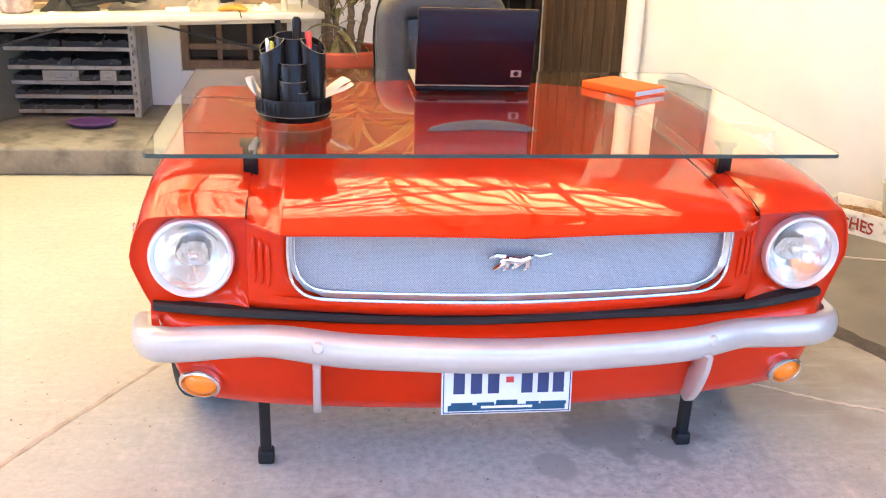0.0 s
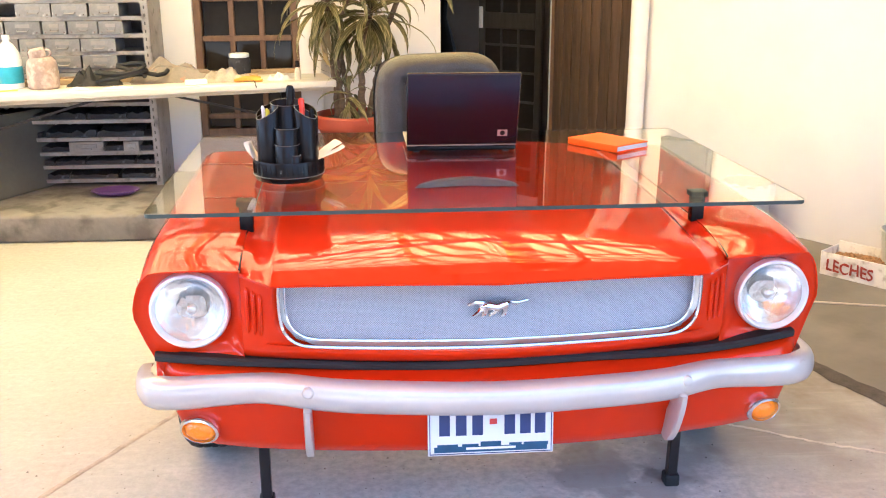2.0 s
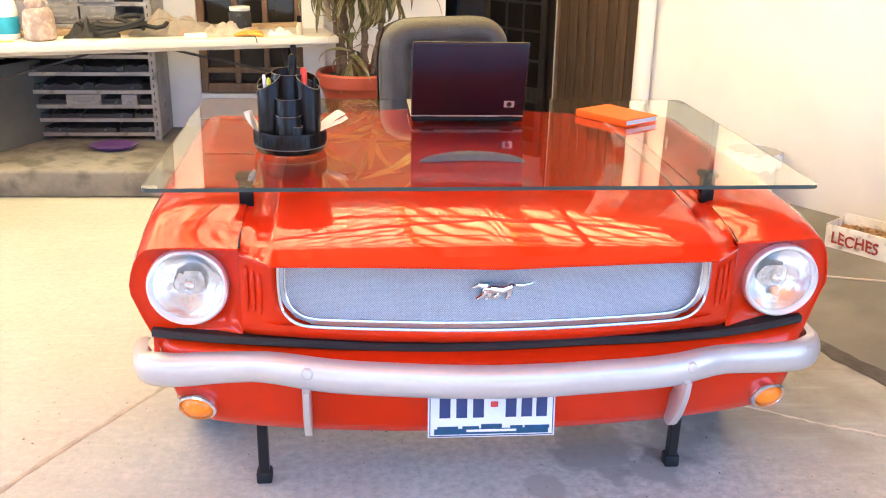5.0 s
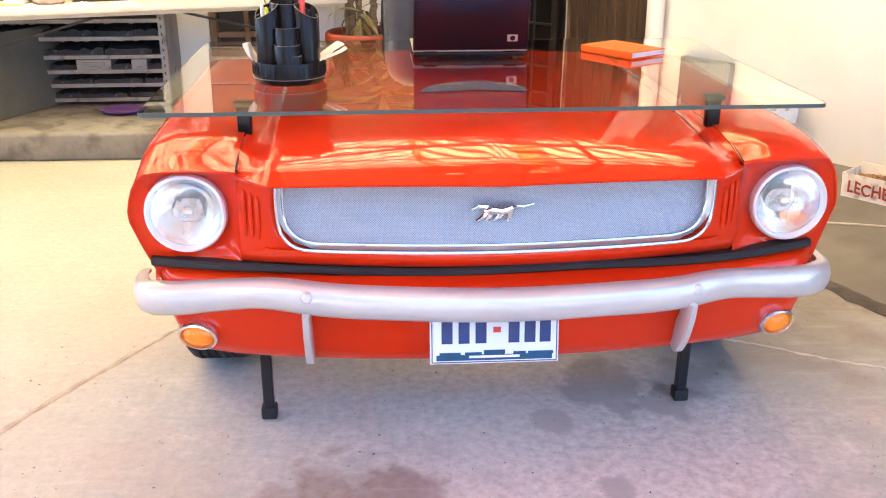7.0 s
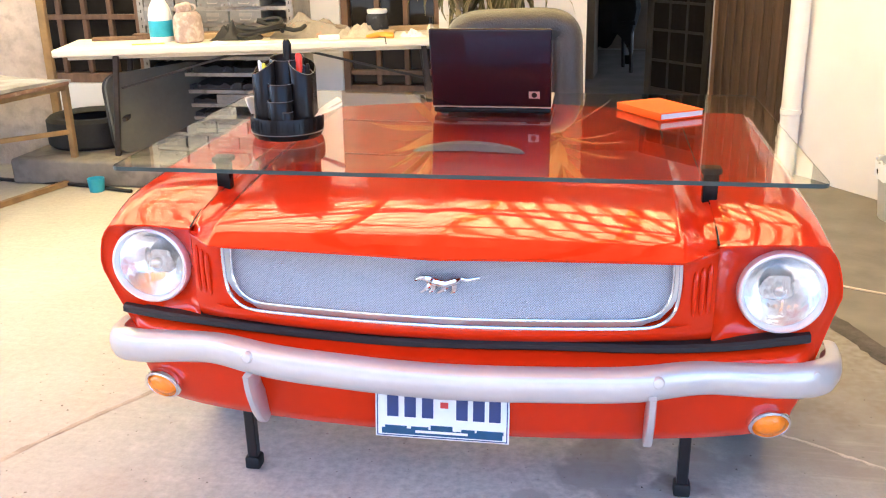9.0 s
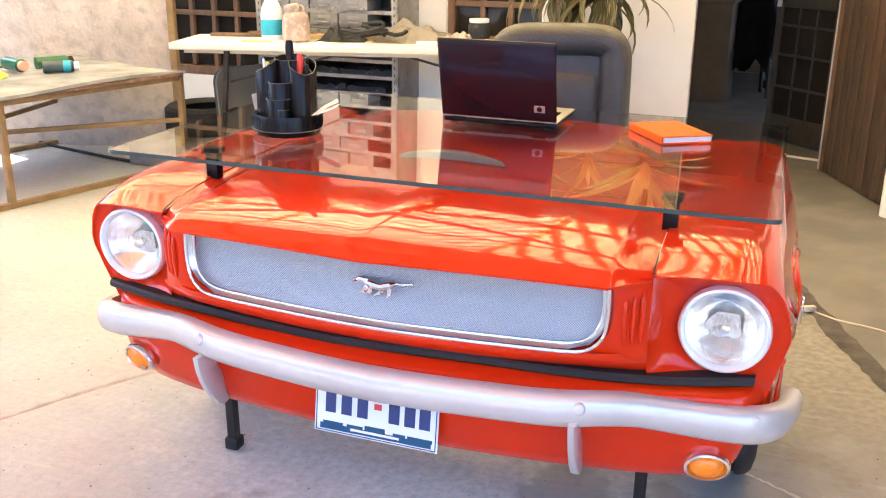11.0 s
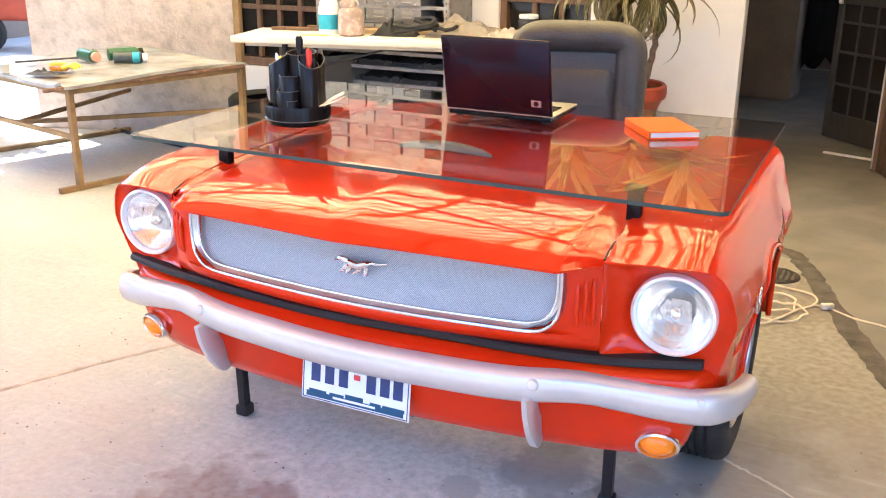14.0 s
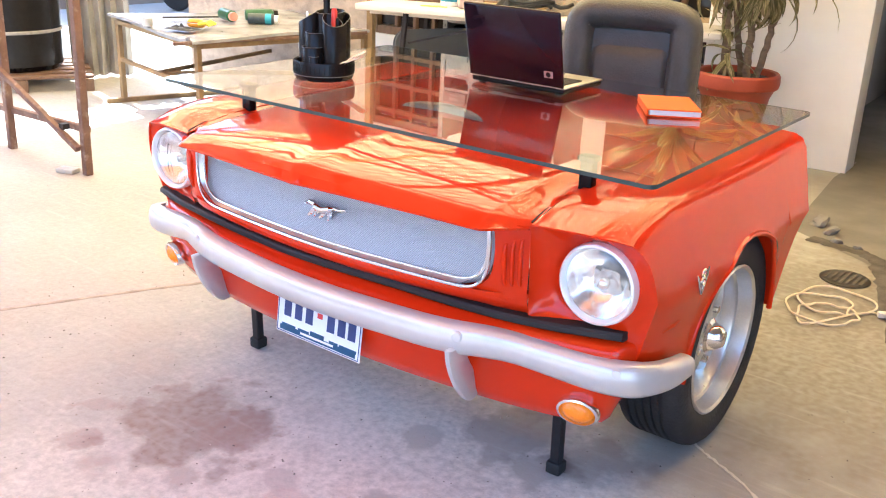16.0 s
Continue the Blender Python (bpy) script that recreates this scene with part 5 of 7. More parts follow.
def build_organiser():
    th = thing("pen_organiser", "black round desk organiser holding pens and paper slips", "organiser", on_desk(-0.495, 0.493, 2))
    n = 48
    tray = lathe(bmesh.new(), [(0.0, 0.004), (0.085, 0.004), (0.088, 0.001), (0.094, 0.012), (0.0955, 0.016), (0.0945, 0.02), (0.0945, 0.054), (0.093, 0.057), (0.09, 0.054), (0.088, 0.02), (0.0, 0.018)], n, "z")
    t = part("tray", tray, BLACK_PLASTIC, th, "ribbed round tray")
    for k in range(40):
        a = 2 * math.pi * k / 40
        part("rib", boxed((0.0022, 0.003, 0.026), (0.0945 * math.cos(a), 0.0945 * math.sin(a), 0.036), (0, 0, math.degrees(a) + 90)), BLACK_PLASTIC, t)
    seam = [(0.0956 * math.cos(2 * math.pi * k / 48), 0.0956 * math.sin(2 * math.pi * k / 48), 0.0165) for k in range(49)]
    part("seam", tube(bmesh.new(), seam, 0.0012, 5), GREY_BOARD, t, "grey piping")
    # cluster of cups: a tall one at the back, two slant-topped tubes, stepped pockets in front
    def cup(name, cx, cy, r, z0, top, n=28, a0=0.0, a1=360.0):
        rows = [[], [], [], [], []]
        full = a1 - a0 >= 360
        for k in range(n if full else n + 1):
            a = radians(lerp(a0, a1, k / n))
            zt = top(math.cos(a), math.sin(a))
            for j, (rr, z) in enumerate(((r, z0), (r, zt - 0.002), (r - 0.0015, zt), (r - 0.003, zt - 0.002), (r - 0.0035, z0 + 0.004))):
                rows[j].append((cx + rr * math.cos(a), cy + rr * math.sin(a), z))
        bm = grid(bmesh.new(), rows, close=full)
        part(name, bm, BLACK_PLASTIC, th, smooth=50)
        rim = [Vector(p) + Vector((0, 0, 0.0006)) for p in rows[2]]
        part("rim", tube(bmesh.new(), rim + (rim[:1] if full else []), 0.0009, 5), GREY_BOARD, th, "worn grey rim")

    cup("cup", 0, 0.03, 0.046, 0.018, lambda c, s: 0.2 + 0.004 * s)
    for sx in (-1, 1):
        cup("tube_cup", sx * 0.05, -0.014, 0.031, 0.018, lambda c, s, sx=sx: 0.182 - 0.016 * sx * c - 0.008 * max(0, -s))
    cup("back_wall", 0, 0.0, 0.082, 0.018, lambda c, s: 0.166 + 0.03 * max(0, s) ** 0.7, 36, -14, 194)
    cup("pocket", 0, -0.036, 0.033, 0.018, lambda c, s: 0.142, 24)
    cup("pocket", 0, -0.048, 0.034, 0.018, lambda c, s: 0.1, 24)
    cup("pocket", 0.022, -0.066, 0.016, 0.018, lambda c, s: 0.074, 20)
    # pens stand in the cup, papers in the tray
    def pen(name, label, x, y, lean, mat, cap, r=0.0045, h=0.14, z=0.05, capmat=None):
        p = thing(name, label, "pen", on_desk(-0.497, 0.5, 2) @ pose(x, y, z, *lean))
        part("barrel", lathe(bmesh.new(), [(0.0, 0.0), (r, 0.006), (r, h * 0.72)], 12), mat, p)
        part("cap", lathe(bmesh.new(), [(r * 1.2, h * 0.72), (r * 1.2, h * 0.97), (r * 0.8, h), (0, h)], 12), capmat or mat, p)
        part("clip", boxed((0.002, 0.003, h * 0.2), (r * 1.3, 0, h * 0.86)), capmat or mat, p)

    pen("marker_pen", "thick black felt marker standing in the organiser", 0.006, 0.008, (4, 2, 0), BLACK_PLASTIC, True, 0.0085, 0.205, 0.045)
    pen("red_pen", "red ballpoint pen standing in the organiser", 0.042, -0.012, (-3, 2, 40), RED_PLASTIC, True, 0.0068, 0.17, 0.045)
    pen("black_pen", "slim black pen standing in the organiser", 0.06, -0.012, (2, 3, 10), BLACK_PLASTIC, True, 0.0045, 0.145, 0.045)
    pen("yellow_pen", "yellow pen standing in the organiser", -0.046, -0.006, (3, -2, 10), YELLOW, True, 0.004, 0.14, 0.05)
    pen("pale_pen", "pale plastic pen standing in the organiser", -0.055, -0.004, (4, -3, 10), BOTTLE_WHITE, True, 0.0035, 0.148, 0.05, BOTTLE_WHITE)
    rnd = random.Random(5)
    for k, (x, y, a, tilt, ln) in enumerate(((0.09, 0.0, 22, 34, 0.1), (0.088, 0.008, 30, 40, 0.098), (0.088, -0.01, 12, 30, 0.105), (-0.088, 0.015, 150, 55, 0.075), (-0.086, 0.0, 172, 62, 0.07))):
        p = thing("paper_slip", "folded white paper slip tucked into the tray", "paper", on_desk(-0.497, 0.5, 2) @ pose(x * 0.93, y, 0.048, 0, 0, a) @ pose(0, 0, 0, 0, -tilt, 0), group="paper slips")
        rows = []
        for i in range(7):
            u = i / 6 - 0.25
            rows.append([(u * ln, (j - 1) * 0.018, 0.006 * math.sin(u * 4 + k) + 0.004 * (j == 1)) for j in range(3)])
        part("sheet", thicken(grid(bmesh.new(), rows), 0.0008), PAPER, p)


# ---- seat behind the desk ----
def cushion(bm, w, h, d, r, puff, m):
    """A padded slab: width x, height z, depth y."""
    n, k = 20, 20
    rows = []
    for sgn in (1, -1):
        for i in range(n + 1) if sgn == 1 else range(n, -1, -1):
            row = []
            for j in range(k + 1):
                u, v = -1 + 2 * i / n, -1 + 2 * j / k
                e = (1 - abs(u) ** 6) * (1 - abs(v) ** 6)
                ru = math.copysign(abs(u), u)
                x = w / 2 * u * (1 - r * max(0, abs(v) - 0.55) ** 2 * 2)
                z = h / 2 * v * (1 - r * 0.6 * max(0, abs(u) - 0.55) ** 2 * 2)
                row.append(m @ Vector((x, sgn * -(d / 2) * (0.25 + 0.75 * max(0, e) ** 0.5) - sgn * puff * max(0, e), z)))
            rows.append(row)
    grid(bm, rows)
    bmesh.ops.remove_doubles(bm, verts=bm.verts[:], dist=1e-5)
    return bm


def build_chair():
    th = thing("office_chair", "padded black leather office chair behind the desk", "chair", pose(-0.02, 1.6, 0, 0, 0, 17))
    lean = pose(0, 0, 0.71, -7, 0, 0)
    back = part("backrest", cushion(bmesh.new(), 0.5, 0.78, 0.09, 0.32, 0.02, lean), LEATHER, th)
    # thick rolled border round a flat inner panel
    pts = []
    w, h = 0.195, 0.335
    for k in range(41):
        a = math.pi * k / 40
        c, s_ = math.cos(a), math.sin(a)
        pts.append((w * math.copysign(abs(c) ** 0.35, c), -0.05, (h - 0.1) + 0.1 * abs(s_) ** 0.5))
    pts = [(w, -0.05, -0.33)] + pts + [(-w, -0.05, -0.33)]
    part("roll", tube(bmesh.new(), [lean @ Vector(p) for p in pts], 0.058, 14), LEATHER, back)
    part("centre_panel", cushion(bmesh.new(), 0.29, 0.56, 0.05, 0.06, 0.012, lean @ pose(0, -0.05, -0.05)), LEATHER, back)
    part("seat", cushion(bmesh.new(), 0.52, 0.5, 0.11, 0.25, 0.02, pose(0, -0.24, 0.44, 90, 0, 0)), LEATHER, th)
    part("column", lathe(bmesh.new(), [(0.025, 0.1), (0.025, 0.4)], 16, "z", (0, -0.22, 0)), BLACK_STEEL, th)
    part("back_bracket", beam(bmesh.new(), (0, -0.1, 0.4), (0, 0.06, 0.55), 0.06, 0.015), BLACK_STEEL, th)
    for k in range(5):
        a = 2 * math.pi * k / 5 + 0.3
        leg = part("leg", beam(bmesh.new(), (0, -0.22, 0.1), (0.29 * math.cos(a), -0.22 + 0.29 * math.sin(a), 0.07), 0.04, 0.03, 0.006), BLACK_PLASTIC, th)
        part("castor", lathe(bmesh.new(), [(0.0, -0.02), (0.03, -0.02), (0.03, 0.02), (0.0, 0.02)], 16, "y", (0.29 * math.cos(a), -0.22 + 0.29 * math.sin(a), 0.03)), RUBBER, leg)


# ---- plant ----
def leaf_mesh(ln, w, droop, fold, seed):
    rnd = random.Random(seed)
    rows = []
    n = 9
    ang = 0.0
    x = z = 0.0
    tw = rnd.uniform(-0.35, 0.35)
    for i in range(n + 1):
        t = i / n
        ww = w * (0.35 + 0.65 * min(1, t * 4)) * (1 - t ** 2.6) + 0.0008
        a = ang - droop * t * t
        if i:
            x += ln / n * math.cos(a)
            z += ln / n * math.sin(a)
        f = fold * ww
        rows.append([(x, -ww * math.cos(tw * t), z + f - ww * math.sin(tw * t)), (x, 0, z), (x, ww * math.cos(tw * t), z + f + ww * math.sin(tw * t))])
    bm = grid(bmesh.new(), rows)
    me = bpy.data.meshes.new("leaf")
    bm.to_mesh(me)
    bm.free()
    me.shade_smooth()
    return me


def build_plant():
    th = thing("potted_dracaena", "tall potted plant with drooping striped leaves in a clay pot", "plant", pose(-0.4, 3.6, STEP_Z + 0.001))
    prof = [(0.0, 0.0), (0.135, 0.0), (0.14, 0.015), (0.165, 0.12), (0.19, 0.235), (0.21, 0.27), (0.228, 0.28), (0.235, 0.3), (0.232, 0.335), (0.222, 0.345), (0.208, 0.34), (0.2, 0.31), (0.0, 0.305)]
    prof = [(r, z * 1.22) for r, z in prof]
    pot = part("pot", lathe(bmesh.new(), prof, 48), TERRACOTTA, th, "reddish clay pot with a rolled rim")
    part("soil", lathe(bmesh.new(), [(0.0, 0.39), (0.1, 0.392), (0.203, 0.384)], 24), SOIL, pot)
    rnd = random.Random(11)
    meshes = []
    for k in range(6):
        me = leaf_mesh(rnd.uniform(0.4, 0.55), rnd.uniform(0.024, 0.032), rnd.uniform(1.1, 2.4), 0.3, k)
        me.materials.append(LEAF)
        meshes.append(me)
    spread = []
    for k in range(6):
        me = leaf_mesh(rnd.uniform(0.44, 0.56), rnd.uniform(0.032, 0.042), rnd.uniform(0.3, 0.8), 0.2, 20 + k)
        # most high leaves take the copy with light in its colour
        me.materials.append(LIT_LEAF if k % 3 else LEAF)
        spread.append(me)
    dry = leaf_mesh(0.36, 0.018, 2.4, 0.6, 77)
    dry.materials.append(DRY_LEAF)
    # stems: foot, bend, tip, thickness
    stems = [((-0.06, -0.02), (-0.09, -0.03, 0.75), (-0.13, -0.05, 1.12), 0.021, 36, 0), ((0.05, -0.01), (0.06, -0.03, 0.7), (0.12, -0.06, 1.06), 0.024, 38, 0),
             ((0.0, 0.05), (-0.1, 0.02, 0.9), (-0.26, -0.14, 1.47), 0.02, 20, 1), ((0.09, 0.05), (0.2, -0.02, 0.9), (0.45, -0.28, 1.46), 0.02, 20, 1), ((-0.04, -0.05), (-0.03, -0.09, 0.5), (-0.02, -0.12, 0.6), 0.013, 14, 0),
             ((-0.1, 0.03), (-0.1, -0.02, 0.8), (0.1, -0.12, 1.44), 0.017, 18, 1)]
    for (fx, fy), mid, tip, r, count, high in stems:
        pts = curve_through([(fx, fy, 0.385), lerp(Vector((fx, fy, 0.385)), Vector(mid), 0.5), mid, tip], 7)
        pts = [p + Vector((rnd.uniform(-0.006, 0.006), rnd.uniform(-0.006, 0.006), 0)) for p in pts]
        n = len(pts)
        part("stem", tube(bmesh.new(), pts, [r * 0.9 * (1.1 - 0.35 * i / n) * rnd.uniform(0.96, 1.04) for i in range(n)], 9), BARK, th)
        count = round(count * 1.25)
        for k in range(count):
            t = k / count
            az_ = k * 2.39996 + rnd.uniform(-0.3, 0.3)
            el_ = (lerp(-18, 72, t ** 1.1) if high else lerp(-62, 70, t ** 1.15)) + rnd.uniform(-14, 14)
            base = Vector(tip) - Vector((0, 0, 0.16 * (1 - t)))
            ob = new("leaf", dry if t < 0.16 and not high else (spread if high else meshes)[rnd.randrange(6)])
            ob.parent = th
            sc = rnd.uniform(0.72, 1.08) * (0.55 if count < 24 else 1)
            ob.matrix_local = Matrix.Translation(base) @ pose(0, 0, 0, rnd.uniform(-25, 25), -el_, math.degrees(az_)) @ Matrix.Diagonal((sc, sc, sc, 1))


# ---- bench and shelf by the house ----
def build_shelf():
    # the unit stands on the step against the wall
    x0, x1, y0, y1, z0, z1 = -2.52, -1.575, 3.62, 3.94, STEP_Z, 2.0
    th = thing("steel_shelf", "grey steel shelf with small drawers and dark dusty stock", "shelf")
    for x in (x0, x1):
        for y in (y0, y1 - 0.02):
            up = part("upright", boxed((0.035, 0.004, z1 - z0), (x, y, (z0 + z1) / 2)), GREY_STEEL, th)
            part("angle", boxed((0.004, 0.035, z1 - z0), (x + (0.0175 if x > -2 else -0.0175), y + 0.0175, (z0 + z1) / 2)), GREY_STEEL, up)
    me_hole = bpy.data.meshes.new("hole")
    hb = boxed((0.007, 0.002, 0.018), (0, 0, 0))
    hb.to_mesh(me_hole)
    hb.free()
    me_hole.materials.append(DARK_JOINT)
    for x in (x0, x1):
        for k in range(24):
            h = new("slot", me_hole)
            h.parent = th
            h.location = (x, y0 - 0.0025, 0.2 + 0.045 * k)
    part("side_panel", boxed((0.003, y1 - y0, z1 - z0 - 0.02), (x1 + 0.022, (y0 + y1) / 2, (z0 + z1) / 2), bevel=0.001), GREY_STEEL, th)
    part("side_panel", boxed((0.003, y1 - y0, z1 - z0 - 0.02), (x0 - 0.022, (y0 + y1) / 2, (z0 + z1) / 2), bevel=0.001), GREY_STEEL, th)
    part("back_panel", boxed((x1 - x0, 0.003, z1 - z0), ((x0 + x1) / 2, y1, (z0 + z1) / 2)), GREY_STEEL, th)
    shelves = [0.19, 0.275, 0.355, 0.44, 0.545, 0.645, 0.745, 0.845] + [0.94 + 0.098 * k for k in range(10)]
    for z in shelves:
        sh = part("shelf_board", boxed((x1 - x0 - 0.02, y1 - y0 - 0.02, 0.004), ((x0 + x1) / 2, (y0 + y1) / 2, z)), GREY_STEEL, th)
        part("lip", boxed((x1 - x0 - 0.02, 0.004, 0.022), ((x0 + x1) / 2, y0 + 0.004, z - 0.006)), GREY_STEEL, sh)
    # drawers, built once and repeated
    rnd = random.Random(3)
    for z in shelves[6:-1]:
        x = x0 + 0.02
        widths = rnd.choice([(0.2, 0.2, 0.2, 0.17), (0.135, 0.2, 0.135, 0.17, 0.14), (0.2, 0.135, 0.2, 0.2)])
        for w in widths:
            if rnd.random() < 0.07:
                x += w + 0.006
                continue
            dr = new("small_drawer")
            dr.parent, dr.matrix_local = th, pose(x + w / 2, y0 - rnd.uniform(-0.008, 0.014), z + 0.003)
            b = part("drawer_body", boxed((w - 0.006, 0.2, 0.066), (0, 0.102, 0.034)), GREY_STEEL_D, dr)
            part("drawer_front", boxed((w - 0.004, 0.006, 0.075), (0, 0, 0.038), bevel=0.002, seg=1), GREY_STEEL_D, dr)
            part("label_holder", boxed((w * 0.4, 0.003, 0.02), (0, -0.0045, 0.05)), GREY_STEEL, dr)
            part("pull", tube(bmesh.new(), [(-w * 0.16, -0.004, 0.026), (-w * 0.14, -0.014, 0.02), (w * 0.14, -0.014, 0.02), (w * 0.16, -0.004, 0.026)], 0.004, 6), GREY_STEEL, dr)
            for sx in (-1, 1):
                part("rivet", lathe(bmesh.new(), [(0.005, 0.0), (0.003, -0.003), (0, -0.003)], 8, "y", (sx * w * 0.38, -0.003, 0.012)), LOGO, dr)
            x += w + 0.006
    # dark stock lying on the lower shelves
    for z, hgt, rows_ in ((0.194, 0.045, 3), (0.279, 0.04, 4), (0.359, 0.05, 4), (0.444, 0.06, 3), (0.549, 0.06, 3)):
        x = x0 + 0.03
        while x < x1 - 0.1:
            w = rnd.uniform(0.12, 0.3)
            w = min(w, x1 - 0.025 - x)
            bundle = thing("dusty_pack", "dark dusty flat pack lying on the shelf", "pack", pose(x + w / 2, y0 + 0.02, z), group="shelf stock")
            bm = bmesh.new()
            n = 8
            top = [[(w * (i / n - 0.5), 0.24 * j / 4, hgt * rnd.uniform(0.55, 1.0) * (0.75 if j == 0 else 1)) for i in range(n + 1)] for j in range(5)]
            low = [[(w * (i / n - 0.5), -0.006 + 0.002 * rnd.random(), 0.003) for i in range(n + 1)]]
            grid(bm, low + top + [[(p[0], 0.24, 0.003) for p in top[0]]])
            part("pack", bm, DARK_GOODS, bundle, smooth=50)
            x += w + rnd.uniform(0.004, 0.03)
    for x, w in ((-1.98, 0.2), (-1.72, 0.09)):
        d = new("pale_drawer")
        d.parent, d.matrix_local = th, pose(x, y0 - 0.012, 0.362)
        tagged(d, "worn pale grey drawer")
        part("drawer_body", boxed((w, 0.2, 0.058), (0, 0.1, 0.03), bevel=0.002, seg=1), GREY_STEEL, d)
        part("label_holder", boxed((w * 0.6, 0.004, 0.022), (0, -0.003, 0.034)), GREY_STEEL_D, d)
        part("pull", boxed((w * 0.3, 0.008, 0.008), (0, -0.005, 0.016)), GREY_STEEL_D, d)


BENCH_A, BENCH_B = Vector((-2.72, 2.93)), Vector((-0.49, 3.52))
BENCH_ROT = math.degrees(math.atan2(BENCH_B.y - BENCH_A.y, BENCH_B.x - BENCH_A.x))
BENCH_Z = 0.775


def bench_at(u, v, z=0.0, rz=0.0):
    """Place on the bench: u metres from its left end along the front, v metres back."""
    return pose(BENCH_A.x, BENCH_A.y, BENCH_Z, 0, 0, BENCH_ROT) @ pose(u, v, z + 0.001, 0, 0, rz)


def build_bench():
    ln = (BENCH_B - BENCH_A).length
    th = thing("work_bench", "long cream-painted folding work bench with a chipped edge", "bench", pose(BENCH_A.x, BENCH_A.y, 0, 0, 0, BENCH_ROT))
    top = part("bench_top", boxed((ln, 0.52, 0.04), (ln / 2, 0.26, BENCH_Z - 0.02), bevel=0.008, seg=3), BENCH_WHITE, th)
    part("apron", boxed((ln - 0.1, 0.02, 0.03), (ln / 2, 0.12, BENCH_Z - 0.055), bevel=0.002, seg=1), BENCH_WHITE, th)
    for u in (0.32, ln - 0.25):
        for v in (0.1, 0.44):
            part("leg", beam(bmesh.new(), (u, v, BENCH_Z - 0.04), (u - 0.06 * (1 if u < 1 else -1), v, STEP_Z), 0.03, 0.03, 0.003), DARK_IRON, th)
        part("cross_bar", beam(bmesh.new(), (u, 0.1, 0.36), (u, 0.44, 0.36), 0.022, 0.022), DARK_IRON, th)
        d = 1 if u < 1 else -1
        part("brace", beam(bmesh.new(), (u + d * 0.72, 0.14, BENCH_Z - 0.05), (u + d * 0.0, 0.14, BENCH_Z - 0.24), 0.02, 0.012), DARK_IRON, th)

    # things lying on the bench
    c = thing("pink_can", "dusty pink plastic fuel can with a ring handle", "can", bench_at(0.72, 0.2))
    part("body", lathe(bmesh.new(), [(0.0, 0.0), (0.07, 0.0), (0.082, 0.012), (0.084, 0.06), (0.08, 0.12), (0.074, 0.15), (0.055, 0.17), (0.0, 0.172)], 28), PINK_CAN, c)
    part("spout", cushion(bmesh.new(), 0.09, 0.06, 0.06, 0.5, 0.01, pose(-0.02, 0, 0.19, 0, -12, 20)), PINK_CAN, c)
    part("handle", tube(bmesh.new(), [(0.03 + 0.022 * math.cos(a), -0.01, 0.19 + 0.02 * math.sin(a)) for a in (2 * math.pi * k / 16 for k in range(17))], 0.006, 8), PINK_CAN, c)
    b = thing("bleach_bottle", "white plastic bottle with a blue label", "bottle", bench_at(0.55, 0.28))
    part("body", lathe(bmesh.new(), [(0.0, 0.0), (0.062, 0.0), (0.066, 0.01), (0.066, 0.15), (0.058, 0.19), (0.035, 0.235), (0.018, 0.25), (0.018, 0.27)], 28), BOTTLE_WHITE, b)
    part("label", lathe(bmesh.new(), [(0.0666, 0.03), (0.0672, 0.032), (0.0672, 0.118), (0.0666, 0.12)], 28), BLUE_LABEL, b, "blue paper label")
    part("cap", lathe(bmesh.new(), [(0.02, 0.262), (0.02, 0.285), (0.0, 0.288)], 16), BOTTLE_WHITE, b)
    h = thing("rubber_hose", "loose coil of black rubber hose", "hose", bench_at(1.12, 0.2))
    pts = []
    for k in range(60):
        a = 2 * math.pi * k / 26
        pts.append((0.13 * math.cos(a) * (1 + 0.1 * math.sin(k * 0.3)), 0.075 * math.sin(a), 0.02 + 0.0012 * k + 0.025 * max(0, math.cos(a)) + 0.01 * math.sin(a * 1.5)))
    pts += [(0.2, -0.02, 0.05), (0.26, 0.03, 0.07)]
    part("coil", tube(bmesh.new(), curve_through(pts, 2), 0.0125, 8), RUBBER, h)
    for u, v, ln2, rz, w, t, mat, lab in ((0.95, 0.36, 0.72, 1, 0.07, 0.028, PALE_WOOD, "raw wooden batten lying on the bench"), (1.55, 0.34, 0.7, -3, 0.06, 0.024, PALE_WOOD, "raw wooden batten lying on the bench"),
                                         (0.42, 0.42, 0.6, 4, 0.05, 0.02, FRAME_WOOD, "brown wooden batten lying on the bench"), (1.1, 0.44, 1.5, 0, 0.05, 0.03, FRAME_WOOD, "brown wooden batten lying on the bench"), (1.95, 0.47, 0.5, 3, 0.07, 0.025, PALE_WOOD, "raw wooden batten lying on the bench")):
        w_ = thing("wood_batten", lab, "wood", bench_at(u, v, 0, rz), group="battens")
        part("batten", boxed((ln2, w, t), (0, 0, t / 2), bevel=0.002, seg=1), mat, w_)

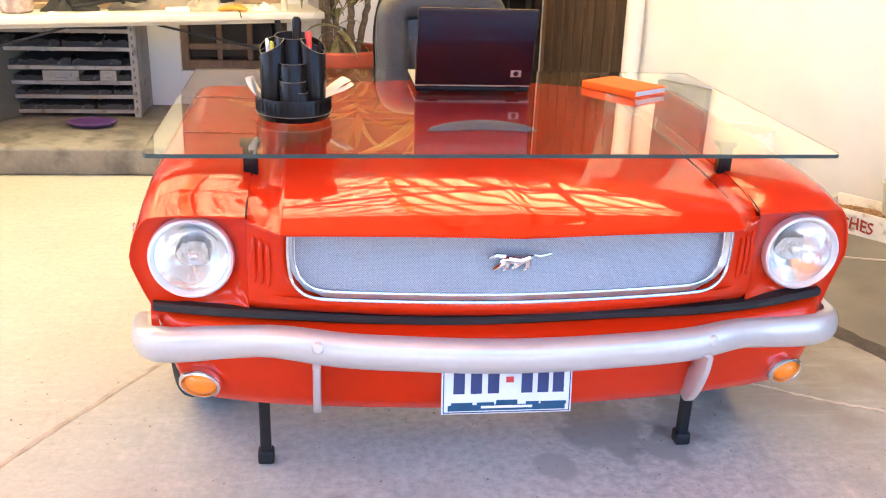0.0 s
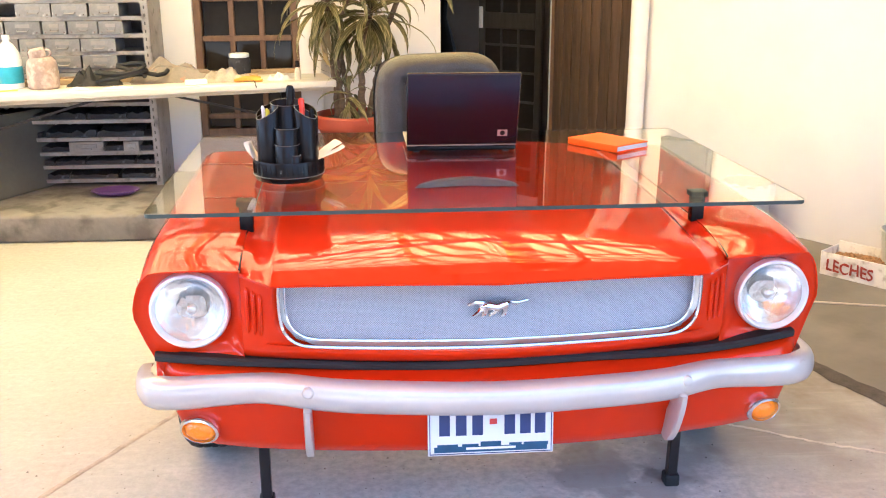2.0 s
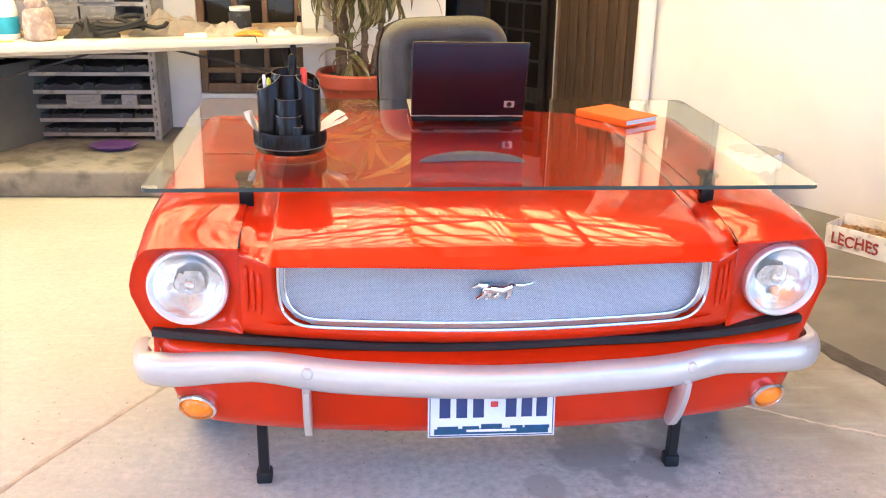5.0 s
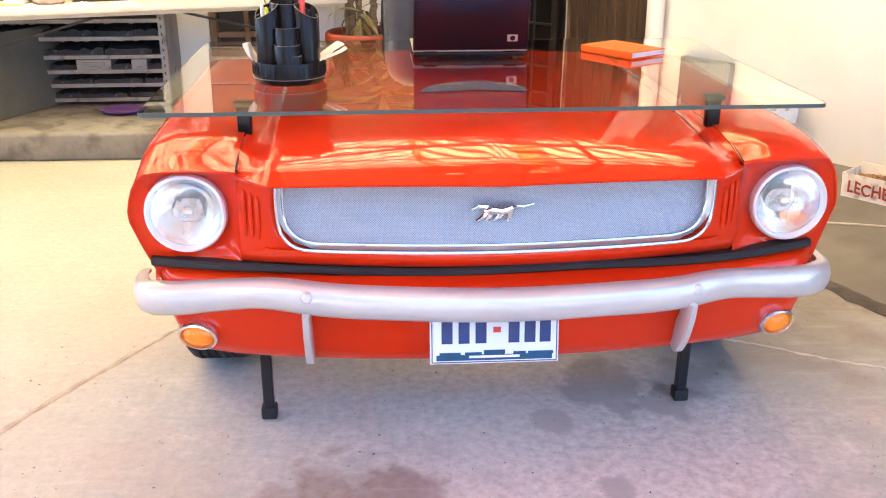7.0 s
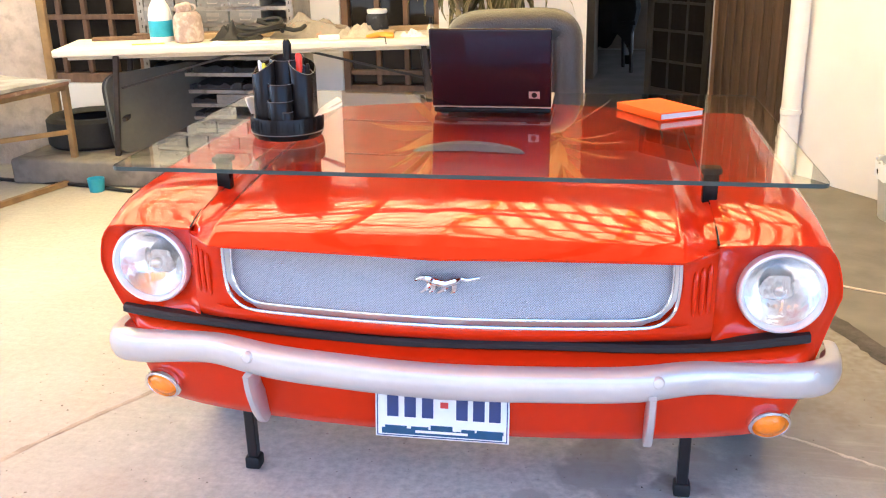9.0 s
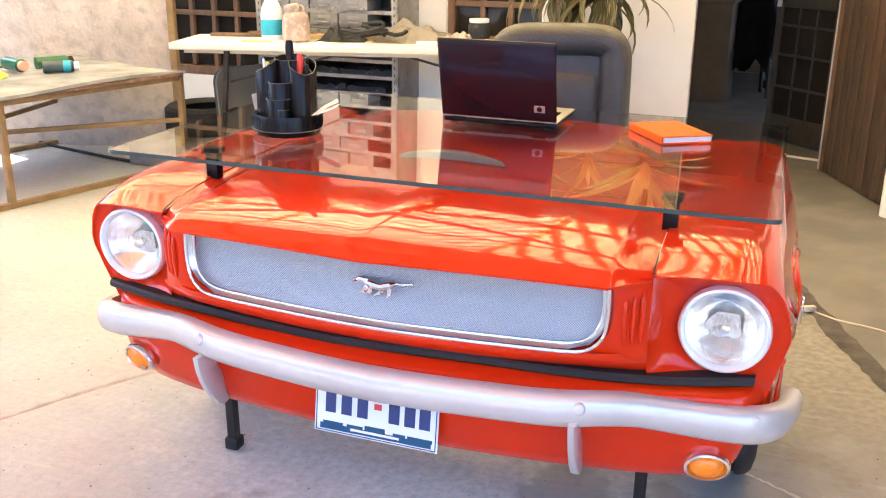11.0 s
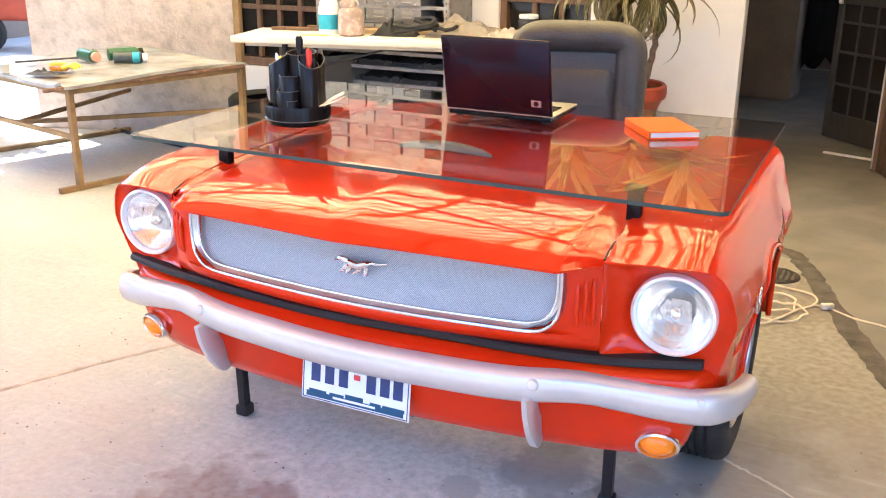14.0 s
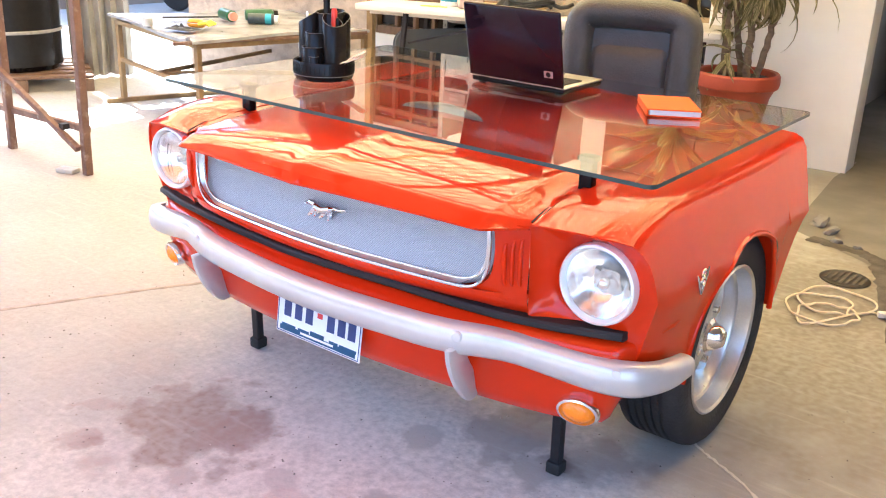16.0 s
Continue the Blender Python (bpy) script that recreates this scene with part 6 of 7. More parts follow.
    def heap(name, label, cat, u, v, w, d, hgt, mat, seed, spiky=0.3, peak=0.0):
        rnd = random.Random(seed)
        t = thing(name, label, cat, bench_at(u, v))
        n = 16
        rows = []
        for j in range(n + 1):
            row = []
            for i in range(n + 1):
                a, b2 = -1 + 2 * i / n, -1 + 2 * j / n
                r2 = min(1, math.hypot(a, b2))
                z = hgt * max(0, 1 - r2 ** 3) * max(0.12, 0.5 + spiky * noise.noise(Vector((a * 2.9 + seed, b2 * 2.9, seed))) * 1.6) + 0.25 * hgt * abs(noise.noise(Vector((a * 6, b2 * 6, seed * 3)))) * (1 - r2)
                z += peak * hgt * math.exp(-9 * (a + 0.35) ** 2 - 4 * b2 * b2) * (1 - r2 ** 2)
                row.append((a * w / 2 * (1 + 0.12 * noise.noise(Vector((b2 * 3, seed, 0)))), b2 * d / 2, max(0.001, z)))
            rows.append(row)
        part("fold", grid(bmesh.new(), rows), mat, t, smooth=30)
        return t

    heap("plastic_bag", "dusty clear plastic bag with brown and red contents", "bag", 1.45, 0.32, 0.56, 0.26, 0.11, BAG, 4, 0.4, 0.75)
    heap("crumpled_sheet", "crumpled pale plastic sheet on the bench", "sheet", 1.7, 0.2, 0.3, 0.2, 0.08, CLOTH_GREY, 7, 0.7)
    heap("dark_rag", "dark rag heaped behind the hose", "rag", 0.98, 0.3, 0.3, 0.2, 0.08, DARK_GOODS, 9, 1.0)
    heap("white_rag", "crumpled white rag at the bench edge", "rag", 2.0, 0.14, 0.14, 0.12, 0.045, PAPER, 12, 0.6)
    heap("white_rag", "flat white rag on the bench", "rag", 1.1, 0.07, 0.16, 0.08, 0.014, PAPER, 14, 0.4)
    heap("white_rag", "flat white rag on the bench", "rag", 0.9, 0.08, 0.1, 0.07, 0.02, PAPER, 15, 0.4)
    p = thing("foam_block", "small white foam block on the bench", "foam", bench_at(1.52, 0.08, 0, 4))
    part("block", boxed((0.12, 0.05, 0.028), (0, 0, 0.014), bevel=0.006), PAPER, p)
    j = thing("dark_jar", "dark glass jar with a white lid", "jar", bench_at(1.8, 0.36))
    part("body", lathe(bmesh.new(), [(0.0, 0.0), (0.06, 0.0), (0.065, 0.008), (0.065, 0.1), (0.056, 0.115), (0.054, 0.12)], 24), DARK_GOODS, j)
    part("lid", lathe(bmesh.new(), [(0.058, 0.116), (0.06, 0.12), (0.06, 0.138), (0.0, 0.14)], 24), BOTTLE_WHITE, j)
    g = thing("glue_gun", "orange-handled tool with a thin metal tip", "tool", bench_at(1.82, 0.1, 0, 15))
    part("handle", tube(bmesh.new(), [(-0.09, 0, 0.014), (-0.03, 0.01, 0.018), (0.02, -0.008, 0.022), (0.07, 0.012, 0.016)], [0.008, 0.016, 0.014, 0.009], 9), ORANGE_TOOL, g)
    part("grip", tube(bmesh.new(), [(-0.01, 0, 0.02), (0.03, -0.05, 0.014), (0.05, -0.07, 0.012)], [0.012, 0.012, 0.008], 9), ORANGE_TOOL, g)
    part("tip", tube(bmesh.new(), [(0.0, -0.06, 0.012), (-0.01, -0.105, 0.006), (-0.012, -0.125, -0.02)], 0.003, 6), DARK_IRON, g)
    s = thing("small_bottle", "small clear bottle with amber liquid and a black cap", "bottle", bench_at(2.1, 0.1))
    part("body", lathe(bmesh.new(), [(0.0, 0.0), (0.018, 0.0), (0.019, 0.05), (0.012, 0.066), (0.01, 0.074)], 16), CABLE, s)
    part("cap", lathe(bmesh.new(), [(0.012, 0.072), (0.011, 0.108), (0.0, 0.11)], 12), BLACK_PLASTIC, s)
    pc = thing("yellow_pencil", "yellow pencil lying on the bench", "pencil", bench_at(0.5, 0.13, 0.004, 6))
    part("shaft", tube(bmesh.new(), [(-0.09, 0, 0), (0.09, 0, 0)], 0.004, 6), YELLOW, pc)
    # on the step in front of the shelf
    pd = thing("purple_dish", "shallow purple plastic dish on the step", "dish", pose(-1.78, 3.4, STEP_Z + 0.001) @ Matrix.Diagonal((1.0, 0.72, 1.0, 1)))
    part("dish", lathe(bmesh.new(), [(0.0, 0.004), (0.1, 0.004), (0.125, 0.022), (0.138, 0.025), (0.136, 0.029), (0.12, 0.026), (0.095, 0.01), (0.0, 0.01)], 36), PURPLE, pd)
    bl = thing("grey_panel", "dark grey round-cornered board leaning in front of the shelf", "board", pose(-2.5, 3.1, STEP_Z + 0.002, 0, 0, 64) @ pose(0, 0, 0, -6, 0, 0))
    for k, (dy, mat) in enumerate(((0.0, GREY_BOARD), (0.024, BLACK_STEEL))):
        ring = []
        w, hh, rc = 0.72, 0.46, 0.09
        for cx, cz, a0 in ((w - rc, hh - rc, 0), (rc, hh - rc, 90), (rc, rc, 180), (w - rc, rc, 270)):
            ring += [(cx + rc * math.cos(radians(a0 + 15 * q)), cz + rc * math.sin(radians(a0 + 15 * q))) for q in range(7)]
        rows = [[(x, dy + o, z) for x, z in ring] for o in (-0.01, 0.01)]
        part("sheet" if k == 0 else "backing", grid(bmesh.new(), rows, close=True, cap=True), mat, bl)
    cp = thing("blue_cup", "small pale blue plastic tub at the foot of the step", "tub", pose(-2.52, 2.86, 0.001))
    part("tub", lathe(bmesh.new(), [(0.0, 0.002), (0.04, 0.0), (0.048, 0.075), (0.045, 0.075), (0.038, 0.008), (0.0, 0.008)], 20), BLUE_LABEL, cp)


# ---- house front: windows, doors, pipe ----
def build_lattice(name, label, x0, x1, z0, z1, y, cols, z_bars):
    th = thing(name, label, "window", kind="structure")
    fw = 0.045
    part("frame", boxed((fw, 0.07, z1 - z0), (x0 + fw / 2, y, (z0 + z1) / 2), bevel=0.004, seg=1), FRAME_WOOD, th)
    part("frame", boxed((fw, 0.07, z1 - z0), (x1 - fw / 2, y, (z0 + z1) / 2), bevel=0.004, seg=1), FRAME_WOOD, th)
    for z in (z0 + 0.03, z1 - 0.03):
        part("rail", boxed((x1 - x0 - 2 * fw, 0.068, 0.06), ((x0 + x1) / 2, y, z), bevel=0.004, seg=1), FRAME_WOOD, th)
    xs = [lerp(x0 + fw, x1 - fw, k / cols) for k in range(cols + 1)]
    for x in xs[1:-1]:
        part("muntin", boxed((0.034, 0.045, z1 - z0 - 0.12), (x, y, (z0 + z1) / 2), bevel=0.004, seg=1), FRAME_WOOD, th)
    for z in z_bars:
        part("muntin", boxed((x1 - x0 - 2 * fw, 0.05, 0.034), ((x0 + x1) / 2, y, z), bevel=0.004, seg=1), FRAME_WOOD, th)
    zs = [z0 + 0.06] + list(z_bars) + [z1 - 0.06]
    for a, b in zip(zs, zs[1:]):
        for c, d in zip(xs, xs[1:]):
            part("pane", boxed((d - c - 0.02, 0.004, b - a - 0.02), ((c + d) / 2, y + 0.012, (a + b) / 2)), PANE_DARK, th)


def build_house_front():
    build_lattice("window_1", "brown wooden lattice window with dark panes", -1.369, -0.731, 0.362, 1.338, WALL_Y + 0.06, 3, [0.5, 0.74, 0.98, 1.22])
    build_lattice("window_2", "brown wooden lattice window with dark panes", -3.549, -2.721, 0.422, 2.098, WALL_Y + 0.07, 4, [0.62, 0.85, 1.08, 1.31, 1.54, 1.77, 1.98])
    # open glazed leaf, hinged on the far jamb
    a, b = Vector((0.97, 5.03)), Vector((0.55, 5.44))
    d = (b - a)
    ln = d.length
    m = pose(a.x, a.y, 0.012, 0, 0, math.degrees(math.atan2(d.y, d.x)))
    th = thing("door_1", "open dark wooden door with small glazed squares", "door", m, kind="structure")
    fw = 0.055
    for x in (fw / 2, ln - fw / 2):
        part("stile", boxed((fw, 0.045, 2.05), (x, 0, 1.025), bevel=0.004, seg=1), DOOR_DARK, th)
    for z, h in ((0.09, 0.18), (0.98, 0.12), (2.0, 0.1)):
        part("rail", boxed((ln - 2 * fw, 0.043, h), (ln / 2, 0, z), bevel=0.003, seg=1), DOOR_DARK, th)
    cols = 3
    for k in range(1, cols):
        part("muntin", boxed((0.018, 0.03, 1.8), (fw + (ln - 2 * fw) * k / cols, 0, 1.06), bevel=0.002, seg=1), DOOR_DARK, th)
    for z in (0.38, 0.6, 0.8, 1.2, 1.42, 1.64, 1.84):
        part("muntin", boxed((ln - 2 * fw, 0.032, 0.018), (ln / 2, 0, z), bevel=0.002, seg=1), DOOR_DARK, th)
    part("pane", boxed((ln - 2 * fw, 0.004, 1.8), (ln / 2, 0.004, 1.06)), PANE_DARK, th)
    h = part("door_handle", boxed((0.03, 0.02, 0.16), (ln - 0.03, 0.03, 1.0), bevel=0.004), BOTTLE_WHITE, th, "pale lock plate")
    # jamb between the leaf and the boarded shutter
    slab("door_jamb", (0.952, 4.49), (0.99, 5.09), 0, 2.2, 0.16, DARK_WOOD, "dark wooden door jamb", side=-1)
    # dark boarded shutter flat in the side wall
    da, db = Vector((0.945, 4.46)), Vector((1.275, 3.69))
    dd = db - da
    dl = dd.length
    ang = math.degrees(math.atan2(dd.y, dd.x))
    th = thing("door_2", "dark brown door of upright tongue-and-groove boards", "door", pose(da.x, da.y, 0.012, 0, 0, ang), kind="structure")
    n, w = 8, dl / 8
    for k in range(n):
        part("board", boxed((w - 0.004, 0.03, 2.3), (w * (k + 0.5), 0.02, 1.15), bevel=0.006, seg=2), DARK_WOOD, th)
    part("backing", boxed((dl + 0.12, 0.01, 2.3), (dl / 2 - 0.06, 0.045, 1.15)), DARK_IRON, th)
    part("edge_strip", boxed((0.018, 0.05, 2.3), (-0.012, 0.01, 1.15), bevel=0.003, seg=1), FRAME_WOOD, th)
    part("edge_bead", boxed((0.006, 0.01, 2.28), (-0.006, -0.02, 1.15), bevel=0.002, seg=1), BUCKET_GREY, th, "thin grey metal edge bead")
    slab("wall_over_door", SIDE_A, SIDE_A + SIDE_DIR * 0.67, 2.31, 3.0, 0.2, WHITE_PLASTER, "white plastered wall over the door", side=1)
    slab("wall_over_opening", CORNER, SIDE_A, 2.2, 3.0, 0.2, WHITE_PLASTER, "white plastered wall over the doorway", side=1)
    # dark grey panel in place of a window known only by its reflection
    wc = thing("reflected_panel", "dark grey panel on the white side wall, standing in for a reflected dark window", "cabinet", pose(1.46 - 0.004, 3.425 - 0.003, 1.29, 0, 0, math.degrees(math.atan2(SIDE_DIR.y, SIDE_DIR.x))))
    body = part("body", boxed((0.335, 0.05, 0.95), (0.168, -0.0255, 0.475), bevel=0.004), WALL_PANEL, wc)
    for z0, z1 in ((0.012, 0.468), (0.476, 0.938)):
        dr = part("door", boxed((0.311, 0.006, z1 - z0), (0.168, -0.054, (z0 + z1) / 2), bevel=0.002, seg=1), WALL_PANEL, wc)
        part("handle", boxed((0.012, 0.014, 0.07), (0.035, -0.063, (z0 + z1) / 2), bevel=0.003, seg=1), GREY_STEEL, dr)
    # upright drain pipe at the corner
    p = SIDE_A + SIDE_DIR * 0.74 - SIDE_N * 0.05
    pp = thing("drain_pipe", "white plastic drain pipe fixed upright to the wall", "pipe", pose(p.x, p.y, 0.001))
    part("pipe", lathe(bmesh.new(), [(0.052, 0.0), (0.052, 2.9), (0.046, 2.9)], 24), WHITE_PIPE, pp)
    for z in (0.35, 1.5, 2.6):
        part("clamp", lathe(bmesh.new(), [(0.053, z), (0.057, z + 0.004), (0.057, z + 0.03), (0.053, z + 0.034)], 24), WHITE_PIPE, pp)
    bm = boxed((0.4, 0.035, 0.012), (0.8, 4.83, 0.007), (0, 0, -17), 0.003, 1)
    part("threshold_strip", bm, WHITE_STRIP, label="bright metal threshold strip on the floor", kind="structure", category="threshold")
    # seen in the dim room
    bd = thing("brown_cabinet", "plain brown wooden cabinet in the dim room", "cabinet", pose(-0.12, 7.1, 0.001, 0, 0, -4))
    part("body", boxed((0.5, 0.4, 0.84), (0, 0, 0.42), bevel=0.006), CABINET_WOOD, bd)
    part("top", boxed((0.54, 0.44, 0.03), (0, 0, 0.857), bevel=0.004), CABINET_WOOD, bd)
    ch = thing("covered_chair", "dark chair under a hanging black cloth", "chair", pose(0.24, 7.4, 0.001, 0, 0, 12))
    for x in (-0.18, 0.18):
        for y in (-0.18, 0.18):
            part("leg", beam(bmesh.new(), (x * 0.9, y * 0.9, 0.45), (x, y, 0.0), 0.025, 0.025), DARK_IRON, ch)
    rows = []
    for j in range(9):
        z = 1.5 - 1.22 * j / 8
        rows.append([((0.24 + 0.05 * math.sin(j * 1.3)) * math.cos(a) * (1 + 0.08 * math.sin(5 * a)), 0.22 * math.sin(a) * (1 + 0.1 * math.cos(7 * a)), z + (0.1 * math.sin(3 * a) if j == 8 else 0)) for a in (2 * math.pi * k / 30 for k in range(30))])
    part("cloth", grid(bmesh.new(), rows, close=True), BLACK_CLOTH, ch, "black draped cloth")
    part("seat", boxed((0.4, 0.4, 0.04), (0, 0, 0.46), bevel=0.01), BLACK_CLOTH, ch)
    ht = thing("white_heater", "slim white appliance on small castors", "heater", pose(0.42, 7.9, 0.001))
    part("body", boxed((0.1, 0.2, 0.5), (0, 0, 0.34), bevel=0.02), BOTTLE_WHITE, ht)
    for y in (-0.07, 0.07):
        part("castor", lathe(bmesh.new(), [(0.0, -0.02), (0.045, -0.02), (0.045, 0.02), (0.0, 0.02)], 14, "y", (0, y, 0.045)), RUBBER, ht)


# ---- right of the desk ----
def build_right_side():
    o, ex = Vector((1.83, 2.1)), Vector((2.035, 1.84))
    d = ex - o
    ln, ang = d.length + 0.02, math.degrees(math.atan2(d.y, d.x))
    th = thing("feed_box", "white cut-down carton holding brown pellets", "box", pose(o.x, o.y, 0.001, 0, 0, ang))
    w, h, t = 0.17, 0.115, 0.006
    part("front_wall", boxed((ln, t, h), (ln / 2, 0, h / 2), (4, 0, 0), 0.002, 1), BOX_WHITE, th)
    part("back_wall", boxed((ln, t, h * 1.15), (ln / 2, w, h * 0.57), (-3, 0, 0), 0.002, 1), BOX_WHITE, th)
    part("end_wall", boxed((t, w, h), (0, w / 2, h / 2), (0, -3, 0), 0.002, 1), BOX_WHITE, th)
    part("end_wall", boxed((t, w, h), (ln, w / 2, h / 2), (0, 3, 0), 0.002, 1), BOX_WHITE, th)
    part("floor", boxed((ln, w, t), (ln / 2, w / 2, t / 2)), BOX_WHITE, th)
    cu = bpy.data.curves.new("lettering", "FONT")
    cu.body, cu.size, cu.extrude, cu.offset = "LECHES", 0.078, 0.0012, 0.0012
    tmp = bpy.data.objects.new("lettering", cu)
    scene.collection.objects.link(tmp)
    dg = bpy.context.evaluated_depsgraph_get()
    me = bpy.data.meshes.new_from_object(tmp.evaluated_get(dg))
    bpy.data.objects.remove(tmp)
    for v in me.vertices:
        wob = noise.noise_vector(Vector((v.co.x * 38, v.co.y * 38, 1.0)))
        v.co.x += 0.0032 * wob.x + 0.06 * (v.co.y - 0.03) * math.sin(v.co.x * 60)
        v.co.y += 0.0038 * wob.y + 0.004 * math.sin(v.co.x * 47)
    tx = link_mesh("lettering", me, RED_INK, th, "red-brown hand-painted letters", smooth=0)
    tx.matrix_local = pose(0.028, -0.0055, 0.028, 94, 0, 0) @ Matrix.Diagonal((0.86, 1, 1, 1))
    rnd = random.Random(8)
    bm = bmesh.new()
    for k in range(420):
        x, y = rnd.uniform(0.02, ln - 0.02), rnd.uniform(0.015, w - 0.015)
        z = 0.07 + 0.03 * (1 - (2 * x / ln - 1) ** 2) * (1 - (2 * y / w - 1) ** 2) + rnd.uniform(-0.005, 0.005)
        bmesh.ops.create_icosphere(bm, subdivisions=1, radius=rnd.uniform(0.006, 0.009), matrix=Matrix.Translation((x, y, z)))
    pel = part("pellets", bm, KIBBLE, label="heap of brown feed pellets in the box", kind="stuff", category="pellets", smooth=60)
    pel.matrix_world = pose(o.x, o.y, 0.001, 0, 0, ang)
    bk = thing("bucket", "pale grey plastic bucket with a bag liner", "bucket", pose(1.72, 2.8, 0.001))
    part("body", lathe(bmesh.new(), [(0.0, 0.004), (0.105, 0.0), (0.11, 0.01), (0.135, 0.27), (0.142, 0.275), (0.142, 0.285), (0.132, 0.285), (0.106, 0.012), (0.0, 0.012)], 36), BUCKET_GREY, bk)
    rows = [[((0.143 + 0.006 * math.sin(k * 1.7 + j)) * math.cos(2 * math.pi * k / 40), (0.143 + 0.006 * math.sin(k * 1.7 + j)) * math.sin(2 * math.pi * k / 40), 0.29 - 0.03 * j + 0.008 * math.sin(k * 2.1)) for k in range(40)] for j in range(4)]
    part("liner", grid(bmesh.new(), rows, close=True), BOTTLE_WHITE, bk)
    part("handle", tube(bmesh.new(), [(0.145 * math.cos(a), -0.02, 0.25 - 0.1 * math.sin(a)) for a in (math.pi * k / 16 for k in range(17))], 0.003, 6), DARK_IRON, bk)
    bk2 = thing("tin_bucket", "battered galvanised bucket beside the feed box", "bucket", pose(2.16, 1.95, 0.001))
    part("body", lathe(bmesh.new(), [(0.0, 0.004), (0.09, 0.0), (0.093, 0.01), (0.12, 0.24), (0.126, 0.246), (0.12, 0.25), (0.09, 0.012), (0.0, 0.012)], 32), BUCKET_GREY, bk2)
    # cable coil, plug lead and drain cover
    cb = thing("cable", "tangled pale extension cable lying on the floor", "cable")
    rnd = random.Random(21)
    pts = []
    for k in range(44):
        a = k * 0.4
        r = 0.12 + 0.06 * math.sin(k * 0.31) + rnd.uniform(-0.01, 0.01)
        pts.append((0.76 + r * 0.95 * math.cos(a) + 0.004 * math.sin(k), 1.98 + r * 1.0 * math.sin(a) - 0.0022 * k, 0.006 + 0.01 * abs(math.sin(k * 0.9))))
    pts += [(0.88, 2.0, 0.008), (1.03, 1.93, 0.007), (1.17, 1.89, 0.007), (1.4, 1.78, 0.007), (1.68, 1.7, 0.007), (1.97, 1.63, 0.007), (2.4, 1.62, 0.007)]
    part("lead", tube(bmesh.new(), curve_through(pts, 3), 0.0042, 6), CABLE, cb)
    part("connector", boxed((0.05, 0.025, 0.022), (0.93, 1.985, 0.018), (0, 0, 30), 0.005), BOX_WHITE, cb)
    dr = thing("drain_cover", "round dark iron drain cover with slots", "drain", pose(0.69, 2.3, 0.004))
    part("disc", lathe(bmesh.new(), [(0.0, 0.004), (0.095, 0.004), (0.1, 0.001), (0.1, -0.002)], 36), DARK_IRON, dr)
    for k in range(-3, 4):
        part("slot", boxed((0.012, 0.16 - abs(k) * 0.022, 0.002), (k * 0.024, 0, 0.0045)), DARK_JOINT, dr)
    for x, y, s in ((0.45, 2.86, 0.05), (0.52, 2.74, 0.035), (0.36, 2.95, 0.06), (0.62, 2.72, 0.03)):
        st = thing("stone", "broken piece of concrete by the channel", "stone", pose(x, y, s * 0.3, 10, 20, 40 * s * 100), group="broken concrete")
        bm = bmesh.new()
        bmesh.ops.create_icosphere(bm, subdivisions=2, radius=s * 0.8)
        for v in bm.verts:
            v.co *= 1 + 0.7 * noise.noise(v.co * 25)
            v.co.z *= 0.5
        part("chunk", bm, CONCRETE_STEP, st, smooth=20)


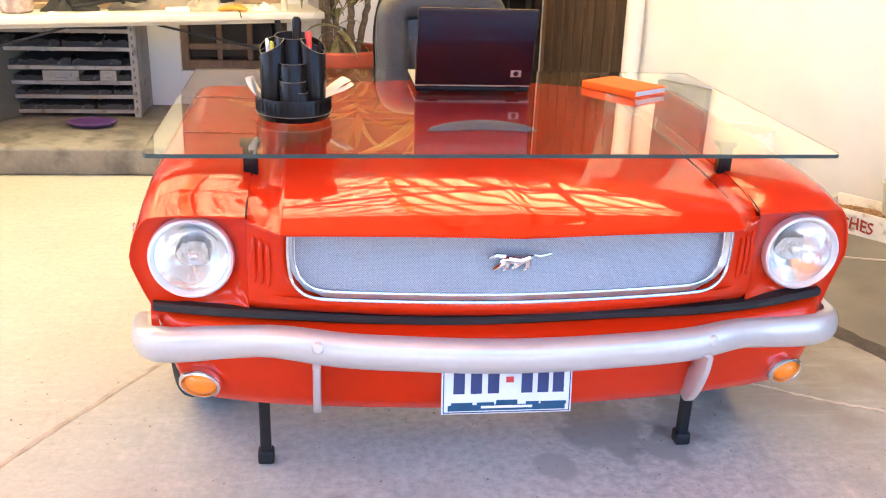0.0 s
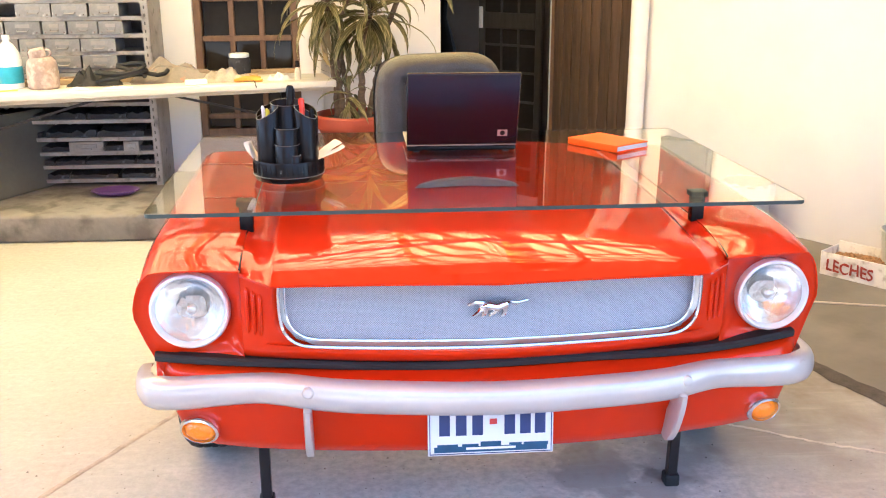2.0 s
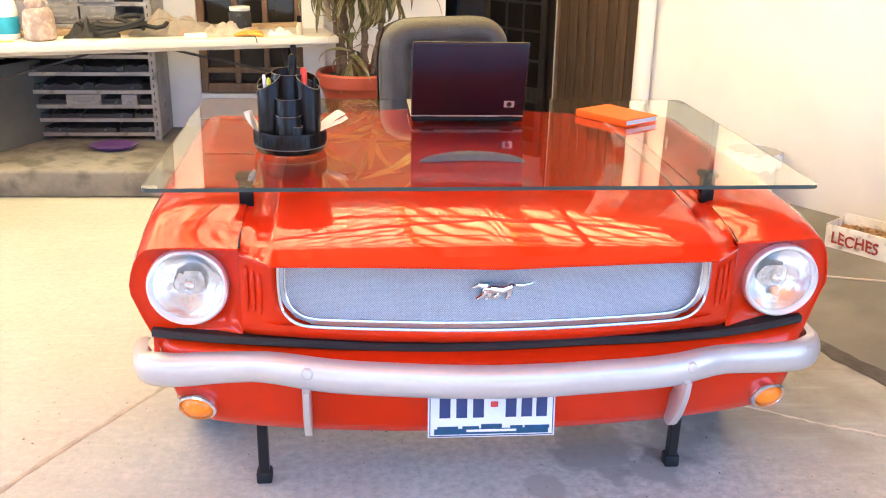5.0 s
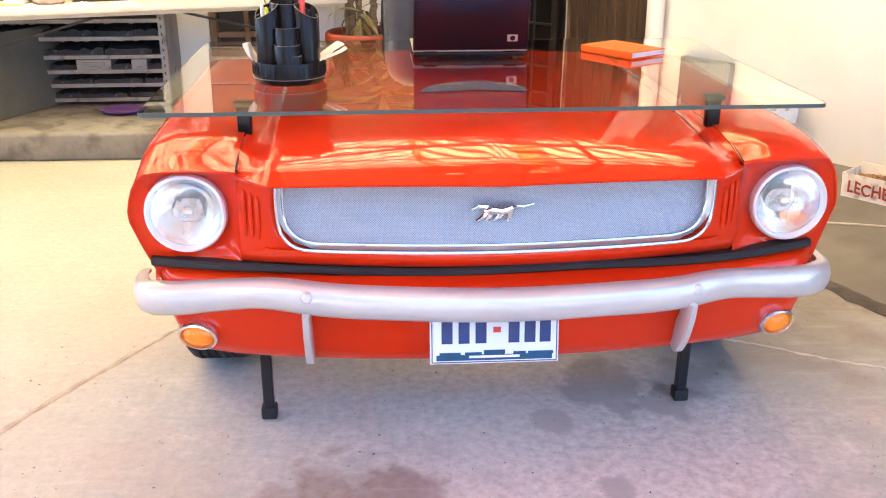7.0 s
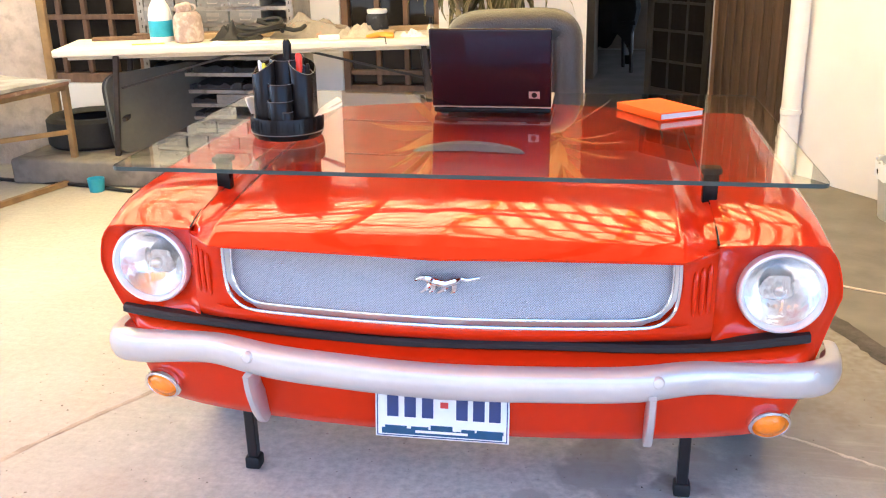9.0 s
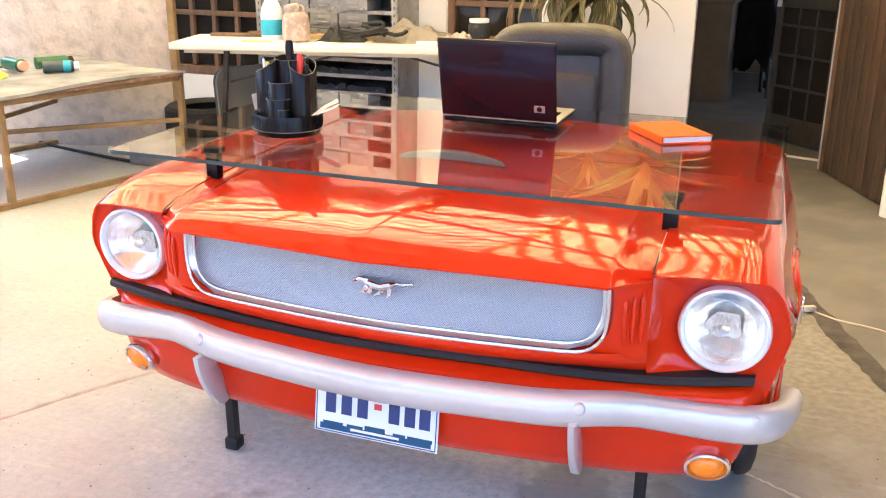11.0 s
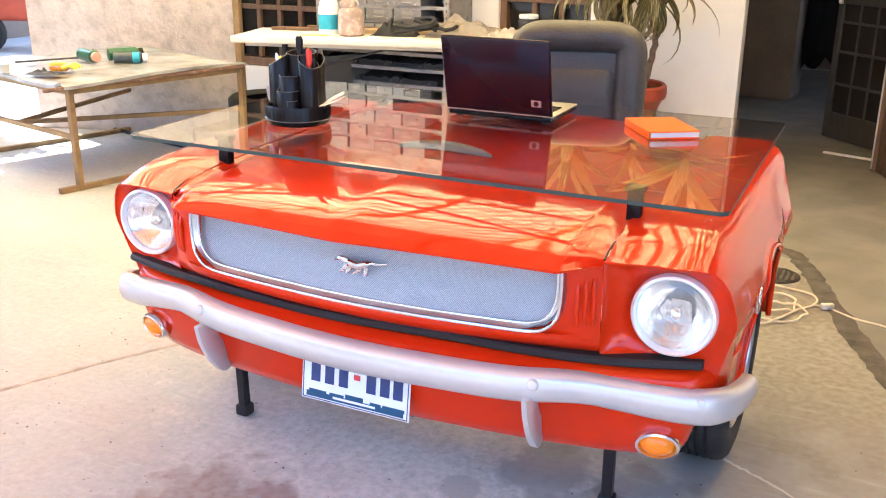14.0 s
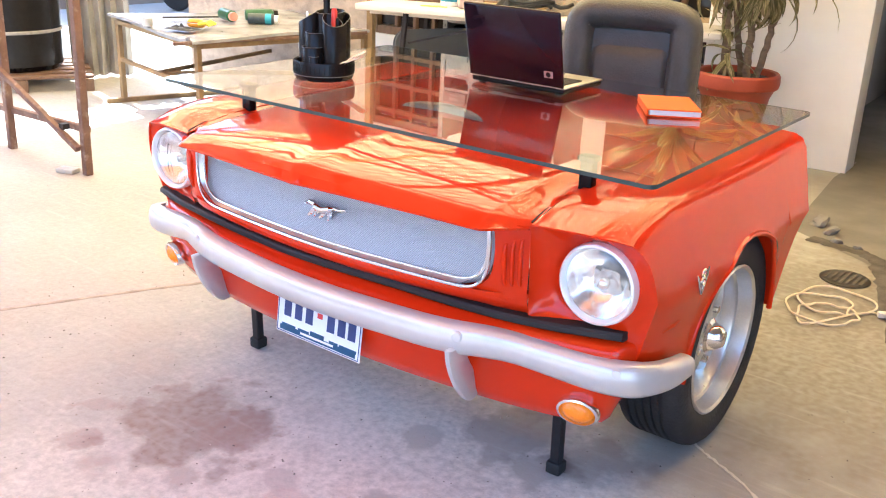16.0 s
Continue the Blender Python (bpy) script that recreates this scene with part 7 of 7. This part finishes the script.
# ---- left of the desk ----
def build_left_side():
    # low steel table: plan corners, near edge first
    A, B, C, D = Vector((-3.03, 1.92)), Vector((-2.74, 3.04)), Vector((-3.93, 3.31)), Vector((-4.27, 2.2))
    H = 0.585
    th = thing("steel_table", "low rusty steel table with a stained board top", "table")
    bm = bmesh.new()
    u, v = (B - A).normalized(), (D - A).normalized()
    ring = [A - u * 0.07 - v * 0.0, A - u * 0.045 - v * 0.05, B + u * 0.02 - v * 0.03, C + u * 0.02 + v * 0.02, D - u * 0.06 + v * 0.04]
    rnd = random.Random(2)
    edge = []
    for p, q in zip(ring, ring[1:] + ring[:1]):
        for k in range(14):
            edge.append(lerp(p, q, k / 14) + Vector((rnd.uniform(-0.005, 0.005), rnd.uniform(-0.005, 0.005))))
    rows = [[(p.x, p.y, z + 0.012 * math.sin(i * 0.35)) for i, p in enumerate(edge)] for z in (H, H + 0.018)]
    part("table_top", grid(bmesh.new(), rows, close=True, cap=True), TABLE_TOP, th)
    for p, q in ((A, B), (B, C), (C, D), (D, A)):
        part("top_rail", beam(bmesh.new(), (p.x, p.y, H - 0.03), (q.x, q.y, H - 0.03), 0.03, 0.03, 0.002), RUSTY, th)
    for p in (A, B, C, D):
        part("leg", beam(bmesh.new(), (p.x, p.y, 0.0), (p.x, p.y, H - 0.02), 0.034, 0.034, 0.002), RUSTY, th)
    for p, q in ((A, B), (D, C)):
        part("skid", beam(bmesh.new(), (p.x - 0.03, p.y - 0.12, 0.016), (q.x, q.y, 0.016), 0.032, 0.03, 0.002), RUSTY, th)
    part("low_rail", beam(bmesh.new(), (A.x, A.y, 0.3), (D.x, D.y, 0.3), 0.026, 0.026, 0.002), RUSTY, th)
    M = (A + D) / 2
    for q in (B, C):
        part("stretcher", beam(bmesh.new(), (M.x, M.y, 0.302), (q.x, q.y, 0.3), 0.026, 0.026, 0.002), RUSTY, th)
    part("edge_angle", beam(bmesh.new(), (A.x - u.x * 0.16 - v.x * 0.03, A.y - u.y * 0.16 - v.y * 0.03, H - 0.004), (B.x - v.x * 0.03, B.y - v.y * 0.03, H - 0.004), 0.02, 0.02, 0.002), BROWN_STEEL, th)

    def on_table(x, y, rz=0):
        return pose(x, y, H + 0.026, 0, 0, rz)

    def spray(name, label, x, y, rz, mat, capmat, r=0.032, ln=0.17, band=None):
        t = thing(name, label, "bottle", on_table(x, y, rz) @ pose(0, 0, r, 0, 0, 0))
        part("body", lathe(bmesh.new(), [(0.0, -ln / 2), (r, -ln / 2 + 0.004), (r, ln * 0.32), (r * 0.6, ln * 0.4)], 20, "x"), mat, t)
        if band:
            part("label_band", lathe(bmesh.new(), [(r, ln * 0.08), (r + 0.0008, ln * 0.085), (r + 0.0008, ln * 0.28), (r, ln * 0.285)], 20, "x"), band, t)
        part("cap", lathe(bmesh.new(), [(r * 0.75, ln * 0.36), (r * 0.75, ln * 0.5), (0, ln * 0.51)], 16, "x"), capmat, t)

    spray("spray_can", "blue-labelled spray can lying on the table", -3.25, 2.62, 38, CAN_DARK, BOTTLE_WHITE, 0.034, 0.2, BLUE_LABEL)
    spray("green_bottle", "green bottle lying on the table", -3.52, 2.55, -20, GREEN_PLASTIC, PINK_PLASTIC, 0.038, 0.22)
    spray("green_bottle", "green bottle with a black cap on the table", -3.42, 2.75, 60, GREEN_PLASTIC, BLACK_PLASTIC, 0.036, 0.22)
    gl = thing("yellow_glove", "crumpled yellow work glove on the table", "glove", on_table(-3.4, 2.2, 30))
    bm = cushion(bmesh.new(), 0.1, 0.09, 0.03, 0.3, 0.012, pose(0, 0, 0.02, 80, 0, 0))
    part("palm", bm, ORANGE_TOOL, gl)
    for k in range(4):
        part("finger", tube(bmesh.new(), [(0.03, -0.035 + 0.024 * k, 0.02), (0.08, -0.05 + 0.03 * k, 0.03), (0.11, -0.05 + 0.034 * k, 0.014)], [0.013, 0.012, 0.008], 8), YELLOW, gl)
    rg = thing("dark_rag", "grey paint-stained rag on the table", "rag", on_table(-3.34, 2.05, 10))
    rows = [[(0.1 * (i / 8 - 0.5) * 2, 0.06 * (j / 8 - 0.5) * 2, 0.002 + 0.035 * max(0, noise.noise(Vector((i * 0.5, j * 0.6, 3))) + 0.35) * (1 - max(abs(i / 4 - 1), abs(j / 4 - 1)) ** 3)) for i in range(9)] for j in range(9)]
    part("fold", grid(bmesh.new(), rows), DARK_GOODS, rg)
    tn = thing("small_tin", "small grey tin on the table", "tin", on_table(-3.6, 1.98))
    part("tin", lathe(bmesh.new(), [(0.0, 0.0), (0.03, 0.0), (0.03, 0.05), (0.0, 0.052)], 18), BUCKET_GREY, tn)
    st = thing("steel_rod", "thin dark rod lying across the table", "rod", on_table(-3.75, 2.5, 62))
    part("rod", tube(bmesh.new(), [(-0.25, 0, 0.006), (0.25, 0, 0.006)], 0.006, 6), DARK_IRON, st)
    # tall pale board behind it in a rusty frame
    P, Q = Vector((-4.62, 3.06)), Vector((-3.12, 3.5))
    d = (Q - P).normalized()
    ang = math.degrees(math.atan2(d.y, d.x))
    bd = thing("pale_board", "tall pale rough board standing in a rusty steel frame", "board", pose(P.x, P.y, 0.002, 0, 0, ang))
    L = (Q - P).length
    part("board", boxed((L, 0.03, 2.2), (L / 2, 0, 1.1), bevel=0.004), STUCCO, bd)
    for x in (L + 0.02,):
        part("frame_post", boxed((0.045, 0.06, 2.25), (x, -0.02, 1.125), bevel=0.003, seg=1), RUSTY, bd)
    part("frame_rail", boxed((L, 0.04, 0.04), (L / 2, 0.04, 2.2)), RUSTY, bd)
    ty = thing("old_tyre", "worn black tyre lying flat on the step by the bench", "tyre", pose(-2.82, 3.42, STEP_Z + 0.092, 0, 90, 0))
    part("tread", lathe(bmesh.new(), [(0.17, -0.07), (0.2, -0.09), (0.25, -0.09), (0.272, -0.07), (0.272, 0.07), (0.25, 0.09), (0.2, 0.09), (0.17, 0.07)], 40, "x"), TYRE, ty)
    dc = thing("black_cable", "thick black cable lying on the floor under the table", "cable")
    part("lead", tube(bmesh.new(), curve_through([(-4.9, 3.2, 0.012), (-4.49, 3.28, 0.012), (-4.15, 3.24, 0.014), (-3.89, 3.16, 0.012), (-3.29, 3.02, 0.012), (-2.7, 2.94, 0.012), (-2.3, 2.84, 0.012)], 5), 0.011, 8), RUBBER, dc)
    # scaffold frame
    sc = thing("scaffold_frame", "brown steel scaffold frame with a diagonal brace", "scaffold")
    y = 1.0
    for x0, x1 in ((-2.79, -2.62), (-3.56, -3.4)):
        part("upright", beam(bmesh.new(), (x0, y, 0.0), (x1 - 0.1, y, 2.2), 0.042, 0.042, 0.004), BROWN_STEEL, sc)
    part("cross_bar", beam(bmesh.new(), (-4.3, y + 0.02, 0.205), (-2.78, y + 0.02, 0.24), 0.034, 0.034, 0.003), BROWN_STEEL, sc)
    part("brace", beam(bmesh.new(), (-4.1, y - 0.035, 0.7), (-2.8, y - 0.035, 0.14), 0.03, 0.03, 0.003), BROWN_STEEL, sc)
    part("brace_tab", boxed((0.04, 0.05, 0.03), (-2.95, y - 0.01, 0.235)), DARK_IRON, sc)
    part("cross_bar", beam(bmesh.new(), (-4.3, y + 0.02, 1.5), (-2.72, y + 0.02, 1.5), 0.034, 0.034, 0.003), BROWN_STEEL, sc)
    fo = thing("cloth_pad", "small pale pad at the scaffold foot", "pad", pose(-2.9, 0.95, 0.001, 0, 0, 20))
    part("pad", boxed((0.11, 0.07, 0.025), (0, 0, 0.0125), bevel=0.008), BUCKET_GREY, fo)
    # stored things against the far side
    bl = thing("black_tank", "large black plastic tank standing on a pallet", "tank", pose(-5.47, 2.06, 0.11))
    part("tank", lathe(bmesh.new(), [(0.0, 0.0), (0.31, 0.0), (0.345, 0.04), (0.352, 0.4), (0.352, 0.9), (0.345, 1.4), (0.24, 1.55), (0.0, 1.56)], 40), BLACK_PLASTIC, bl)
    part("strap", lathe(bmesh.new(), [(0.353, 0.28), (0.357, 0.285), (0.357, 0.3), (0.353, 0.305)], 40), GREY_STEEL, bl)
    pl = thing("pallet", "worn wooden pallet on the floor", "pallet", pose(-5.42, 2.06, 0.001, 0, 0, 62))
    for k in range(6):
        part("deck_board", boxed((1.0, 0.1, 0.018), (0, -0.42 + 0.168 * k, 0.1), bevel=0.002, seg=1), FRAME_WOOD, pl)
    for x in (-0.45, 0, 0.45):
        part("bearer", boxed((0.09, 1.0, 0.09), (x, 0, 0.045), bevel=0.002, seg=1), FRAME_WOOD, pl)
    tp = thing("hanging_tarp", "grey tarpaulin hanging in folds beside the tank", "tarp", pose(-5.3, 2.42, 0.02, 0, 0, 62))
    rows = [[(0.46 * i / 30, 0.04 * math.sin(i * 1.1 + 0.2 * j) + 0.03 * math.sin(i * 0.4), 1.9 * j / 8) for i in range(31)] for j in range(9)]
    part("sheet", thicken(grid(bmesh.new(), rows), 0.004), TARP, tp)
    rc = thing("red_cart", "distant dull red cart on a black wheel", "cart", pose(-8.3, 6.2, 0.0, 0, 0, 20))
    part("body", boxed((1.2, 0.6, 0.5), (0, 0, 0.6), bevel=0.08, seg=3), TERRACOTTA, rc)
    for x in (-0.4, 0.4):
        part("wheel", lathe(bmesh.new(), [(0.0, -0.05), (0.2, -0.05), (0.22, 0), (0.2, 0.05), (0.0, 0.05)], 20, "y", (x, -0.25, 0.22)), RUBBER, rc)


def build_grit():
    """Loose chips and crumbs lying about on the concrete."""
    rnd = random.Random(31)
    verts, faces = [], []
    for k in range(420):
        x, y = rnd.uniform(-1.5, 1.2), rnd.uniform(-0.8, 0.9)
        r, a = rnd.choice((0.0018, 0.0025, 0.003, 0.0045)), rnd.uniform(0, 6.28)
        n = len(verts)
        ring = [(x + r * rnd.uniform(0.6, 1.3) * math.cos(a + q * 1.571), y + r * rnd.uniform(0.6, 1.3) * math.sin(a + q * 1.571), 0.0006) for q in range(4)]
        verts += ring + [(x, y, 0.0006 + r * rnd.uniform(0.5, 1.0))]
        faces += [(n + q, n + (q + 1) % 4, n + 4) for q in range(4)]
    me = bpy.data.meshes.new("floor_grit")
    me.from_pydata(verts, [], faces)
    link_mesh("floor_grit", me, GRIT, None, "small loose chips and crumbs scattered on the concrete", 0, "stuff", "grit")


build_grit()
build_laptop()
build_notebook()
build_organiser()
build_chair()
build_plant()
build_shelf()
build_bench()
build_house_front()
build_right_side()
build_left_side()
